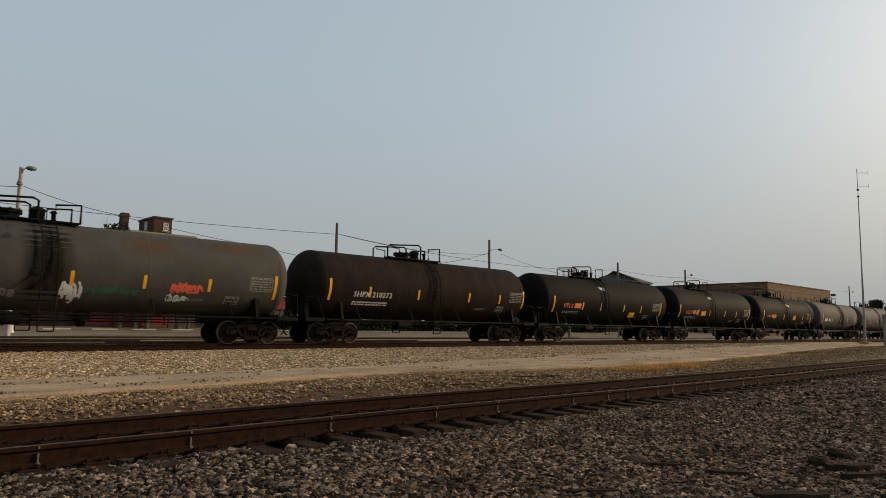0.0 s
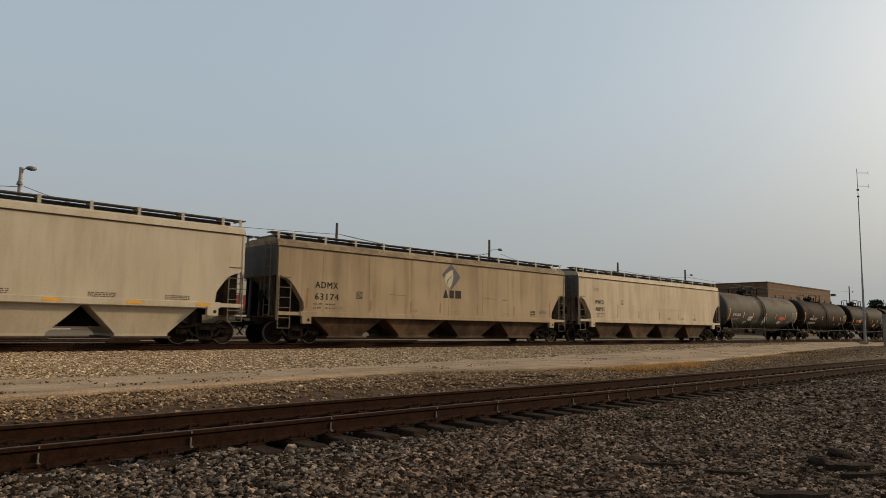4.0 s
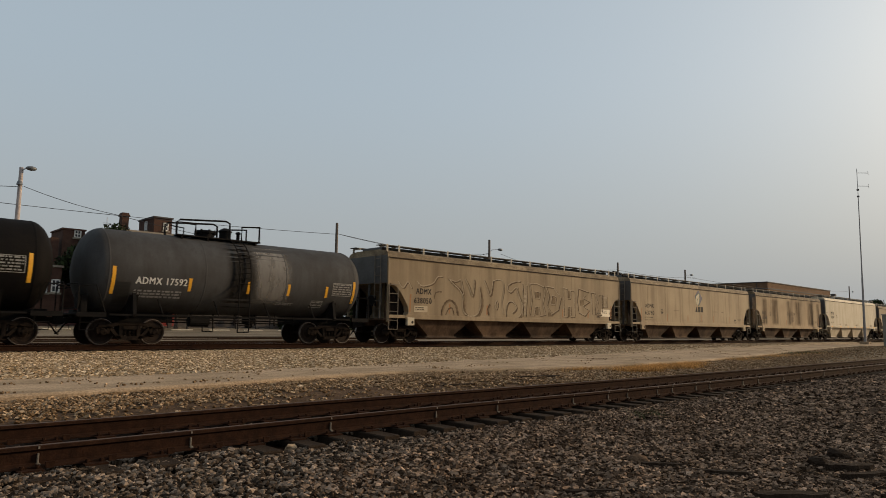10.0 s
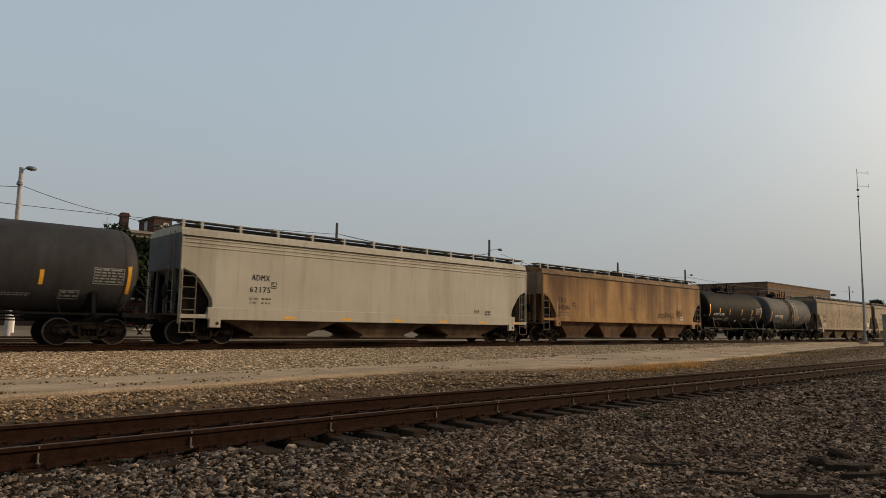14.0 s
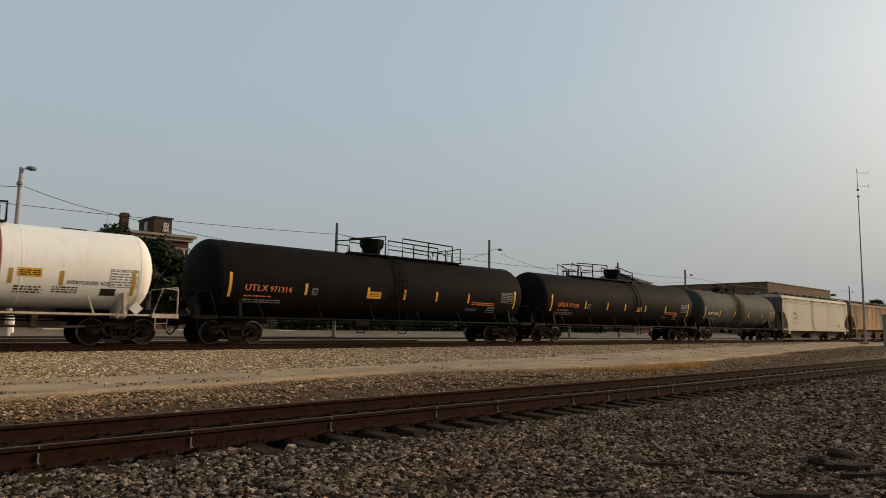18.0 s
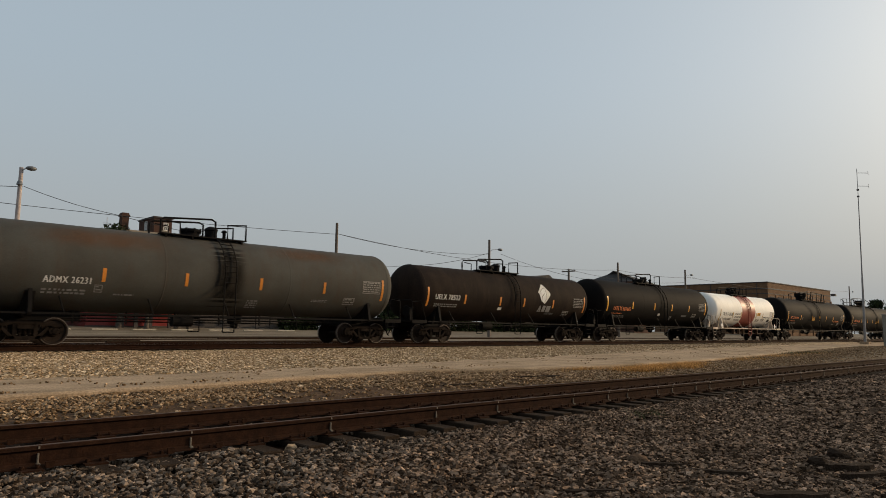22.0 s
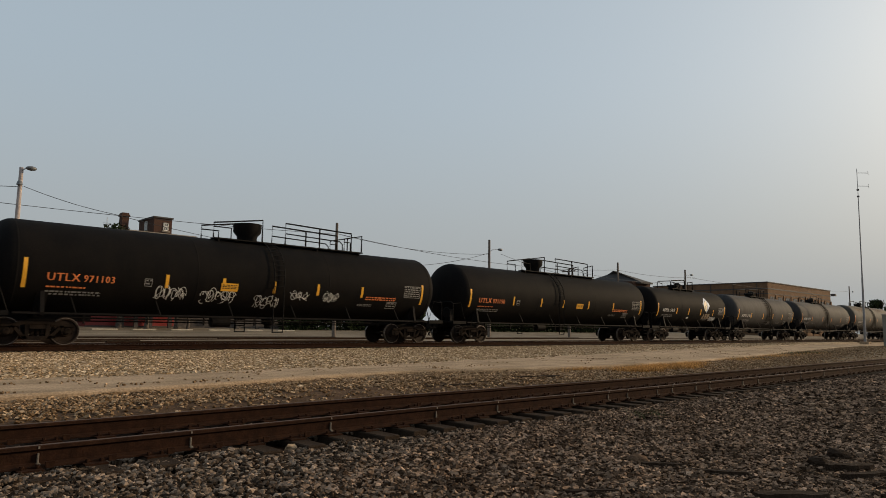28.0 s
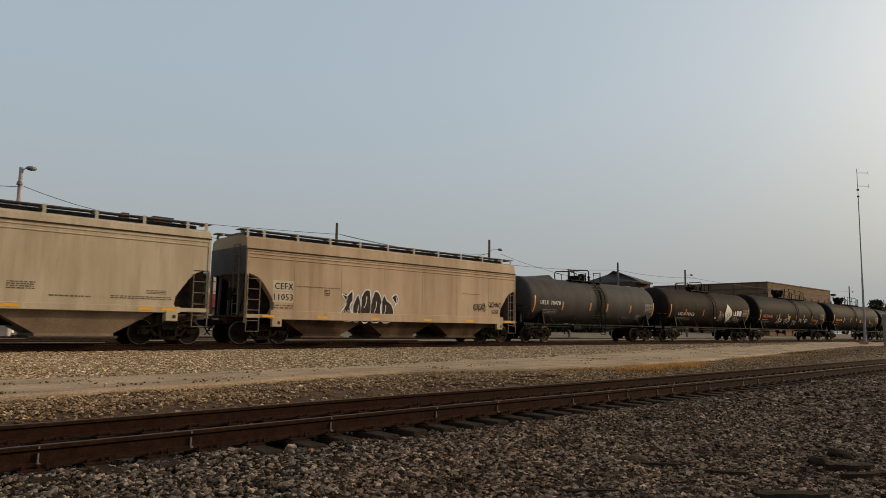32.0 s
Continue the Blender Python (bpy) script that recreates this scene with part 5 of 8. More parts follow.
def leaf_emblem(side, x, z, s, field, leaf, line, bars, bar_at, fade=1.0):
    """A tilted square with a leaf in it, and a row of three plain blocks below."""
    g = Geo()
    side.polygon(g, [(x - 0.60 * s, z + 0.10 * s), (x - 0.05 * s, z + 0.60 * s), (x + 0.05 * s, z + 0.58 * s), (x + 0.56 * s, z + 0.10 * s), (x + 0.58 * s, z - 0.02 * s), (x + 0.02 * s, z - 0.58 * s), (x - 0.04 * s, z - 0.56 * s)])
    part("emblem", g, field, side.car, "tilted square emblem with a leaf")
    g = Geo()
    side.polygon(g, [(x - 0.46 * s, z - 0.10 * s), (x - 0.36 * s, z + 0.12 * s), (x - 0.12 * s, z + 0.28 * s), (x + 0.10 * s, z + 0.36 * s), (x + 0.15 * s, z + 0.02 * s), (x + 0.06 * s, z - 0.30 * s), (x - 0.10 * s, z - 0.52 * s), (x - 0.34 * s, z - 0.40 * s)], 0.011)
    part("emblem_leaf", g, leaf, side.car)
    g = Geo()
    side.stroke(g, [(x - 0.32 * s, z - 0.46 * s), (x - 0.24 * s, z - 0.16 * s), (x + 0.02 * s, z + 0.06 * s)], 0.05 * s, 0.014)
    side.stroke(g, [(x - 0.50 * s, z - 0.06 * s), (x - 0.38 * s, z + 0.15 * s), (x - 0.12 * s, z + 0.32 * s), (x + 0.13 * s, z + 0.41 * s), (x + 0.19 * s, z + 0.02 * s), (x + 0.10 * s, z - 0.32 * s), (x - 0.06 * s, z - 0.55 * s)], 0.035 * s, 0.014)
    part("emblem_line", g, line, side.car)["kind"] = "stuff"
    if bars is not None:
        bx, bz, bw, bh = bar_at
        g = Geo()
        side.polygon(g, [(bx, bz), (bx + bw * 0.12, bz + bh), (bx + bw * 0.17, bz + bh), (bx + bw * 0.29, bz)])
        side.sheet(g, bx + bw * 0.35, bx + bw * 0.60, bz, bz + bh)
        side.sheet(g, bx + bw * 0.67, bx + bw, bz, bz + bh)
        part("emblem_bar", g, bars, side.car)


def car_mark(side, words, x0, x1, z, h, material, fine=None, gap=0.16, rows=2, seed=1, span=None, fine_h=0.06):
    """The car's reporting mark over two rows of small print."""
    side.text(words, x0, z, h, material, width=x1 - x0)
    side.small_print(x0, z - gap, span or (x1 - x0) * 0.92, rows, fine_h, fine or material, seed=seed)


def soft_stain(name, colour, most=0.85, edge=0.6, reach=0.5):
    """Grime that fades out towards both sides of its patch and breaks up in fine runs."""
    m = bpy.data.materials.new(name)
    m.use_nodes = True
    nodes, links = m.node_tree.nodes, m.node_tree.links
    bsdf = nodes["Principled BSDF"]
    bsdf.inputs["Base Color"].default_value, bsdf.inputs["Roughness"].default_value = (*colour, 1), 0.8
    bsdf.inputs["Specular IOR Level"].default_value = 0.08
    where = nodes.new("ShaderNodeTexCoord")
    axes = nodes.new("ShaderNodeSeparateXYZ")
    links.new(where.outputs["Generated"], axes.inputs[0])
    out = None
    for axis, soft in (("X", edge), ("Z", reach)):
        tent = nodes.new("ShaderNodeMath")
        tent.operation = "PINGPONG"
        tent.inputs[1].default_value = 0.5
        links.new(axes.outputs[axis], tent.inputs[0])
        fade = nodes.new("ShaderNodeMapRange")
        fade.interpolation_type = "SMOOTHSTEP"
        fade.inputs["From Max"].default_value = 0.5 * soft
        links.new(tent.outputs[0], fade.inputs["Value"])
        if out is None:
            out = fade.outputs[0]
        else:
            both = nodes.new("ShaderNodeMath")
            both.operation = "MULTIPLY"
            links.new(out, both.inputs[0])
            links.new(fade.outputs[0], both.inputs[1])
            out = both.outputs[0]
    stretch = nodes.new("ShaderNodeMapping")
    stretch.inputs["Scale"].default_value = (1.0, 1.0, 0.15)
    links.new(where.outputs["Object"], stretch.inputs["Vector"])
    runs = nodes.new("ShaderNodeTexNoise")
    runs.inputs["Scale"].default_value, runs.inputs["Detail"].default_value = 3.5, 6
    links.new(stretch.outputs[0], runs.inputs["Vector"])
    amount = nodes.new("ShaderNodeMapRange")
    amount.inputs["From Min"].default_value, amount.inputs["From Max"].default_value = 0.25, 0.6
    amount.inputs["To Min"].default_value, amount.inputs["To Max"].default_value = most * 0.35, most
    links.new(runs.outputs["Fac"], amount.inputs["Value"])
    alpha = nodes.new("ShaderNodeMath")
    alpha.operation = "MULTIPLY"
    links.new(out, alpha.inputs[0])
    links.new(amount.outputs[0], alpha.inputs[1])
    links.new(alpha.outputs[0], bsdf.inputs["Alpha"])
    return m


OIL = soft_stain("oily_grime", (0.010, 0.0085, 0.0075), 0.95, 0.7, 0.25)
DUST = soft_stain("pale_dust", (0.19, 0.175, 0.158), 0.9, 0.5, 0.3)
RUST_STAIN = soft_stain("rust_stain", (0.125, 0.058, 0.028), 0.5, 0.9, 0.9)
SOOT = soft_stain("brown_soot", (0.062, 0.036, 0.02), 0.78, 0.9, 0.3)


def stain(side, x0, x1, z0, z1, material, label, lift=0.004):
    g = Geo()
    n = 1 if side.wall is not None else 14
    rings = [[(x, side.y(z0 + (z1 - z0) * k / n, lift), z0 + (z1 - z0) * k / n) for x in (x0, x1)] for k in range(n + 1)]
    g.rings(rings, False, False)
    part("stain", g, material, side.car, label, smooth=60).visible_shadow = False


def oily_band(side, x, wide=1.5):
    """The dark run of oil round the tank below its manway."""
    stain(side, x - wide / 2, x + wide / 2, side.centre - side.radius * 0.93, side.centre + side.radius * 0.985, OIL, "dark oily band below the manway")


def weights(side, x, z, width, material=None):
    """The two lines of weights below a hopper's number."""
    m = material or STENCIL_BLACK
    for k, words in enumerate(("LD LMT", "LT WT")):
        side.text(words, x, z - 0.10 - 0.17 * k, 0.10, m, name="small_print", width=width * (0.42 if k == 0 else 0.34))
        side.small_print(x + width * 0.56, z - 0.01 - 0.17 * k, width * 0.44, 1, 0.085, m, seed=7 + k)


# the leading cars, seen only as they go away
add_tank(0, MID_GREY, "plain grey tank car with black top rails")
add_tank(1, MID_GREY, "plain grey tank car, dusty along its flank")
sd, h = add_tank(2, MID_GREY, "grey tank car with a black middle and white lettering", marks=(-5.7, -2.5, 0.4, 2.8, 5.8))
sd.small_print(-5.0, 2.35, 1.9, 1, 0.3, STENCIL_WHITE, seed=2)
oily_band(sd, 0.6, 2.2)
sd, h = add_tank(1 + 2, BLACK, "black tank car with orange lettering and a white roof label", marks=(-6.1, -3.6, -1.2, 1.6, 3.8, 6.1), long_deck=0, deck_at=-1.2)
sd.text("UTLX", -5.3, 2.1, 0.33, STENCIL_ORANGE, width=0.95)
sd.small_print(-4.2, 2.43, 1.0, 1, 0.3, STENCIL_ORANGE, seed=4, name="worn_number")
sd.patch("roof_label", [(-0.2, 0.4, 3.3, 3.5)], STENCIL_WHITE, "white label", skew=-0.6)
sd.patch("notice", [(1.2, 1.9, 2.0, 2.35)], YELLOW, "yellow notice")
for i, lab in ((4, "black tank car with orange lettering and yellow notice"), (5, "black tank car with orange lettering, white label near its top")):
    sd, h = add_tank(i, BLACK, lab, marks=(-6.4, -3.4, -1.4, 1.4, 3.6, 6.3), deck_at=-1.6)
    sd.text("UTLX", -5.4, 2.05, 0.34, STENCIL_ORANGE, width=0.95)
    sd.small_print(-4.3, 2.39, 0.95, 1, 0.3, STENCIL_ORANGE, seed=i, name="worn_number")
    sd.small_print(-5.4, 1.9, 1.7, 2, 0.05, STENCIL_GREY, seed=i)
    sd.patch("roof_label", [(-1.3, -0.7, 3.35, 3.55)], STENCIL_WHITE, "white label", skew=-0.6)
    sd.patch("notice", [(2.2, 2.9, 1.65, 1.98)] if i == 5 else [(-2.9, -2.1, 2.0, 2.35)], YELLOW, "yellow notice")
sd, h = add_tank(6, BROWN_BLACK, "black tank car with white lettering, brown with road dust", marks=(-6.55, -4.35, -1.35, 2.2, 4.6, 6.6), deck_at=-0.9, reflect_z=2.34)
car_mark(sd, "SHPX 210272", -5.25, -3.05, 2.06, 0.33, STENCIL_WHITE, seed=2)

# the dark grey tank car with tags
sd, h = add_tank(7, OLD_GREY, "grey-green weathered tank car with rust blooms and sprayed tags", marks=(-7.6, -4.71, -2.72, 0.14, 2.52, 4.94, 7.75), deck_at=-1.25, reflect_z=2.24)
car_mark(sd, "ADMX 28047", -7.0, -5.35, 2.08, 0.30, STENCIL_WHITE, STENCIL_GREY, seed=3)
sd.scrawl(-4.26, 1.50, 0.5, 0.22, SPRAY_WHITE, 3, 3, 0.03)
sd.scrawl(-3.63, 1.75, 0.85, 0.40, SPRAY_WHITE, 4, 4, 0.05)
sd.scrawl(-2.52, 1.55, 1.1, 0.22, STENCIL_GREY, 5, 5, 0.03)
sd.scrawl(-0.14, 1.42, 0.62, 0.60, SPRAY_WHITE, 6, 4, 0.06)
sd.scrawl(0.56, 1.74, 1.8, 0.26, SPRAY_GREEN, 7, 8, 0.045)
sd.scrawl(3.5, 1.88, 1.15, 0.34, SPRAY_RED, 8, 6, 0.07)
sd.scrawl(3.4, 1.58, 0.8, 0.24, SPRAY_WHITE, 9, 3, 0.035)
sd.scrawl(-6.3, 1.40, 0.4, 0.24, STENCIL_GREY, 10, 3, 0.03)
stain(sd, -8.0, -4.6, 3.25, 4.15, RUST_STAIN, "orange rust bloom")
stain(sd, 1.4, 4.0, 3.0, 4.12, RUST_STAIN, "orange rust bloom")
stain(sd, 4.6, 7.6, 3.4, 4.12, RUST_STAIN, "faint rust bloom")
oily_band(sd, -0.6, 1.9)
g = Geo()
rnd = random.Random(6)
for k in range(14):
    cx, cz = rnd.uniform(-2.5, -1.5), rnd.uniform(3.3, 3.95)
    r = rnd.uniform(0.02, 0.06)
    sd.polygon(g, [(cx + r * math.cos(a), cz + r * math.sin(a)) for a in np.linspace(0, 5.5, 7)], 0.006)
part("spill_stain", g, DARK_PATCH, sd.car, "dark spills below the manway")["kind"] = "stuff"

# the hoppers
sd, h = add_hopper(8, CREAM, "clean cream covered hopper car with black lettering", bays=4, eave=4.06, sill=1.30, chute_paint=CHUTE_BROWN, marks=(-5.49, -2.81, 0.04, 2.82, 5.48, 8.47), end_paint=SHADED_GREY)
sd.text("MWCX", -8.08, 2.40, 0.29, STENCIL_BLACK, width=0.95)
sd.text("480915", -8.1, 1.94, 0.31, STENCIL_BLACK, width=1.03)
weights(sd, -8.0, 1.84, 0.95)
sd.panel(-5.05, 2.75, 0.28, 0.28, name="stencil_box", frame_material=STENCIL_BLACK)
for z in (2.55, 2.30):
    g = Geo()
    g.box(-4.1, 4.2, -1.615, -1.60, z - 0.25, z - 0.235)
    part("pressed_line", g, PALE_CREAM, sd.car)
for x in (1.2, 3.2, 5.2):
    sd.small_print(x, 1.72, 0.5, 3, 0.04, STENCIL_BLACK, seed=int(x))
sd.small_print(-8.3, 3.45, 0.6, 3, 0.04, CHUTE_TAN, seed=8)


def emblem_hopper(i, label, words, seed, marks):
    sd, h = add_hopper(i, TAN_LIGHT, label, bays=4, eave=4.04, sill=1.20, chute_paint=CHUTE_BROWN, ribs=7, end_paint=SHADED_GREY, marks=marks)
    sd.text("ADMX", -8.0, 2.36, 0.32, STENCIL_BLACK, width=1.18)
    sd.text(words, -8.0, 1.86, 0.32, STENCIL_BLACK, width=1.22)
    weights(sd, -8.05, 1.74, 1.1)
    sd.panel(-5.8, 2.32, 0.32, 0.32, name="stencil_box", frame_material=STENCIL_BLACK)
    leaf_emblem(sd, 0.15, 3.33, 1.08, NAVY, PALE_CREAM, LEAF_GREEN, STENCIL_BLACK, (-0.42, 2.26, 1.3, 0.40))
    sd.small_print(-3.9, 2.28, 1.0, 1, 0.035, STENCIL_BLACK, seed=seed + 3)
    sd.small_print(2.6, 2.36, 0.9, 1, 0.05, STENCIL_BLACK, seed=seed + 5)
    sd.small_print(4.1, 2.34, 0.5, 1, 0.06, STENCIL_BLACK, seed=seed + 6)
    sd.panel(6.55, 1.78, 0.42, 0.30, seed=seed, name="stencil_box", frame_material=STENCIL_BLACK)
    sd.small_print(7.3, 1.82, 0.7, 3, 0.045, STENCIL_BLACK, seed=seed + 7)
    for x in (-7.0, -2.6, 0.3, 4.2):
        sd.small_print(x, 1.60, 0.5, 2, 0.04, CHUTE_TAN, seed=seed + 8)
    return sd, h


emblem_hopper(9, "tan covered hopper car with a leaf emblem, lightly streaked", "63174", 1, (-8.4, -5.01, -2.56, -0.61, 2.12, 5.07, 8.3))
sd, h = add_hopper(10, PALE_CREAM, "pale cream covered hopper car with four open chutes", bays=4, eave=4.30, sill=1.44, chute_paint=PALE_CREAM, end_paint=SHADED_GREY, tape=(-8.0, -4.95, -2.4, 0.2, 2.9, 5.5, 8.0), cut=1.1)
sd.text("MWCX", -7.98, 2.80, 0.34, STENCIL_BLACK, width=0.96)
sd.text("482449", -8.0, 2.36, 0.31, STENCIL_BLACK, width=1.1)
sd.small_print(-8.05, 2.02, 0.9, 2, 0.07, STENCIL_BLACK, seed=5)
sd.panel(-6.1, 2.78, 0.25, 0.25, name="stencil_box", frame_material=STENCIL_BLACK)
for x in (-5.5, -3.3, 0.8, 4.0, 6.6):
    sd.small_print(x, 1.80, 0.9, 1 if x < -4 else 3, 0.045, STENCIL_BLACK, seed=int(x * 10) + 90)
sd, h = add_hopper(11, STAINED, "tan covered hopper car with broad dark brown stains", bays=3, eave=4.05, sill=1.20, chute_paint=CHUTE_BROWN, end_paint=SHADED_GREY, marks=(-8.0, -1.45, 1.59, 7.56))
sd.text("TILX", -7.35, 2.40, 0.32, STENCIL_BLACK, width=0.85)
sd.text("55568", -7.4, 1.96, 0.32, STENCIL_BLACK, width=1.1)
weights(sd, -7.4, 1.84, 1.1)
sd.panel(-5.5, 2.62, 0.30, 0.30, name="stencil_box", frame_material=STENCIL_BLACK)
for x, w in ((-9.0, 1.6), (-6.6, 1.8), (-4.2, 2.6), (-0.6, 1.7), (1.7, 2.4), (5.3, 2.6), (7.6, 1.4)):
    stain(sd, x - w / 2, x + w / 2, 1.3, 4.05, SOOT, "broad dark brown stain")
sd.scrawl(-1.22, 2.35, 2.0, 0.35, SPRAY_BLACK, 12, 7, 0.018)
sd.scrawl(-0.1, 1.75, 0.5, 0.5, SPRAY_BLACK, 13, 2, 0.02)
sd.panel(5.6, 1.95, 0.42, 0.32, name="stencil_box", frame_material=SPRAY_BLACK)
sd.small_print(6.4, 1.95, 0.7, 3, 0.05, STENCIL_BLACK, seed=7)
emblem_hopper(12, "tan covered hopper car with a leaf emblem and faint scratches", "63780", 11, (-8.5, -4.9, -1.7, 0.6, 2.7, 5.6, 8.2))

sd, h = add_hopper(13, TAN, "tan covered hopper car covered by large faded sprayed letters", bays=4, eave=4.04, sill=1.20, chute_paint=CHUTE_BROWN, end_paint=SHADED_GREY, pad_paint=PALE_CREAM, marks=(-8.6, -5.94, -3.13, 0.53, 3.63, 6.3, 8.9))
sd.text("ADMX", -8.22, 2.36, 0.32, STENCIL_BLACK, width=1.0)
sd.text("638050", -8.34, 1.90, 0.32, STENCIL_BLACK, width=1.14)
sd.patch("number_patch", [(-8.32, -7.45, 1.50, 1.80)], CREAM, "pale painted data patch")
sd.small_print(-8.25, 1.74, 0.6, 2, 0.07, STENCIL_BLACK, seed=17, lift=0.012)
dark, lite, fill = Geo(), Geo(), Geo()


def rounded(points, n=5):
    """A smooth curve through the points."""
    out = []
    p = [points[0]] + list(points) + [points[-1]]
    for i in range(1, len(p) - 2):
        for k in range(n):
            t = k / n
            out.append(tuple(0.5 * (2 * p[i][a] + (p[i + 1][a] - p[i - 1][a]) * t + (2 * p[i - 1][a] - 5 * p[i][a] + 4 * p[i + 1][a] - p[i + 2][a]) * t * t
                                    + (3 * p[i][a] - p[i - 1][a] - 3 * p[i + 1][a] + p[i + 2][a]) * t ** 3) for a in (0, 1)))
    return out + [points[-1]]


def spray(points, wide=0.09, glow=True, curved=True, shade=0.0):
    """A faded sprayed line: brown, with a cream edge and at times a broader brown shade beside it."""
    p = rounded(points) if curved else list(points)
    sd.stroke(dark, p, wide * 1.15, 0.008)
    if glow:
        sd.stroke(lite, [(x - 0.055, z + 0.04) for x, z in p], 0.055, 0.012)
    if shade:
        sd.stroke(fill, [(x + shade * 0.5, z - 0.03) for x, z in p], shade, 0.004)


# first letter: a deep bowl under two horns
spray([(-5.95, 3.2), (-5.6, 2.95), (-5.2, 2.7), (-4.92, 2.35), (-4.95, 1.9), (-4.85, 1.55), (-4.5, 1.36), (-4.0, 1.38), (-3.7, 1.6), (-3.55, 2.1), (-3.62, 2.6), (-3.7, 2.95)], 0.10, shade=0.16)
spray([(-5.95, 3.2), (-5.45, 3.1), (-5.1, 3.2), (-4.98, 2.9), (-4.85, 2.45)], 0.06)
spray([(-4.78, 3.28), (-4.45, 2.85), (-4.22, 2.40), (-4.08, 2.9), (-4.1, 3.3)], 0.08, shade=0.10)
spray([(-6.5, 1.35), (-6.45, 1.7), (-6.2, 2.05), (-5.85, 2.15), (-5.5, 1.9), (-5.35, 1.4)], 0.08, False, shade=0.12)
spray([(-6.2, 1.4), (-6.0, 1.7), (-5.75, 1.75), (-5.6, 1.4)], 0.06, False)
# a rounded letter with a small hole
spray([(-3.33, 3.32), (-3.1, 2.95), (-2.84, 2.5), (-2.68, 2.9), (-2.6, 3.3)], 0.09, shade=0.10)
spray([(-3.0, 1.45), (-3.05, 1.8), (-2.88, 2.05)], 0.09, False, shade=0.12)
spray([(-2.35, 2.2), (-2.42, 1.95), (-2.3, 1.75), (-2.2, 2.0), (-2.3, 2.25)], 0.05)
spray([(-2.6, 3.3), (-2.1, 3.4), (-1.75, 3.25), (-1.7, 2.8), (-1.85, 2.2), (-1.75, 1.5)], 0.04)
# S
spray([(-0.25, 3.42), (-0.8, 3.35), (-1.3, 3.15), (-1.4, 2.9), (-1.1, 2.75), (-0.75, 3.0), (-0.5, 3.0)], 0.09)
spray([(-0.6, 2.95), (-0.4, 2.5), (-0.15, 2.1), (-0.2, 1.6), (-0.5, 1.35)], 0.07, shade=0.14)
spray([(-1.55, 1.42), (-1.5, 1.9), (-1.3, 2.2), (-0.95, 2.22), (-0.65, 1.95), (-0.75, 1.75), (-1.0, 1.6)], 0.09, shade=0.08)
# I, a dotted column
spray([(-0.12, 3.3), (-0.05, 2.4), (-0.1, 1.45)], 0.10, curved=False)
spray([(0.22, 3.2), (0.26, 2.4), (0.18, 1.45)], 0.10, curved=False)
for z in (2.85, 2.6, 2.35, 2.1, 1.85, 1.6):
    sd.sheet(lite, -0.03, 0.17, z - 0.07, z + 0.07, 0.012)
# R
spray([(0.55, 3.3), (0.75, 2.4), (0.55, 1.5), (0.95, 1.5), (1.05, 2.0), (1.35, 2.0), (1.5, 1.5), (2.0, 1.55), (1.75, 2.2), (1.95, 2.8), (1.85, 3.2), (1.2, 3.35), (0.55, 3.3)], 0.07, curved=False)
spray([(1.0, 2.5), (1.45, 2.5), (1.5, 2.85), (1.05, 2.9), (1.0, 2.5)], 0.06, curved=False)
sd.sheet(fill, 1.05, 1.45, 2.55, 2.85, 0.004)
sd.sheet(fill, 1.05, 1.30, 1.55, 1.98, 0.004)
# a lozenge with an eye
spray([(2.0, 3.25), (2.8, 3.2), (3.5, 2.6), (3.25, 1.9), (2.6, 1.6), (2.15, 2.1), (2.35, 2.7), (2.0, 3.25)], 0.08, curved=False, shade=0.10)
spray([(2.5, 2.2), (2.95, 2.2), (3.05, 2.65), (2.65, 2.75), (2.5, 2.2)], 0.07, curved=False)
sd.sheet(fill, 2.55, 2.95, 2.25, 2.65, 0.004)
sd.sheet(fill, 2.2, 2.65, 1.5, 1.75, 0.004)
# H
spray([(3.75, 3.25), (3.8, 1.5), (4.2, 1.5), (4.25, 2.1), (4.5, 2.1), (4.5, 1.5), (4.9, 1.5), (4.9, 3.1), (4.5, 3.1), (4.5, 2.6), (4.2, 2.6), (4.15, 3.2), (3.75, 3.25)], 0.07, curved=False)
sd.sheet(fill, 4.25, 4.48, 1.5, 2.05, 0.004)
sd.sheet(fill, 4.2, 4.48, 2.65, 3.1, 0.004)
# E
spray([(5.3, 3.3), (5.15, 2.5), (5.3, 1.8), (6.0, 1.6), (6.45, 1.95), (5.8, 2.2), (6.5, 2.5), (5.8, 2.7), (6.4, 3.1), (5.3, 3.3)], 0.07, curved=False, shade=0.08)
sd.sheet(fill, 5.45, 5.9, 2.25, 2.6, 0.004)
# N
spray([(6.7, 3.1), (6.8, 1.7), (7.1, 1.7), (7.2, 2.5), (7.6, 1.7), (7.9, 1.7)], 0.07, curved=False)
spray([(7.9, 1.9), (7.95, 3.0), (7.6, 3.0), (7.5, 2.4), (7.1, 3.1), (6.7, 3.1)], 0.07, curved=False)
spray([(8.1, 3.0), (8.05, 2.2), (8.5, 2.2), (8.5, 3.0)], 0.06, curved=False)
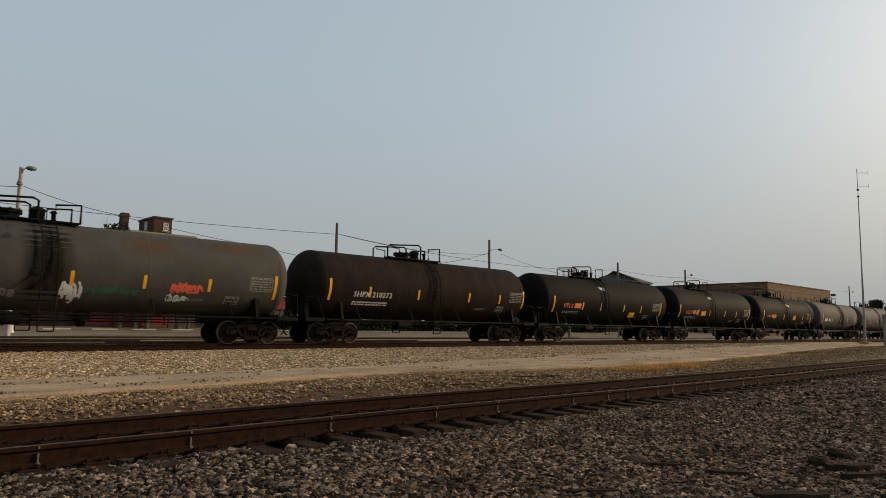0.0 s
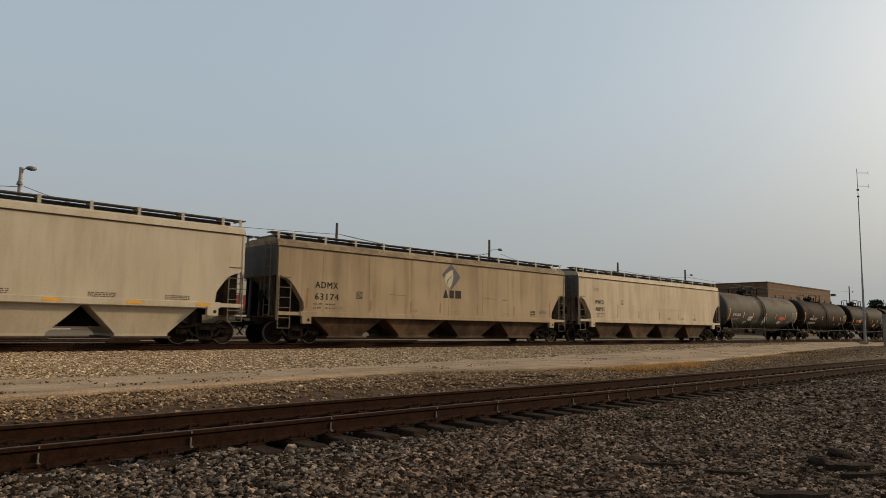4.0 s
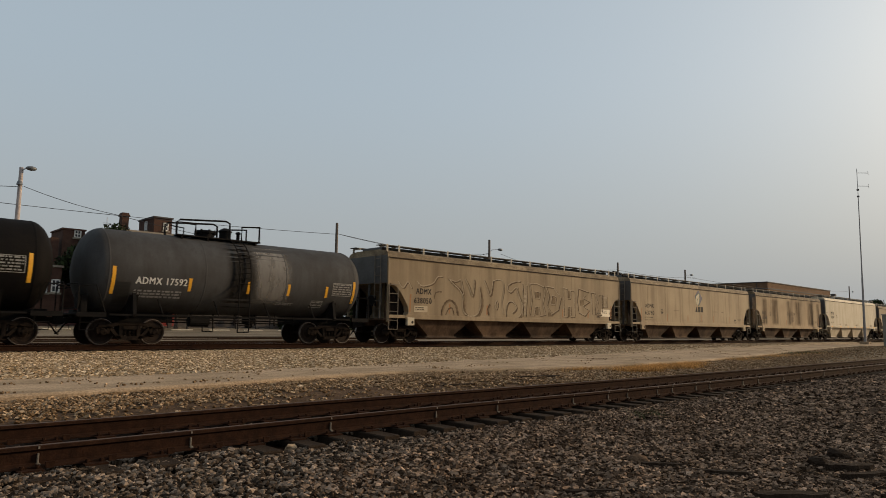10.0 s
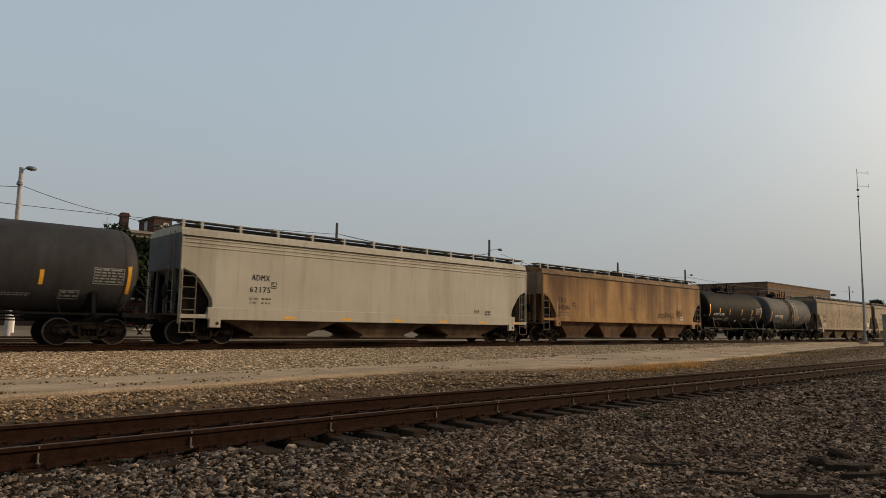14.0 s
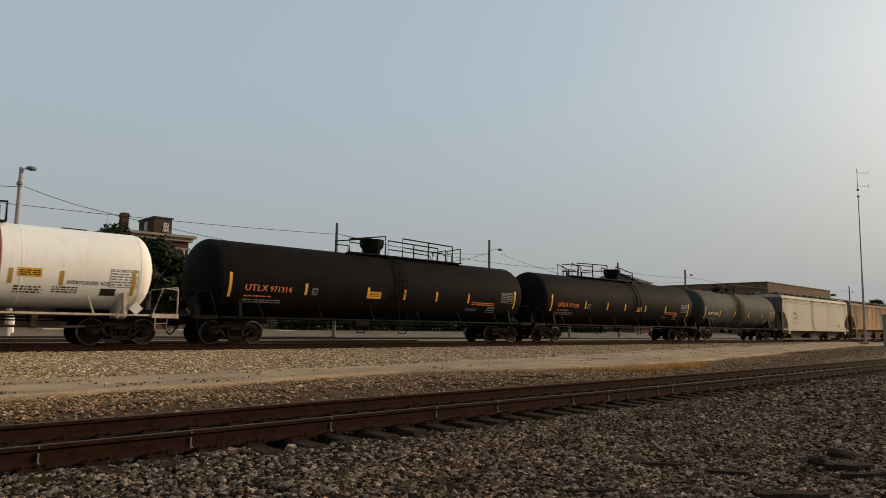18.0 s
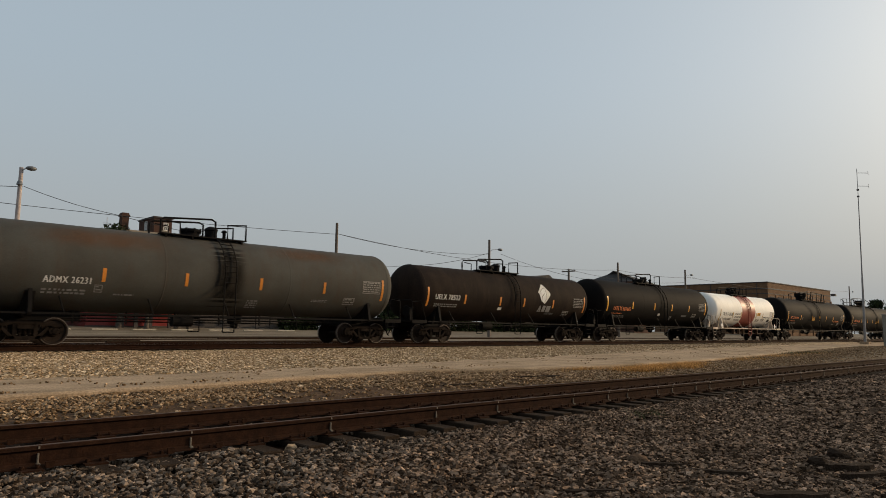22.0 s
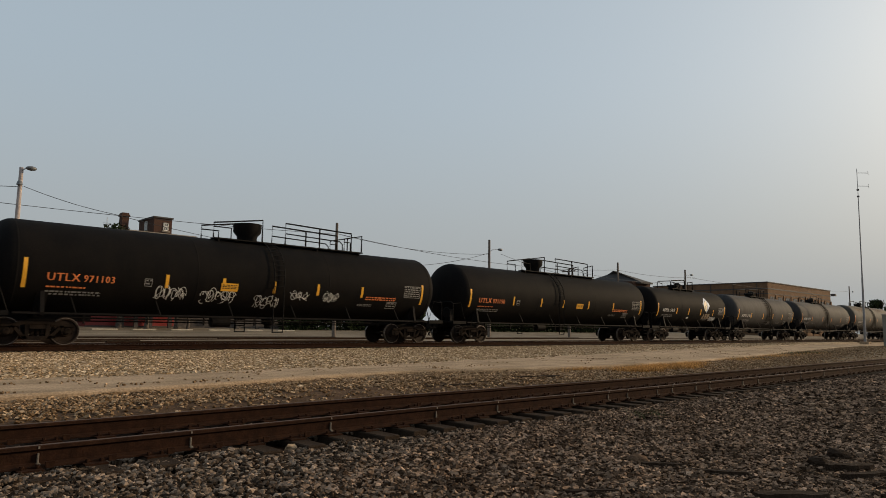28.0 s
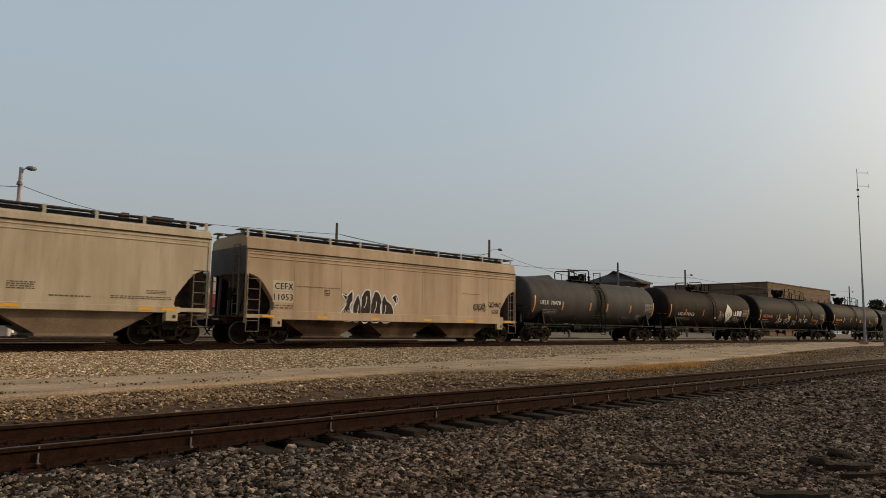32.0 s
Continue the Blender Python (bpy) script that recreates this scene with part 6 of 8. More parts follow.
# scribbles round the number
spray([(-9.3, 2.9), (-9.0, 2.6), (-8.7, 2.9), (-8.45, 2.6)], 0.06)
spray([(-8.1, 2.95), (-7.8, 2.75), (-7.4, 2.8), (-7.0, 2.95), (-6.75, 3.25), (-6.4, 3.3)], 0.06)
spray([(-7.0, 2.2), (-6.9, 2.5), (-6.5, 2.55)], 0.05, False)
part("graffiti", lite, SPRAY_CREAM, sd.car, "faded cream highlights of sprayed letters")["kind"] = "stuff"
part("graffiti", dark, SPRAY_TAN, sd.car, "faded brown outlines of sprayed letters")["kind"] = "stuff"
part("graffiti", fill, SPRAY_SHADE, sd.car, "brown fill of sprayed letters")["kind"] = "stuff"
sd.small_print(-0.10, 3.05, 0.22, 14, 0.06, SPRAY_CREAM, seed=4)
sd.small_print(8.1, 2.9, 0.35, 9, 0.05, SPRAY_CREAM, seed=5)
sd.patch("repaint_patch", [(7.75, 8.77, 1.62, 2.08)], SIGN_CREAM, "cream repainted patch")
sd.small_print(7.85, 2.0, 0.6, 3, 0.05, STENCIL_BLACK, seed=9, lift=0.012)
sd.panel(7.25, 1.85, 0.40, 0.32, name="stencil_box", frame_material=SPRAY_BLACK)

# two short tank cars
sd, h = add_tank(14, MID_GREY, "short grey tank car with a pale band beside its ladder", marks=(-5.05, -2.32, 0.07, 1.89, 3.76, 5.2), deck_at=-0.85, reflect_z=2.22)
car_mark(sd, "ADMX 17592", -4.3, -2.45, 2.12, 0.34, STENCIL_WHITE, STENCIL_GREY, rows=3, seed=14)
sd.patch("dark_patch", [(-4.95, -4.45, 1.35, 2.2)], DARK_PATCH, "black touched-up patch", lift=0.004)
stain(sd, 0.2, 2.1, 1.5, 4.1, DUST, "pale dusty band")
oily_band(sd, -0.25, 1.6)
sd, h = add_tank(15, BLACK, "short glossy black tank car with white lettering", marks=(-5.15, -3.37, -1.48, 0.94, 3.05, 5.09), deck_at=-0.3, reflect_z=2.45, ladder=False)
car_mark(sd, "ADMX 17030", -4.43, -2.42, 2.05, 0.28, STENCIL_WHITE, STENCIL_GREY, seed=15)
sd.small_print(-2.2, 1.95, 0.8, 4, 0.05, STENCIL_GREY, seed=3)
sd.patch("placard", [(0.0, 0.25, 1.65, 1.78)], STENCIL_WHITE, "small white label")

sd, h = add_hopper(16, OCHRE, "ochre covered hopper car streaked with rust and grime", bays=4, eave=4.04, sill=1.30, chute_paint=CHUTE_RUST, end_paint=CHUTE_TAN, marks=(-8.6, -2.83, 8.4))
sd.text("TILX", -8.45, 2.38, 0.32, STENCIL_BLACK, width=0.78)
sd.text("642586", -8.5, 1.94, 0.30, STENCIL_BLACK, width=1.15)
weights(sd, -8.6, 1.82, 1.2)
sd.panel(-7.05, 2.42, 0.32, 0.30, name="stencil_box", frame_material=STENCIL_BLACK)
sd.small_print(-0.7, 2.20, 1.3, 1, 0.06, STENCIL_BLACK, seed=21)
sd.scrawl(3.3, 1.60, 2.5, 0.42, SPRAY_BLACK, 23, 7, 0.03)
sd.scrawl(6.05, 1.65, 0.9, 0.60, SPRAY_BLACK, 24, 3, 0.03)
sd.panel(6.7, 1.82, 0.42, 0.30, name="stencil_box", frame_material=STENCIL_WHITE)
sd, h = add_hopper(17, LIGHT_GREY, "light grey covered hopper car with a deep side sill", bays=3, eave=4.06, sill=1.0, deep=0.40, chute_paint=CHUTE_BROWN, end_paint=SHADED_GREY, ridges=(3.68, 3.83, 3.97), tape=(-5.41, -2.49, 0.45, 3.38, 6.29, 9.0))
sd.text("ADMX", -7.14, 2.52, 0.26, STENCIL_BLACK, width=0.8)
sd.text("62175", -7.2, 2.04, 0.26, STENCIL_BLACK, width=0.9)
weights(sd, -7.2, 1.85, 0.95)
sd.panel(-6.25, 2.5, 0.25, 0.26, name="stencil_box", frame_material=STENCIL_BLACK)
sd.panel(6.55, 1.68, 0.42, 0.28, name="stencil_box", frame_material=STENCIL_BLACK)
sd.small_print(5.7, 1.72, 0.4, 3, 0.05, STENCIL_BLACK, seed=26)

# tank cars up to the white one
sd, h = add_tank(18, GREY, "dark grey tank car, black and oily around its manway", marks=(-7.0, -4.3, -1.44, 1.44, 4.5, 7.6), deck_at=-1.2, reflect_z=2.22)
sd.text("ADMX 26516", -6.5, 2.06, 0.33, STENCIL_WHITE, width=1.9)
sd.small_print(-6.3, 1.9, 1.5, 2, 0.06, STENCIL_GREY, seed=28)
sd.small_print(0.5, 1.68, 0.75, 5, 0.05, STENCIL_GREY, seed=4)
oily_band(sd, -0.5, 3.0)
oily_band(sd, -0.6, 1.6)


def long_black(i, number, label, deck, marks, yl, along=0.0):
    sd, h = add_tank(i, BLACK, label, marks=marks, long_deck=deck, deck_at=(-0.66 if deck < 0 else -1.75) + along, inset=0.35, reflect_z=2.30, radius=1.58, centre=2.64, ladder=True)
    sd.text("UTLX", -8.0, 2.08, 0.34, STENCIL_ORANGE, width=0.98)
    sd.text(number, -6.9, 2.08, 0.31, STENCIL_ORANGE, width=0.98)
    sd.small_print(-8.0, 1.95, 1.2, 1, 0.05, STENCIL_ORANGE, seed=i)
    sd.small_print(-8.0, 1.80, 1.7, 2, 0.05, STENCIL_GREY, seed=i)
    sd.panel(-4.9, 2.36, 0.28, 0.28, name="stencil_box", frame_material=STENCIL_GREY)
    sd.patch("notice", [(yl - 0.35, yl + 0.35, 2.05, 2.36)], YELLOW, "yellow-orange notice", lift=0.009)
    sd.small_print(yl - 0.3, 2.30, 0.6, 3, 0.035, STENCIL_BLACK, seed=2, lift=0.013)
    sd.small_print(5.0, 2.12, 1.8, 2, 0.055, STENCIL_ORANGE, seed=i + 1)
    g = Geo()
    sd.polygon(g, [(8.02, 1.52), (8.17, 1.70), (8.32, 1.52), (8.17, 1.34)], 0.012)
    part("placard", g, STENCIL_WHITE, sd.car, "white diamond placard")
    return sd, h


LONG = (-8.65, -5.15, -2.65, -0.5, 2.15, 5.0, 8.45)
long_black(19, "971208", "long black tank car with orange lettering and top deck", -1, LONG, 1.3, 1.0)
long_black(20, "971314", "long black tank car with orange lettering and dome bucket", 1, (-8.65, -5.2, -1.9, 0.3, 2.4, 4.7, 8.4), -1.5, 1.15)

# the white tank car with its red band
sd, h = add_tank(21, WHITE_TANK, "white acid tank car with an oxide-red middle band", marks=(), band=(-1.34, 1.48, RED_BAND), rail_paint=DINGY_WHITE, top_paint=BLACK_IRON, inset=0.45, radius=1.42, centre=2.62, deck_at=-0.1, panels=False, end_paint=DINGY_WHITE, name="tank_car", ladder=False)
OLD_YELLOW = surface("brownish_yellow_tape", (0.42, 0.25, 0.03), (0.33, 0.19, 0.03), 5, 0.5, 0.5, 0, 0.0, 20)
for k, x in enumerate((-5.55, -3.1, -1.47, 1.77, 3.24, 5.55)):
    tall = k in (0, 5)
    sd.patch("reflector", [(x - 0.06, x + 0.06, 2.22 - (0.5 if tall else 0.24), 2.22 + (0.42 if tall else 0.24))], OLD_YELLOW, "dull yellow reflective strip", lift=0.009)
car_mark(sd, "TILX 112038", -5.1, -3.2, 2.08, 0.34, STENCIL_BLACK, seed=31, fine_h=0.05)
for z in (2.34, 2.10, 1.86):
    sd.small_print(-2.7, z, 1.2, 2, 0.045, CHUTE_BROWN, seed=int(z * 9))
sd.patch("notice", [(1.95, 2.65, 2.22, 2.50)], YELLOW, "yellow notice", lift=0.009)
sd.small_print(2.0, 2.44, 0.6, 3, 0.04, STENCIL_BLACK, seed=2, lift=0.013)
sd.small_print(1.9, 1.92, 0.8, 3, 0.05, CHUTE_BROWN, seed=6)
sd.text("HYDROCHLORIC ACID", 3.42, 2.02, 0.17, STENCIL_BLACK, name="cargo_name", width=1.35)
sd.small_print(3.0, 1.95, 0.8, 3, 0.045, CHUTE_BROWN, seed=8)
sd.panel(4.75, 2.62, 0.95, 0.62, seed=3, frame_material=STENCIL_GREY)
sd.patch("hazard_label", [(4.5, 5.0, 1.70, 1.94)], STENCIL_BLACK, "black hazard label", lift=0.009)
g = Geo()
for x in (-0.2, 0.35):
    g.tube([(x, -1.48 * math.sin(a), 2.62 + 1.48 * math.cos(a)) for a in np.linspace(0.3, 1.6, 10)] + [(x, -1.46, 1.0), (x, -1.44, 0.45)], 0.03, 5)
for k in range(9):
    a = 0.4 + k * 0.15
    g.tube([(-0.2, -1.48 * math.sin(a), 2.62 + 1.48 * math.cos(a)), (0.35, -1.48 * math.sin(a), 2.62 + 1.48 * math.cos(a))], 0.022, 5)
for z in (1.9, 1.55, 1.2, 0.8, 0.48):
    g.tube([(-0.2, -1.46, z), (0.35, -1.46, z)], 0.022, 5)
part("ladder", g, RED_BAND, sd.car, "red ladder")
g = Geo()
for x, y in ((-0.55, -0.25), (-0.15, -0.3), (-0.35, 0.2)):
    g.lathe_z([(4.0, 0.16), (4.2, 0.16), (4.22, 0.24), (4.3, 0.24), (4.34, 0.13), (4.55, 0.13), (4.57, 0.2), (4.66, 0.2), (4.72, 0.05)], x, y, 12)
part("valve_stack", g, BLACK_IRON, sd.car, "black valves on the red band", smooth=40)
for e in (-1, 1):
    g = Geo()
    x = e * (h - 1.75)
    g.prism_y([(x - 0.24, 1.28), (x, 1.52), (x + 0.24, 1.28), (x, 1.04)], -1.50, -1.485)
    part("placard", g, STENCIL_WHITE, sd.car, "white diamond placard")
g = Geo().box(-h + 2.6, h - 2.6, -1.1, 1.1, 0.98, 1.10, 0.02)
for x in (-2.4, -1.3, -0.4, 1.5, 2.6):
    g.box(x - 0.09, x + 0.09, -1.1, -0.9, 0.55, 1.0)
g.tube([(-h + 3, -0.9, 0.62), (h - 3, -0.9, 0.62)], 0.05, 6)
part("underframe", g, CHUTE_BROWN, sd.car, "reddish brown underframe")

sd, h = add_tank(22, BLACK, "black tank car with orange lettering and a glossy flank", marks=(-7.1, -3.98, -1.01, 1.51, 4.18, 6.94), deck_at=-0.3, reflect_z=2.47)
sd.text("UTLX", -6.33, 2.04, 0.36, STENCIL_ORANGE, width=1.0)
sd.text("661603", -5.2, 2.04, 0.33, STENCIL_ORANGE, width=0.98)
sd.small_print(-6.4, 1.92, 1.2, 1, 0.05, STENCIL_ORANGE, seed=35)
sd.small_print(-6.4, 1.76, 1.7, 2, 0.05, STENCIL_GREY, seed=36)
sd.patch("placard", [(-0.35, -0.05, 1.85, 2.0)], STENCIL_WHITE, "small white label")
sd.small_print(1.5, 1.85, 0.3, 4, 0.045, STENCIL_GREY, seed=37)

sd, h = add_tank(23, BROWN_BLACK, "brownish black tank car with a white leaf emblem", marks=(-6.7, -4.04, -1.25, 0.8, 3.51, 6.7), deck_at=-0.6, reflect_z=2.26, radius=1.42, centre=2.56, tape=ORANGE_TAPE)
car_mark(sd, "UELX 78522", -6.21, -4.45, 2.14, 0.36, STENCIL_WHITE, STENCIL_GREY, seed=39)
leaf_emblem(sd, 2.65, 2.82, 0.98, STENCIL_WHITE, SPRAY_WHITE, PANEL_GREY, STENCIL_GREY, (2.12, 1.78, 1.18, 0.36))
sd.patch("placard", [(-1.35, -1.05, 1.78, 1.92)], STENCIL_WHITE, "small white label")

for i, number, x0, x1, marks, lab in ((24, "ADMX 26231", -6.55, -5.1, (-8.1, -4.7, -1.8, 1.26, 4.3, 7.5), "dark grey tank car with rust along its top"),
                                      (25, "ADMX 25242", -7.25, -5.36, (-7.7, -4.84, -1.59, 1.3, 4.49, 7.64), "dark grey tank car, black below its manway"),
                                      (26, "ADMX 21003", -5.5, -3.6, (-6.2, -3.5, -0.84, 1.4, 3.74, 6.5), "dark grey tank car with oily ladder and deck")):
    sd, h = add_tank(i, OLD_GREY if i == 24 else GREY, lab, marks=marks, deck_at={24: -0.8, 25: -0.9, 26: -0.1}[i], reflect_z=2.40 if i == 24 else 2.22, radius=1.53 if i == 24 else 1.45, centre=2.66 if i == 24 else 2.60, tape=None if i == 26 else ORANGE_TAPE)
    car_mark(sd, number, x0, x1, 2.03, 0.29 if i == 24 else 0.33, STENCIL_WHITE, STENCIL_GREY, seed=i)
    sd.small_print(0.8, 1.75, 0.5, 4, 0.05, STENCIL_GREY, seed=i + 1)
    sd.small_print(-4.3, 1.78, 0.7, 1, 0.05, STENCIL_GREY, seed=i + 2)
    oily_band(sd, {24: -0.1, 25: -0.2, 26: 0.6}[i], 1.7 if i == 24 else 2.3)
    if i == 24:
        sd.panel(-4.95, 2.06, 0.26, 0.26, name="stencil_box", frame_material=STENCIL_GREY)
        stain(sd, -7.5, -1.5, 3.2, 4.17, RUST_STAIN, "orange rust along the top")
        stain(sd, 1.2, 6.0, 3.4, 4.17, RUST_STAIN, "orange rust along the top")

sd, h = add_tank(27, BLACK, "short black tank car with a pale leaf emblem", marks=(-5.5, -2.7, -0.8, 1.2, 3.35, 5.45), deck_at=-0.2, reflect_z=2.26, radius=1.45, centre=2.60, ladder=False)
car_mark(sd, "ADMX 15013", -4.85, -3.1, 2.13, 0.33, STENCIL_WHITE, STENCIL_GREY, seed=41)
leaf_emblem(sd, 2.15, 2.84, 1.0, PALE_BLUE, SIGN_CREAM, LEAF_GREEN, CHUTE_TAN, (1.6, 1.76, 1.2, 0.40))
sd.scrawl(2.9, 1.56, 1.1, 0.36, SPRAY_WHITE, 43, 6, 0.022)
sd.patch("placard", [(-0.9, -0.6, 1.72, 1.86)], STENCIL_WHITE, "small white label")
sd, h = long_black(28, "971190", "long black tank car with orange lettering, dull with dust", 1, LONG, 1.2, 0.2)
sd, h = long_black(29, "971103", "long black tank car with white sprayed tags along it", 1, (-8.65, -4.1, -1.9, 0.29, 2.4, 4.75, 8.39), -1.66, 1.5)
for x0, x1, z0, z1, n, seed in ((-4.45, -3.35, 1.55, 2.10, 4, 51), (-2.75, -1.35, 1.55, 2.05, 5, 52), (-0.5, 0.7, 1.42, 1.95, 4, 53), (1.05, 2.0, 1.78, 2.14, 3, 54), (2.7, 3.5, 1.78, 2.18, 3, 55)):
    sd.scrawl(x0, z0, x1 - x0, z1 - z0, STENCIL_WHITE, seed, n, 0.02)

sd, h = add_tank(30, BROWN_BLACK, "brown-black tank car with a big white diamond emblem", marks=(-6.95, -4.62, -1.63, 1.39, 3.94, 6.9), deck_at=-0.6, reflect_z=2.22, radius=1.45, centre=2.60, tape=ORANGE_TAPE)
sd.text("UELX", -5.75, 1.92, 0.32, STENCIL_WHITE, width=1.05)
sd.text("78562", -4.45, 1.92, 0.32, STENCIL_WHITE, width=1.25)
sd.small_print(-5.8, 1.80, 2.2, 2, 0.05, STENCIL_GREY, seed=57)
g = Geo()
sd.polygon(g, [(2.25, 2.22), (2.45, 2.62), (2.85, 3.06), (3.45, 2.62), (3.68, 2.25), (3.55, 1.98), (3.10, 1.50), (2.6, 1.85)])
part("emblem", g, STENCIL_WHITE, sd.car, "white diamond emblem")
g = Geo()
for cx, cz in ((2.8, 2.15), (3.0, 2.3), (3.2, 2.15), (3.0, 2.0)):
    sd.polygon(g, [(cx + 0.09 * math.cos(a), cz + 0.09 * math.sin(a)) for a in np.linspace(0, 5.5, 8)], 0.011)
sd.stroke(g, [(2.55, 1.95), (3.08, 1.62), (3.5, 2.0)], 0.06, 0.011)
part("emblem_line", g, STENCIL_GREY, sd.car)
g = Geo()
sd.polygon(g, [(4.09, 2.1), (4.28, 2.54), (4.36, 2.54), (4.52, 2.1)])
sd.sheet(g, 4.60, 4.98, 2.1, 2.54)
sd.sheet(g, 5.06, 5.50, 2.1, 2.54)
part("emblem_bar", g, STENCIL_WHITE, sd.car, "three white blocks")
sd.scrawl(1.2, 1.6, 1.0, 0.7, STENCIL_GREY, 58, 3, 0.04)
sd.scrawl(4.05, 1.6, 0.8, 0.4, STENCIL_GREY, 59, 2, 0.04)
sd.patch("placard", [(0.55, 0.85, 1.8, 1.95)], STENCIL_WHITE, "small white label")
sd, h = add_tank(31, GREY, "dark grey tank car with black-edged orange strips", marks=(-6.75, -4.01, -1.06, 0.88, 3.75, 6.8), deck_at=-0.5, reflect_z=2.2, radius=1.40, centre=2.53, tape=ORANGE_TAPE)
for x in (-4.01, -1.06, 0.88, 3.75):
    sd.patch("reflector_patch", [(x - 0.14, x + 0.14, 1.86, 2.52)], DARK_PATCH, lift=0.004)
oily_band(sd, 0.2, 1.9)
sd.text("UELX", -6.25, 2.18, 0.33, STENCIL_WHITE, width=0.78)
sd.text("78470", -5.25, 2.18, 0.33, STENCIL_WHITE, width=0.95)
sd.small_print(-5.9, 1.95, 1.4, 3, 0.055, STENCIL_GREY, seed=61)

# the last two hoppers
sd, h = add_hopper(32, PEACH, "peach-tan covered hopper car with a black sprayed tag", bays=3, crown=0.2, eave=3.80, sill=1.06, deep=0.30, chute_paint=CHUTE_BROWN, end_paint=SHADED_GREY, ribs=6, ridges=(3.48, 3.62, 3.73), tape=(-7.2, -4.61, -1.74, 1.51, 4.48, 7.5), overhang=1.9)
sd.patch("number_patch", [(-7.0, -6.03, 2.16, 2.60), (-7.0, -6.03, 1.70, 2.13)], PALE_CREAM, "pale painted number patch")
sd.text("CEFX", -6.92, 2.22, 0.30, STENCIL_BLACK, width=0.85, lift=0.012)
sd.text("11053", -6.95, 1.77, 0.30, STENCIL_BLACK, width=0.87, lift=0.012)
sd.small_print(-7.0, 1.60, 0.95, 2, 0.07, STENCIL_BLACK, seed=63)
sd.small_print(-5.9, 2.42, 2.2, 1, 0.05, STENCIL_BLACK, seed=64)
sd.panel(-4.5, 2.32, 0.26, 0.26, name="stencil_box", frame_material=STENCIL_BLACK)
BLOBS = [[(-3.60, 2.2), (-3.3, 2.12), (-3.02, 2.36), (-3.0, 1.9), (-3.15, 1.62), (-2.95, 1.05), (-3.5, 1.0), (-3.62, 1.35), (-3.35, 1.75)], [(-2.98, 1.7), (-2.7, 2.2), (-2.55, 1.7), (-2.6, 1.05), (-2.95, 1.02)],
         [(-2.52, 2.1), (-2.3, 2.4), (-2.05, 2.4), (-1.98, 1.9), (-2.05, 1.05), (-2.5, 1.02)], [(-1.95, 1.9), (-1.75, 2.38), (-1.5, 2.3), (-1.35, 1.9), (-1.4, 1.05), (-1.98, 1.02)], [(-1.4, 1.75), (-1.2, 2.25), (-1.05, 2.0), (-0.75, 1.8), (-0.62, 1.4), (-0.8, 1.0), (-1.35, 1.02)],
         [(-0.75, 2.15), (-0.5, 2.28), (-0.35, 2.1), (-0.42, 1.85), (-0.6, 1.95)]]
for s in BLOBS:
    g = Geo()
    sd.polygon(g, s, 0.007)
    part("graffiti", g, SPRAY_BLACK, sd.car, "black sprayed letter with white edge")
g = Geo()
for s in BLOBS:
    sd.stroke(g, rounded(s + [s[0]], 3), 0.05, 0.011)
    sd.stroke(g, rounded([(s[0][0] + 0.16, s[0][1] - 0.5), (s[0][0] + 0.28, s[0][1] - 0.25), (s[0][0] + 0.3, s[0][1] + 0.02)], 3), 0.035, 0.011)
part("graffiti", g, SPRAY_WHITE, sd.car, "white outlines of sprayed letters")["kind"] = "stuff"
sd.scrawl(-3.5, 1.1, 0.55, 0.4, SPRAY_WHITE, 66, 3, 0.03)
sd.scrawl(4.8, 1.62, 0.95, 0.45, SPRAY_BLACK, 67, 3, 0.04)
sd.scrawl(6.0, 1.85, 1.0, 0.28, SPRAY_BLACK, 68, 5, 0.03)
sd.panel(6.25, 1.75, 0.5, 0.2, name="stencil_box", frame_material=STENCIL_BLACK)
sd.small_print(4.0, 2.55, 1.3, 1, 0.04, STENCIL_BLACK, seed=68)
sd, h = add_hopper(33, CREAM, "cream covered hopper car with fine lettering along its sill", bays=3, eave=4.0, sill=1.22, chute_paint=CHUTE_TAN, end_paint=SHADED_GREY, ridges=(3.72, 3.88), tape=(-8.0, -4.0, 0.5, 3.2, 7.4, 8.2))
sd.small_print(6.2, 1.72, 2.1, 2, 0.05, STENCIL_BLACK, seed=69)
sd.small_print(4.3, 1.66, 1.3, 1, 0.06, STENCIL_BLACK, seed=70)
sd.small_print(7.4, 1.95, 0.7, 3, 0.04, STENCIL_BLACK, seed=71)
sd.small_print(3.1, 2.05, 0.8, 4, 0.05, STENCIL_BLACK, seed=72)
# ---- the far side: poles, wires, buildings, trees ----
LAMP_GREY = surface("dull_lamp_grey", (0.16, 0.165, 0.17), (0.10, 0.10, 0.105), 4, 0.7, 0.5, 0.2, 0.1, 30)


def at_y(px, py, y):
    """The place on a plane y metres off in a given direction of the picture's 1568 x 882 raster."""
    m = look(EYE, AIM, 0.7256).to_3x3()
    f = 784 / math.tan(radians(66.6) / 2)
    d = m @ Vector(((px - 784) / f, (441 - py) / f, -1))
    return EYE + d * (y / d.y)


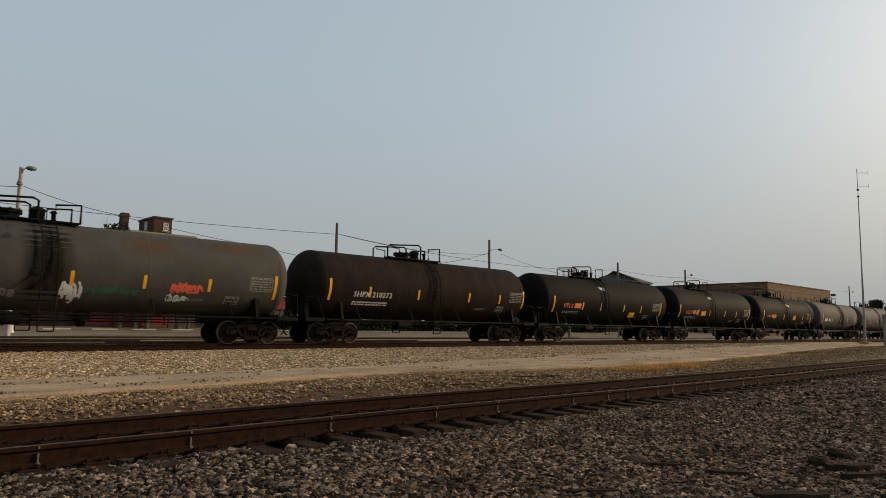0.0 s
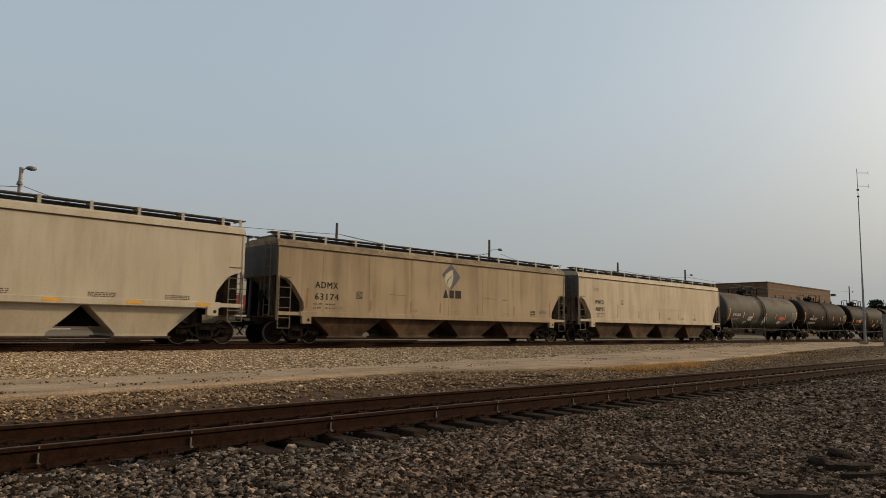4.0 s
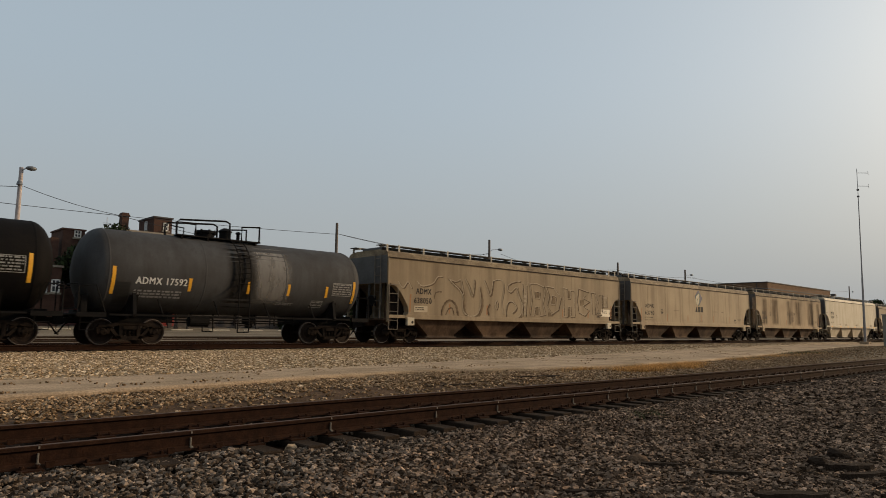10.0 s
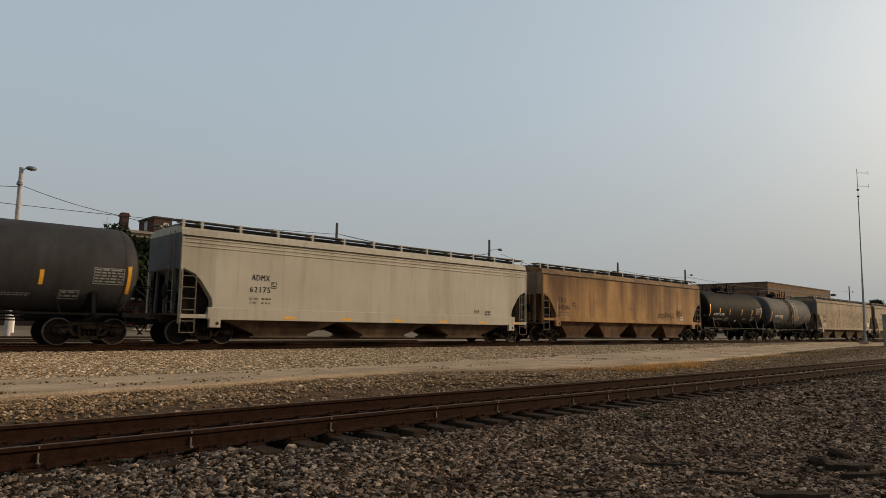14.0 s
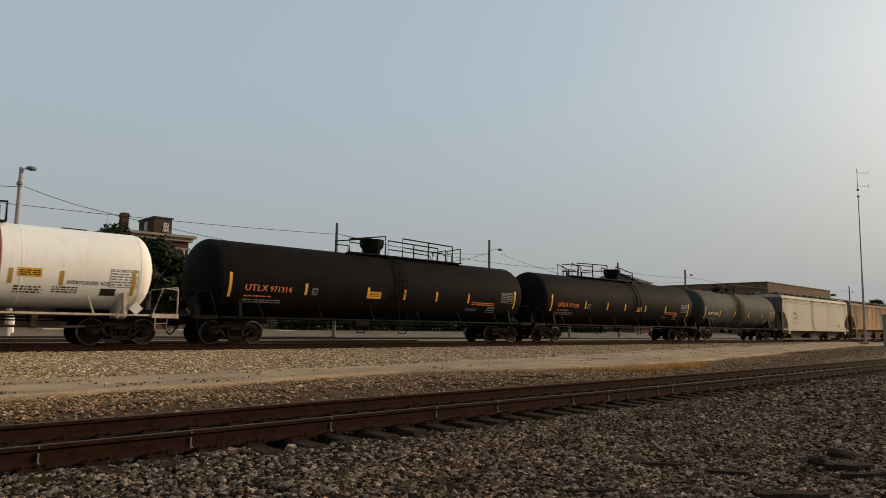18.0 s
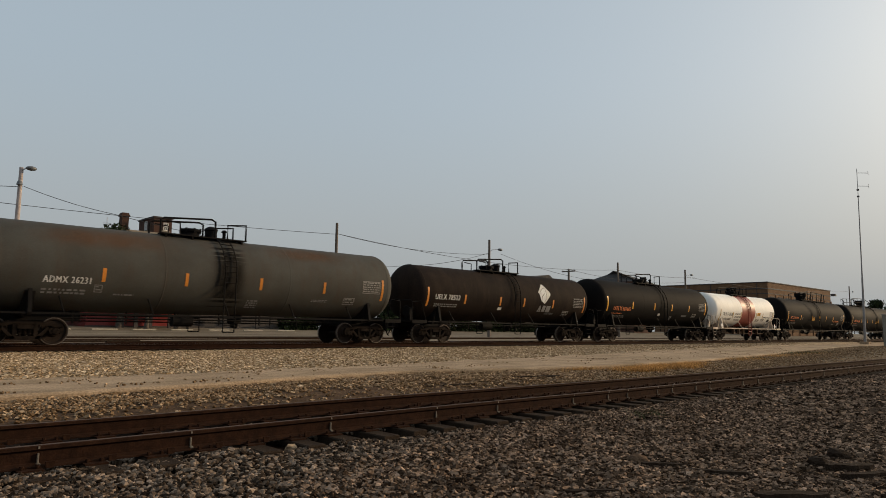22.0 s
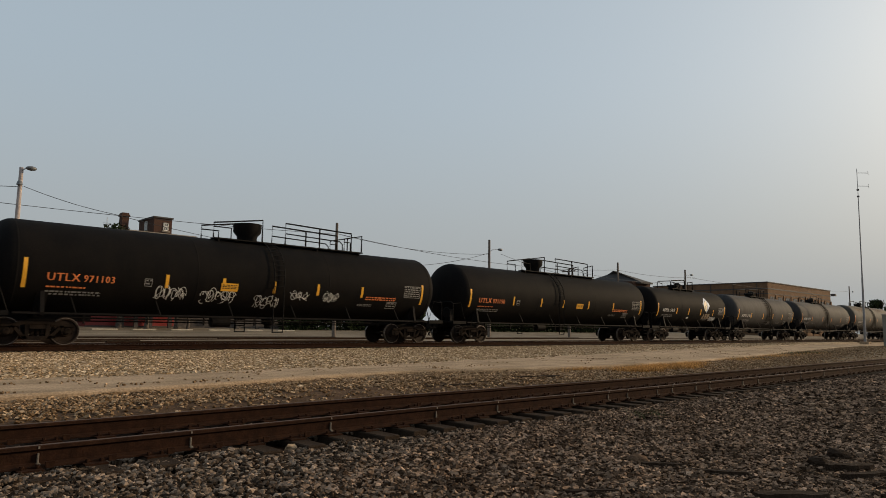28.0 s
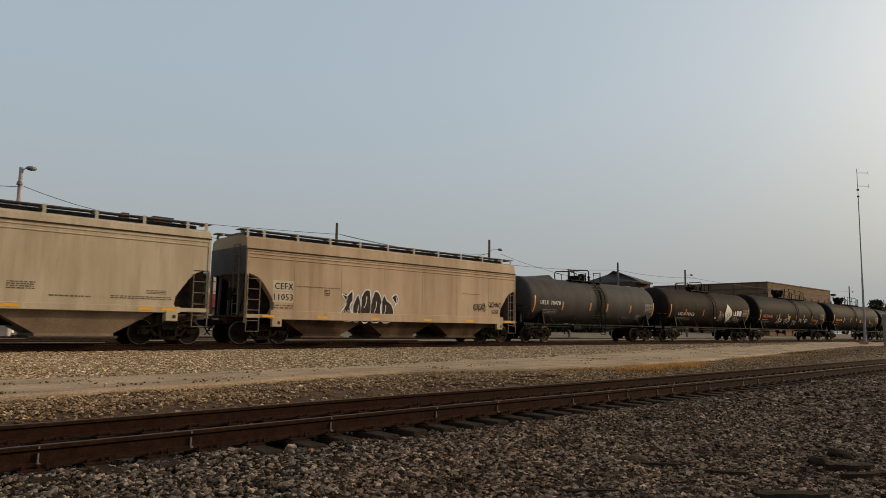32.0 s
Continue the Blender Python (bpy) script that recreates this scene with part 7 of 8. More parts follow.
def street_pole(x, y, top, lamp=True, lean=0.0, material=None, arm=1.2, crossarm=False, label="", dz=0.0):
    pole = thing("street_lamp" if lamp else "utility_pole", label or "weathered wooden pole with a small street lamp", "street lamp" if lamp else "pole", "poles along the street", at=pose(x, y, -0.5))
    h = top + 0.5
    part("pole", Geo().tube([(0, 0, 0), (lean * h, 0, h)], 0.17, 10, 0.11), material or WOOD_POLE, pole, smooth=60)
    if lamp:
        z = h - dz
        g = Geo()
        g.tube([(lean * z, 0, z - 0.25), (lean * z + 0.3 * arm, -0.1, z - 0.02), (lean * z + arm, -0.3, z + 0.06)], 0.035, 6)
        part("lamp_arm", g, GALVANISED, pole)
        head = Geo()
        head.rings([[(lean * z + arm + k, -0.3 + r * 1.4 * math.cos(a), z + 0.06 + r * math.sin(a)) for a in np.linspace(0, 6.283, 11)[:-1]] for k, r in ((-0.1, 0.04), (0.0, 0.11), (0.2, 0.14), (0.38, 0.11), (0.46, 0.04))])
        part("lamp_head", head, LAMP_GREY, pole, smooth=50)
    if crossarm:
        part("crossarm", Geo().box(-0.06, 0.06, -0.9, 0.9, h - 0.35, h - 0.22), WOOD_POLE, pole)
        for y in (-0.8, 0.8):
            part("insulator", Geo().lathe_z([(h - 0.22, 0.03), (h - 0.16, 0.05), (h - 0.08, 0.02)], 0, y, 8), GALVANISED, pole)
    return pole


POLE_Y = 45.0


def at_pole(x40, z40):
    """A place on the line of poles from its place on a plane 40 m off."""
    k = POLE_Y / 40.0
    return x40 * k, EYE.z + (z40 - EYE.z) * k


xp, zp = at_pole(7.72, 8.75)
lamp_pole = street_pole(xp, POLE_Y, zp, True, 0.0, CONCRETE_POLE, 0.25, label="pale concrete pole with a cobra-head street lamp", dz=0.1)
low = at_y(34, 324, POLE_Y)
part("flood_lamp", Geo().lathe_z([(-0.16, 0.05), (-0.12, 0.17), (0.05, 0.13), (0.16, 0.05)], 0, 0, 10), LAMP_GREY, lamp_pole, smooth=50).location = (low.x - xp, -0.1, low.z + 0.5)
part("lamp_bracket", Geo().tube([(low.x - xp, -0.1, low.z + 0.6), (0, 0, low.z + 0.68)], 0.03, 5), GALVANISED, lamp_pole)
for x40, z40, lamp, d in ((27.45, 8.15, False, 0), (43.6, 8.54, True, 0.95), (64.3, 8.12, False, 0), (79.66, 8.37, True, 0.7), (145.4, 9.75, True, 1.2)):
    xp, zp = at_pole(x40, z40)
    street_pole(xp, POLE_Y, zp, lamp, 0.0, None, 1.1, label="dark weathered wooden pole with a street lamp" if lamp else "dark weathered wooden utility pole", dz=d)
xp, zp = at_pole(55.3, 6.8)
street_pole(xp, POLE_Y, zp, False, 0.0, None, crossarm=True, label="short dark wooden pole with a crossarm")


def wire(a, b, sag_by, r=0.018, name="overhead_wire"):
    pts = []
    for k in range(17):
        t = k / 16
        p = Vector(a).lerp(Vector(b), t)
        p.z -= sag_by * 4 * t * (1 - t)
        pts.append(p)
    return tagged(part(name, Geo().tube(pts, r, 5), CABLE), "black overhead wire sagging between poles", "wire")


for a, b, s in (((-60, 327), (40, 331), 0.0), ((42, 330), (200, 379), 0.13), ((200, 379), (470, 439), 0.12), ((470, 439), (866, 448), 1.35), ((-60, 352), (597, 415), 0.16), ((597, 414), (866, 450), 0.5),
                ((597, 414), (1092, 478), 0.9), ((886, 450), (1045, 496), 0.3), ((1006, 477), (1212, 500), 0.6), ((1092, 478), (1230, 492), 0.3), ((1212, 490), (1500, 516), 0.8)):
    wire(at_y(*a, POLE_Y), at_y(*b, POLE_Y), s)


def sash_window(parent, x, y, z, w, h, facing="y", glass=None, frame_m=None):
    """A window: frame, bars and glass, on a wall that faces -y (or -x)."""
    def put(g, a, b, c, d, e, f):
        if facing == "y":
            g.box(a, b, c, d, e, f)
        else:
            g.box(x + (c - y), x + (d - y), y - (b - x), y - (a - x), e, f)
    g = Geo()
    t = 0.09
    for r in ((x - w / 2, x - w / 2 + t, z, z + h), (x + w / 2 - t, x + w / 2, z, z + h), (x - w / 2, x + w / 2, z, z + t), (x - w / 2, x + w / 2, z + h - t, z + h),
              (x - 0.03, x + 0.03, z, z + h), (x - w / 2, x + w / 2, z + h / 2 - 0.04, z + h / 2 + 0.04)):
        put(g, r[0], r[1], y - 0.07, y + 0.05, r[2], r[3])
    win = part("window", g, frame_m or WHITE_TRIM, parent)
    g = Geo()
    put(g, x - w / 2 + 0.02, x + w / 2 - 0.02, y - 0.02, y + 0.02, z + 0.02, z + h - 0.02)
    part("pane", g, glass or GLASS_DARK, win)
    g = Geo()
    put(g, x - w / 2 - 0.12, x + w / 2 + 0.12, y - 0.14, y + 0.02, z - 0.14, z)
    part("sill", g, STONE, win)
    return win


# the old brick hall with a cornice, a chimney and a brick penthouse
HY = 64.0
hall = thing("brick_hall", "three-storey dark brick building with stone cornice, chimney and roof house", "building", at=pose(0, 0, 0))
a = at_y(345, 424, HY)
b = at_y(190, 415, HY)
hx0, hx1, hz = b.x, a.x - 0.6, a.z
part("wall", Geo().box(hx0, hx1, HY, HY + 16, -0.9, hz), BRICK, hall)
part("cornice", Geo().box(hx0 - 0.1, hx1 + 0.55, HY - 0.55, HY + 16.4, hz - 0.02, hz + 0.22).box(hx0, hx1 + 0.3, HY - 0.3, HY + 16.2, hz - 0.35, hz - 0.02).box(hx0, hx1 + 0.12, HY - 0.12, HY + 16.1, hz - 1.15, hz - 0.95), STONE, hall, "pale stone cornice")
part("parapet", Geo().box(hx0 + 0.1, hx1 - 0.2, HY + 0.2, HY + 15.8, hz + 0.22, hz + 0.30), DARK_TRIM, hall)
for k in range(4):
    x = hx1 - 0.95 - k * 1.9
    for z in (hz - 2.85, hz - 6.0):
        sash_window(hall, x, HY, z, 1.15, 1.75)
a, b = at_y(217, 376, HY + 3), at_y(229, 376, HY + 3)
part("chimney", Geo().box(a.x, b.x, HY + 3, HY + 3.8, hz, a.z).box(a.x - 0.08, b.x + 0.08, HY + 2.92, HY + 3.88, a.z - 0.35, a.z - 0.15), BRICK, hall, "square dark brick chimney")
a, b = at_y(273, 389, HY + 2.0), at_y(305, 389, HY + 2.0)
part("roof_house", Geo().box(a.x, b.x, HY + 2, HY + 6, hz, b.z), BRICK, hall, "small brick house on the roof")
part("coping", Geo().box(a.x - 0.1, b.x + 0.1, HY + 1.9, HY + 6.1, b.z, b.z + 0.14), DARK_TRIM, hall)
c = at_y(293, 409, HY + 2.0)
sash_window(hall, c.x, HY + 2.0, c.z, 0.5, 0.8)
sash_window(hall, a.x, HY + 4.0, c.z + 0.1, 0.6, 0.9, facing="x")

# the lower brick shop, with a chimney of its own
shop = thing("brick_shop", "low dark red brick building with pale framed windows", "building", at=pose(0, 0, 0))
SY = 60.0
a, b = at_y(-160, 468, SY), at_y(110, 474, SY)
part("wall", Geo().box(a.x, b.x, SY, SY + 14, -0.9, b.z), BRICK, shop)
part("coping", Geo().box(a.x - 0.1, b.x + 0.12, SY - 0.12, SY + 14.1, b.z, b.z + 0.16), STONE, shop)
for px in (58, 75, 97, 30, -10, -50, -90):
    c = at_y(px, 518, SY)
    sash_window(shop, c.x, SY, c.z, 0.62, 1.05)
a, b = at_y(91, 420, SY + 9), at_y(105, 420, SY + 9)
part("chimney", Geo().box(a.x, b.x, SY + 9, SY + 9.9, 2, a.z), BRICK, shop)
a, b = at_y(112, 406, SY + 9), at_y(151, 406, SY + 9)
part("roof_house", Geo().box(a.x, b.x, SY + 9, SY + 13, 2, a.z).box(a.x - 0.1, b.x + 0.1, SY + 8.9, SY + 13.1, a.z, a.z + 0.15), BRICK, shop, "small brick house on the roof")
c = at_y(137, 421, SY + 9)
sash_window(shop, c.x, SY + 9, c.z, 0.6, 0.7)

# the house with a low hipped roof
HIP_Y = 56.0
a, b, c = at_y(1045, 497, HIP_Y + 12), at_y(1134, 499, HIP_Y), at_y(1089, 480, HIP_Y + 6)
a.z = b.z
hip = thing("hip_roof_house", "brick house with a dark low hipped shingle roof", "house", at=pose(0, 0, 0))
part("wall", Geo().box(a.x + 0.7, b.x - 0.7, HIP_Y + 0.9, HIP_Y + 11, -0.9, a.z + 0.1), BRICK, hip, "red brick wall")
g = Geo()
mx, top = c.x, c.z
g.add([(a.x, HIP_Y, a.z), (b.x, HIP_Y, a.z), (b.x, HIP_Y + 12, a.z), (a.x, HIP_Y + 12, a.z), (mx - 0.6, HIP_Y + 6, top), (mx + 0.6, HIP_Y + 6, top),
       (a.x, HIP_Y, a.z - 0.22), (b.x, HIP_Y, a.z - 0.22), (b.x, HIP_Y + 12, a.z - 0.22), (a.x, HIP_Y + 12, a.z - 0.22)],
      [(0, 1, 5, 4), (1, 2, 5), (2, 3, 4, 5), (3, 0, 4), (0, 6, 7, 1), (1, 7, 8, 2), (2, 8, 9, 3), (3, 9, 6, 0), (6, 9, 8, 7)])
part("roof", g, SHINGLE, hip, "dark hipped shingle roof")
for k in range(3):
    sash_window(hip, a.x + 2.5 + k * (b.x - a.x - 5) / 2, HIP_Y + 0.9, a.z - 2.4, 1.0, 1.6)
    sash_window(hip, a.x + 2.5 + k * (b.x - a.x - 5) / 2, HIP_Y + 0.9, a.z - 5.6, 1.0, 1.6)
g = Geo()
a2, b2 = at_y(926, 494, 58), at_y(985, 494, 58)
shed = thing("far_roof", "far grey building with a low roof", "building", at=pose(0, 0, 0))
c2 = at_y(952, 488, 60)
part("wall", Geo().box(a2.x + 0.4, b2.x - 0.4, 58.4, 66, -0.9, a2.z), DARK_TRIM, shed)
part("roof", g.prism_y([(a2.x, a2.z), (c2.x, c2.z), (b2.x, a2.z)], 58, 66.4), SHINGLE, shed)

# the tan brick warehouse: its long face runs along the tracks, its end is in shade
WY = 50.0
a, b = at_y(1358, 500, WY), at_y(1469, 516, WY)
ware = thing("tan_brick_warehouse", "long tan brick warehouse with a dark band under its flat roof", "building", at=pose(0, 0, 0))
wz = a.z
WALL_END = 73.5
part("wall", Geo().box(a.x, b.x, WY, WALL_END, -0.9, wz), TAN_BRICK, ware, "tan brick wall")
part("coping", Geo().box(a.x - 0.12, b.x + 0.12, WY - 0.12, WALL_END + 0.12, wz, wz + 0.16), DARK_TRIM, ware)
part("brick_band", Geo().box(a.x - 0.05, b.x + 0.05, WY - 0.05, WALL_END + 0.05, wz - 1.25, wz - 1.02), DARK_TRIM, ware, "dark band of brick")
part("brick_band", Geo().box(a.x - 0.05, b.x + 0.05, WY - 0.05, WALL_END + 0.05, wz - 2.15, wz - 2.0), DARK_TRIM, ware, "dark band of brick")
n = 9
for k in range(n + 1):
    x = a.x + (b.x - a.x) * k / n
    part("pier", Geo().box(x - 0.3, x + 0.3, WY - 0.14, WY, -0.9, wz - 2.3), TAN_BRICK, ware)
for k in range(n):
    x = a.x + (b.x - a.x) * (k + 0.5) / n
    for z in (wz - 4.6, wz - 8.4):
        sash_window(ware, x, WY, z, 2.1, 2.0, frame_m=DARK_TRIM)
for k in range(4):
    part("downpipe", Geo().tube([(a.x - 0.08, WY + 2 + k * 4.5, -0.6), (a.x - 0.08, WY + 2 + k * 4.5, wz - 0.1)], 0.06, 6), DARK_TRIM, ware)
for px, py in ((1435, 510), (1475, 523)):
    c = at_y(px, py, WY + 6)
    part("roof_vent", Geo().box(c.x - 0.6, c.x + 0.6, WY + 5.5, WY + 6.5, wz, wz + 0.55, 0.03), DARK_TRIM, ware)


def lot_z(y):
    return spread(LOT_RISE, y)


def tree(x, y, height, crown, seed, label="leafy tree with a dense dark green crown", base=-0.5, stem=0.35, leaves=2600, leaf=0.28):
    """A tapered trunk with limbs, and a crown of many small leaves set in clumps."""
    rnd = random.Random(seed)
    ob = thing("tree", label, "tree", "trees", at=pose(x, y, base))
    g = Geo()
    fork = height * stem
    g.tube([(0, 0, 0), (0.08, 0.02, fork * 0.5), (0, 0.05, fork), (0.1, 0, height * 0.75)], 0.03 * height, 8, 0.006 * height)
    clumps = []
    for k in range(12):
        a = k * 2.4 + rnd.uniform(-0.4, 0.4)
        r = crown * rnd.uniform(0.45, 0.95)
        z = fork + (height - fork) * rnd.uniform(0.15, 0.92)
        r *= 1.0 - 0.55 * max(0, (z - height * 0.7) / (height * 0.3))
        tip = Vector((r * math.cos(a), r * math.sin(a), z))
        s = fork + (z - fork) * 0.35
        g.tube([(0, 0, s), tip * 0.5 + Vector((0, 0, s * 0.5 + 0.1)), tip], 0.012 * height, 6, 0.003 * height)
        clumps.append((tip, crown * rnd.uniform(0.30, 0.5)))
        clumps.append((tip * 0.6 + Vector((0, 0, z * 0.4)), crown * rnd.uniform(0.3, 0.45)))
    part("trunk", g, BARK, ob, smooth=60)
    rs = np.random.RandomState(seed)
    g = Geo()
    for _ in range(leaves):
        c, r = clumps[rs.randint(len(clumps))]
        d = rs.normal(size=3)
        d /= np.linalg.norm(d)
        p = np.array(c) + d * r * rs.uniform(0.35, 1.0) ** 0.6
        u = rs.normal(size=3)
        u /= np.linalg.norm(u)
        w = np.cross(u, d)
        w /= max(np.linalg.norm(w), 1e-3)
        s = leaf * rs.uniform(0.5, 1.2)
        g.add([p - u * s, p + w * s * 0.55, p + u * s, p - w * s * 0.55], [(0, 1, 2, 3)])
    me = bpy.data.meshes.new("crown")
    me.from_pydata([tuple(map(float, v)) for v in g.v], [], g.f)
    me.materials.append(LEAF)
    part("crown", me, None, ob)
    return ob


for px, py, y, crown, seed in ((268, 424, 56.0, 2.6, 1), (222, 388, 57.5, 2.5, 2), (318, 452, 57.0, 2.0, 7), (150, 425, 62, 2.2, 3), (338, 470, 56.5, 1.7, 4), (508, 516, 60.0, 1.6, 21), (549, 499, 60.5, 1.9, 22), (592, 511, 60.0, 1.7, 23), (640, 523, 60.0, 1.5, 24), (690, 528, 60.5, 1.5, 25), (735, 531, 60.0, 1.4, 26)):
    top = at_y(px, py, y)
    tree(top.x, y, top.z - lot_z(y) + 0.1, crown, seed, base=lot_z(y) - 0.1, stem=0.22, leaves=4200, leaf=0.24)
for px, py, y, crown, seed in ((1548, 534, 62, 3.4, 11), (1580, 545, 70, 5.0, 12), (1600, 548, 66, 5.0, 13)):
    top = at_y(px, py, y)
    tree(top.x, y, top.z + 0.5, crown, seed, "far dark leafy tree", leaves=1500, leaf=0.55)
a = at_y(190, 385, HY + 2)
tagged(part("roof_aerial", Geo().tube([(a.x, HY + 2, hz + 0.2), (a.x, HY + 2, a.z)], 0.03, 5).tube([(a.x - 0.3, HY + 2, a.z - 0.5), (a.x + 0.3, HY + 2, a.z - 0.7)], 0.02, 5), GALVANISED), "thin aerial on the roof of the brick hall", "aerial")

# hedge, the low red shop, kerb stones and posts on the lot
ha, hb = at_y(498, 580, 57.0), at_y(1066, 580, 57.0)
rs = np.random.RandomState(9)
verts, faces = [], []
for k in range(11500):
    x = rs.uniform(ha.x, hb.x)
    p = np.array((x, rs.uniform(56.2, 57.8), lot_z(57) - 0.1 + rs.uniform(0.0, 1.0) ** 0.8 * (1.35 + 0.25 * math.sin(x * 0.7))))
    u, w = rs.normal(size=3), rs.normal(size=3)
    u, w = u / np.linalg.norm(u) * 0.22, w / np.linalg.norm(w) * 0.15
    n = len(verts)
    verts += [tuple(p - u), tuple(p + w), tuple(p + u), tuple(p - w)]
    faces.append((n, n + 1, n + 2, n + 3))
me = bpy.data.meshes.new("hedge")
me.from_pydata([tuple(map(float, v)) for v in verts], [], faces)
me.materials.append(LEAF)
tagged(new("hedge", me), "dark green hedge beside the lot", "hedge")

RY = 58.5
ra, rb, rc = at_y(152, 560, RY), at_y(340, 560, RY), at_y(505, 560, RY)
z0 = lot_z(RY)
SIDING = surface("dull_white_siding", (0.42, 0.40, 0.37), (0.33, 0.31, 0.28), 2, 0.7, 0.8, 0, 0.1, 20, gloss=0.1)
red_shop = thing("red_shop", "low shop with a red metal front and a white upper wall", "building", at=pose(0, 0, 0))
rd = at_y(308, 560, RY)
part("lower_wall", Geo().box(ra.x, rd.x, RY, RY + 7, z0 - 0.6, at_y(230, 548, RY).z), RED_PAINT, red_shop, "red metal wall")
part("base_wall", Geo().box(rd.x, rc.x, RY + 0.3, RY + 7, z0 - 0.6, at_y(440, 546, RY).z), DARK_TRIM, red_shop, "dark lower wall")
part("red_band", Geo().box(rb.x + 1.2, rc.x, RY + 0.1, RY + 7, at_y(440, 546, RY).z, at_y(440, 523, RY).z), RED_PAINT, red_shop, "red band of metal")
part("upper_wall", Geo().box(rb.x + 1.2, rc.x, RY + 0.05, RY + 7, at_y(440, 523, RY).z, at_y(467, 489, RY).z), SIDING, red_shop, "white upper wall")
part("roof", Geo().box(ra.x - 0.2, rb.x + 1.1, RY - 0.3, RY + 7.2, at_y(230, 548, RY).z, at_y(230, 548, RY).z + 0.18), DARK_TRIM, red_shop)
part("plinth", Geo().box(ra.x - 0.05, rc.x + 0.05, RY - 0.06, RY, z0 - 0.6, z0 + 0.12), DARK_TRIM, red_shop)
for px in (215, 240, 266, 300, 420, 455, 480):
    c = at_y(px, 575, RY - 1.0)
    part("post", Geo().box(c.x - 0.14, c.x + 0.14, RY - 1.1, RY - 0.85, z0 - 0.4, at_y(230, 546, RY).z + 0.1), DARK_TRIM, red_shop)
stone = Geo().box(-0.9, 0.9, -0.08, 0.08, 0.0, 0.13, 0.03).mesh("kerb_stone", LOT_PALE)
for px in (100, 185, 255, 322, 388, 448, 506):
    c = at_y(px, 585, 54.0)
    tagged(part("parking_kerb", stone, None), "pale concrete parking kerb on the lot", "parking kerb", "kerbs of the lot").matrix_basis = pose(c.x, 54.0, lot_z(54.0), 2)
for px, w in ((20, 0.16), (12, 0.1)):
    c = at_y(px, 580, 50.0)
    tagged(part("bollard", Geo().lathe_z([(0, w), (1.0, w), (1.08, w * 0.5)], 0, 0, 10), WHITE_TRIM, smooth=40), "short white post on the lot", "post").matrix_basis = pose(c.x, 50.0, lot_z(50.0))

# mast and cabinet at the end of the path
MAST_GREY = surface("weathered_mast_steel", (0.27, 0.255, 0.25), (0.18, 0.17, 0.165), 3, 0.8, 0.7, 0.1, 0.1, 30, gloss=0.15)
mast_at = (83.8, 21.8)
LEAN = at_y(1519, 352, 21.8).x - 83.8       # the mast leans a little
mast = thing("antenna_mast", "tall thin galvanised antenna mast on a concrete base", "mast", at=pose(mast_at[0], mast_at[1], -0.33))
top = at_y(1519, 352, mast_at[1])
d1 = at_y(1517, 303, mast_at[1]).z + 0.33
mz = top.z + 0.33
part("base", Geo().box(-0.45, 0.45, -0.45, 0.45, -0.2, 0.22, 0.04), PATH, mast)
part("pole", Geo().tube([(0, 0, 0.2), (LEAN * 0.45, 0, mz * 0.45)], 0.15, 10, 0.09).tube([(LEAN * 0.45, 0, mz * 0.45), (LEAN, 0, mz)], 0.07, 8, 0.045), MAST_GREY, mast, smooth=60)
part("antenna", Geo().tube([(LEAN, 0, mz - 0.1), (LEAN * 1.06, 0, d1 + 0.25)], 0.03, 6), MAST_GREY, mast)
across = Vector((math.cos(YAW), -math.sin(YAW), 0))      # the two dipole arms point along the road
for z in (d1 - 0.25, d1 - 1.75):
    root = Vector((LEAN * 1.04, 0, z))
    tip = root + across * 1.25
    part("antenna", Geo().tube([root, tip], 0.028, 5).tube([tip - Vector((0, 0, 0.22)), tip + Vector((0, 0, 0.22))], 0.022, 5), MAST_GREY, mast)
for z in (mz + 0.25, mz + 1.0):
    part("clamp", Geo().lathe_z([(z - 0.09, 0.05), (z - 0.08, 0.13), (z + 0.08, 0.13), (z + 0.09, 0.05)], LEAN, 0, 8), DARK_TRIM, mast)
a = at_y(1560, 556, 16.9)
cab_at = (at_y(1561, 580, 17.85).x, 16.9)
cab = thing("equipment_cabinet", "tall plain grey metal equipment cabinet on gravel", "cabinet", at=pose(cab_at[0], cab_at[1], -0.40))
part("body", Geo().box(0, 2.2, -0.9, 0.9, 0.0, a.z + 0.40, 0.03), CABINET_GREY, cab)
part("roof", Geo().box(-0.08, 2.28, -0.98, 0.98, a.z + 0.40, a.z + 0.47, 0.02), CABINET_GREY, cab)
part("door", Geo().box(0.2, 1.1, -0.93, -0.89, 0.15, a.z + 0.25, 0.008).box(1.15, 2.05, -0.93, -0.89, 0.15, a.z + 0.25, 0.008), CABINET_GREY, cab)

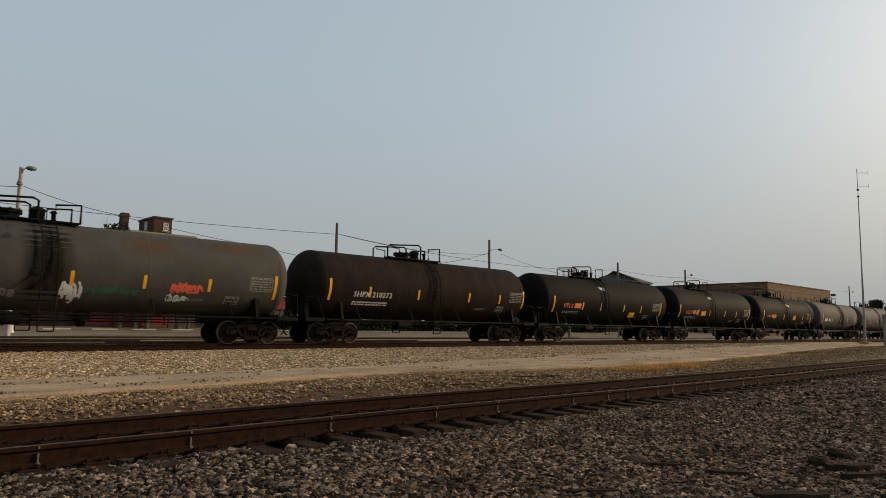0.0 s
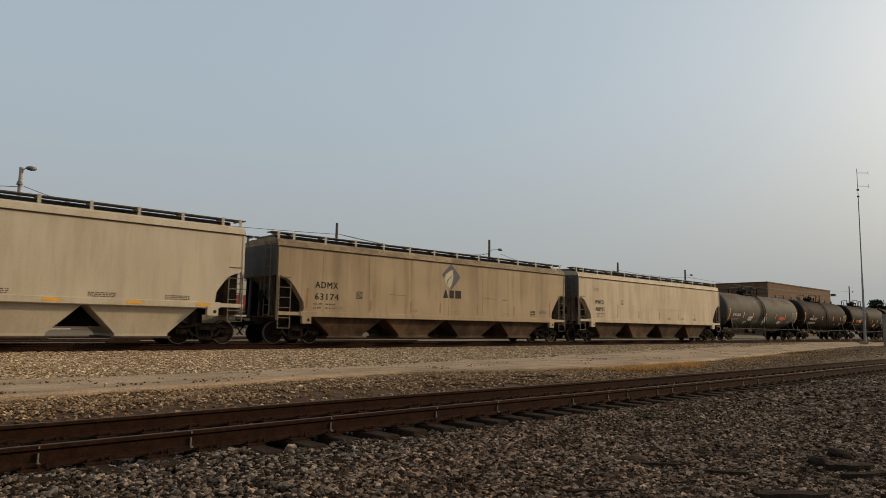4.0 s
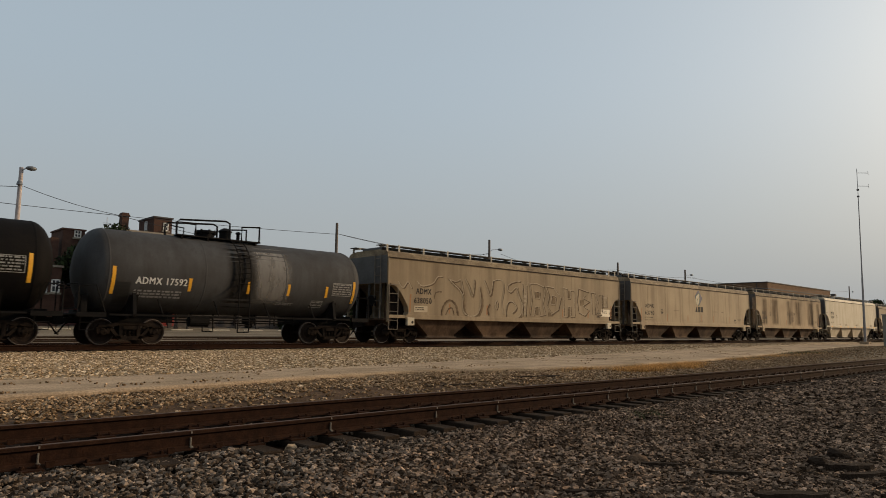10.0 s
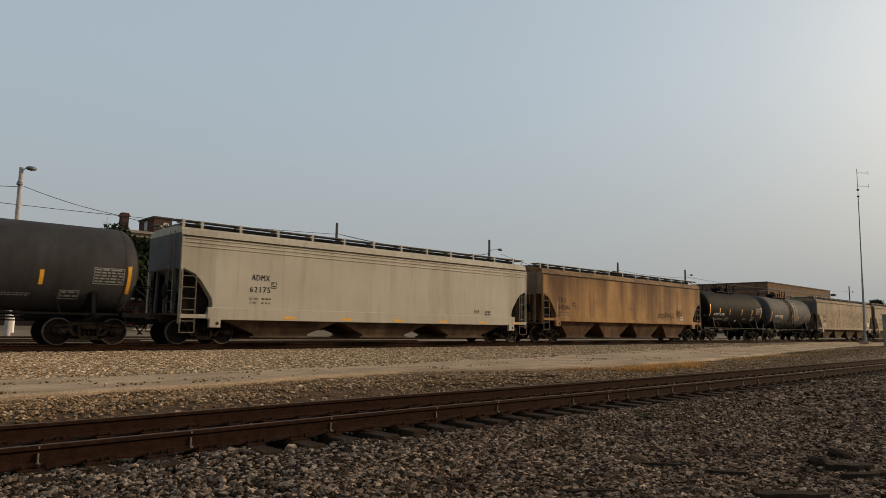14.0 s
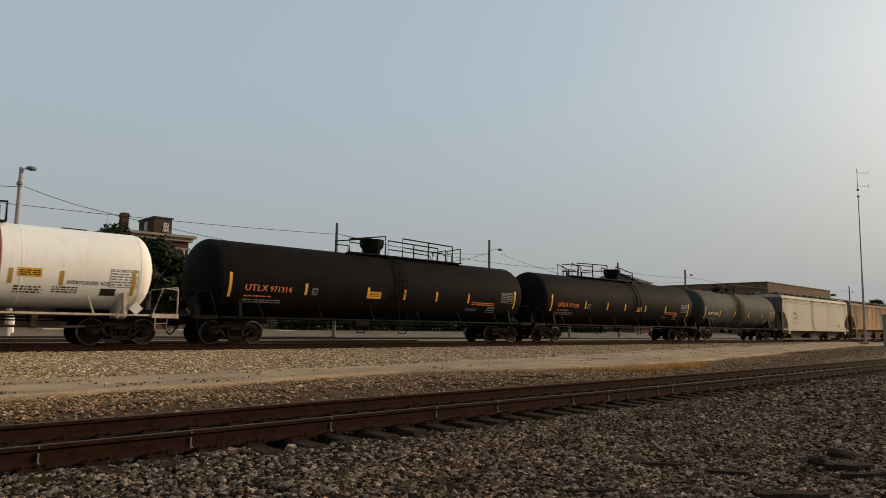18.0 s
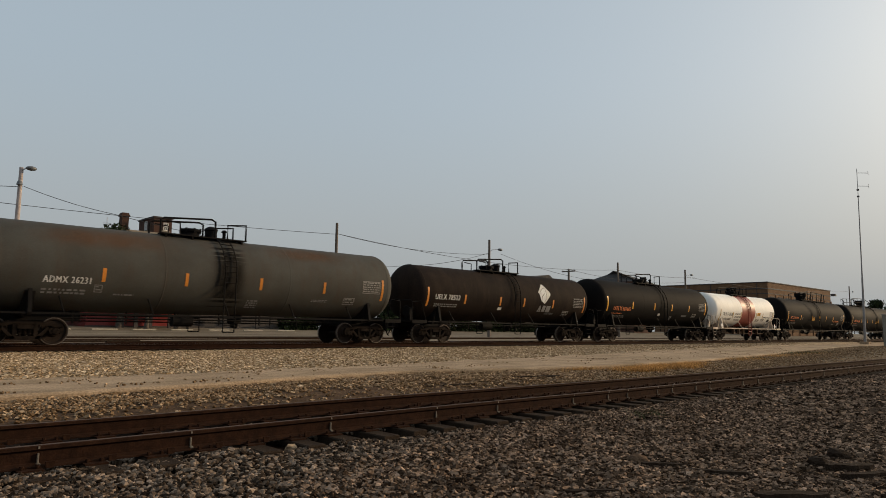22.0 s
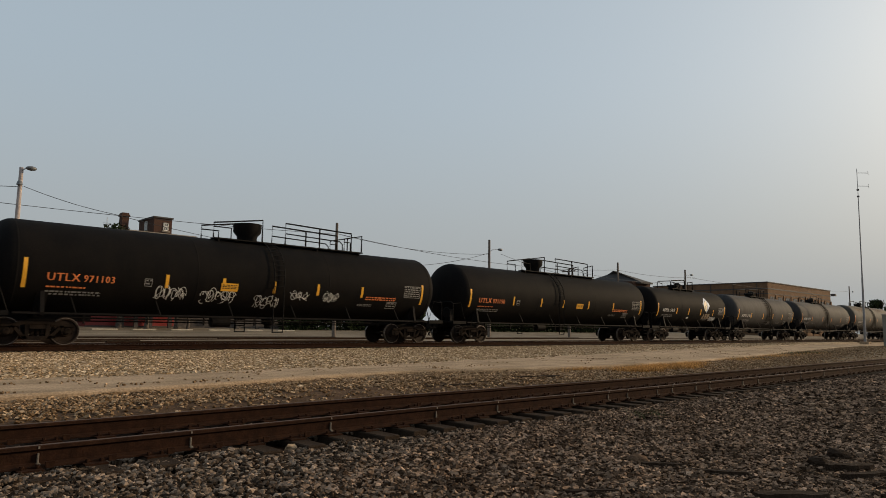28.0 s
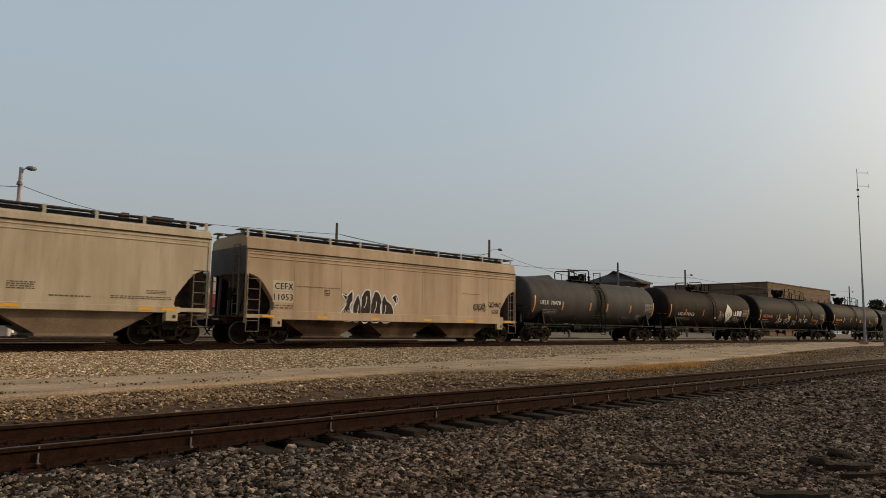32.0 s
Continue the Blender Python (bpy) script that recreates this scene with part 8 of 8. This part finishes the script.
# ---- dry grass and litter ----
def grass(name, patches, material, label, seed, tall=0.22):
    """Tufts of thin blades, scattered in oval patches (x, y, half length, half width, count, height of the ground)."""
    rs = np.random.RandomState(seed)
    verts, faces = [], []
    for px, py, a, b, count, gz in patches:
        for _ in range(count):
            x, y = px + rs.normal() * a * 0.5, py + rs.normal() * b * 0.5
            h = tall * rs.uniform(0.35, 1.2)
            t, w = rs.uniform(0, 6.28), rs.uniform(0.006, 0.014)
            lean = rs.normal(size=2) * h * 0.8
            dx, dy = math.cos(t) * w, math.sin(t) * w
            n = len(verts)
            verts += [(x - dx, y - dy, gz - 0.03), (x + dx, y + dy, gz - 0.03), (x + lean[0] * 0.4 + dx * 0.6, y + lean[1] * 0.4, gz + h * 0.6), (x + lean[0] * 0.4 - dx * 0.6, y + lean[1] * 0.4, gz + h * 0.6), (x + lean[0], y + lean[1], gz + h)]
            faces += [(n, n + 1, n + 2, n + 3), (n + 3, n + 2, n + 4)]
    me = bpy.data.meshes.new(name)
    me.from_pydata([tuple(map(float, v)) for v in verts], [], faces)
    me.materials.append(material)
    return tagged(new(name, me), label, "grass", kind="stuff")


grass("dry_grass", [(19.2, 11.3, 1.2, 0.5, 2600, -0.50), (21.7, 11.6, 1.6, 0.6, 4200, -0.50), (24.0, 11.9, 1.2, 0.35, 1500, -0.50), (30.2, 12.5, 2.0, 0.5, 1600, -0.50), (36.4, 13.2, 2.4, 0.6, 1700, -0.50), (43.0, 14.1, 3.0, 0.7, 2200, -0.50), (17.4, 12.1, 1.0, 0.3, 500, -0.50)],
      DRY_GRASS, "patches of dry yellow grass along the path", 3, 0.12)
grass("weeds", [(20.4, 12.1, 1.2, 0.3, 300, -0.55), (43, 14.2, 4, 0.8, 900, -0.45), (9.5, 5.4, 0.4, 0.3, 120, -0.62), (31, 12.6, 2, 0.4, 400, -0.5)], LEAF, "thin green weeds among the stones", 5, 0.16)


def litter_board(x, y, z, length, width, thick, turn, tilt, label):
    rnd = random.Random(int(x * 100))
    g = Geo()
    n = 7
    rings = []
    for k in range(n + 1):
        u = -length / 2 + length * k / n
        j = rnd.uniform(-0.12, 0.12) * width
        w = width * (0.5 + rnd.uniform(-0.12, 0.1)) * (0.6 if k in (0, n) else 1)
        rings.append([(u, -w + j, -thick / 2), (u, w + j, -thick / 2), (u, w * 0.9 + j, thick / 2), (u, -w * 0.8 + j, thick / 2 + rnd.uniform(0, 0.01))])
    g.rings(rings)
    ob = tagged(part("timber_scrap", g, TIE), label, "timber scrap", "broken timber on the ballast")
    ob.matrix_basis = pose(x, y, z, tilt, 0, turn)
    return ob


litter_board(7.80, 2.23, -0.63, 0.50, 0.13, 0.07, -38, 5, "dark splintered piece of an old tie")
litter_board(7.46, 2.02, -0.635, 0.46, 0.11, 0.06, -30, 3, "dark splintered piece of an old tie")
litter_board(6.17, 2.22, -0.65, 0.60, 0.16, 0.05, -40, 2, "dark splintered piece of an old tie")
litter_board(6.52, 3.59, -0.645, 0.40, 0.08, 0.04, -50, 4, "thin brown splinter of wood on stones")
litter_board(6.62, 3.05, -0.65, 0.55, 0.08, 0.04, -62, 4, "thin brown splinter of wood on stones")
litter_board(5.03, 3.40, -0.65, 0.50, 0.06, 0.03, -40, 4, "thin brown splinter of wood on stones")
litter_board(14.1, 11.25, -0.52, 1.5, 0.16, 0.07, -14, 2, "dark old plank among the edge stones")
litter_board(10.9, 10.9, -0.55, 0.9, 0.12, 0.06, -6, 3, "dark old plank among the edge stones")


def clod(x, y, z, size, seed, material, label):
    rs = np.random.RandomState(seed)
    bm = bmesh.new()
    bmesh.ops.create_icosphere(bm, subdivisions=2, radius=size)
    for v in bm.verts:
        v.co *= 1.0 + rs.uniform(-0.22, 0.22)
        v.co.z *= 0.6
    me = bpy.data.meshes.new("rock")
    bm.to_mesh(me)
    bm.free()
    me.materials.append(material)
    ob = tagged(new("rock", me), label, "rock", "large rocks on the ballast")
    ob.matrix_basis = pose(x, y, z, 0, 0, rs.uniform(0, 360))


clod(7.76, 2.52, -0.62, 0.10, 1, TIE, "dark lump of rock on the ballast")
clod(8.40, 2.51, -0.62, 0.13, 2, TIE, "dark lump of rock on the ballast")
clod(6.53, 3.86, -0.655, 0.13, 3, DIRT, "flat brown clod of dirt on stones")
clod(4.02, 6.60, -0.60, 0.07, 4, EDGE_STONE, "tan block of stone beside the rail")
clod(4.22, 6.52, -0.60, 0.06, 5, EDGE_STONE, "tan block of stone beside the rail")
clod(1.45, 9.9, -0.60, 0.11, 6, DIRT, "dark clod of earth beside the siding")
clod(7.4, 11.9, -0.50, 0.09, 7, GRAVEL_STONE, "pale block of stone at the path")


# ---- motion ----
SURGES = ((0.0, 0.0), (8.0, 0.0), (16.0, 0.0), (17.0, 0.0), (18.0, 0.2), (19.0, 0.0), (19.5, 0.0), (20.0, 0.5), (20.5, 0.05), (21.0, 0.0), (22.0, 0.0), (24.0, 0.0), (28.0, 0.0), (SECONDS, 0.0))


def motions():
    """The whole train rolls along the main line at one speed; every wheelset turns with it while it is near."""
    for car, u in CARS:
        walk(car, [(t, pose(u + SPEED * t + surge, MAIN, 0)) for t, surge in SURGES])
    for wheelset, u, (x, y, z) in WHEELSETS:
        first, last = max(0.0, (1.0 - u) / SPEED), min(SECONDS, (72.0 - u) / SPEED)
        times = sorted({0.0, SECONDS} | {k / FPS for k in range(math.ceil(first * FPS), math.floor(last * FPS) + 1)})
        rows = []
        for t in times:
            turn = SPEED * min(max(t, first), max(last, first)) / WHEEL_R
            rows.append((t, pose(x, y, z, 0, math.degrees(turn) % 360.0, 0)))
        walk(wheelset, rows)


motions()
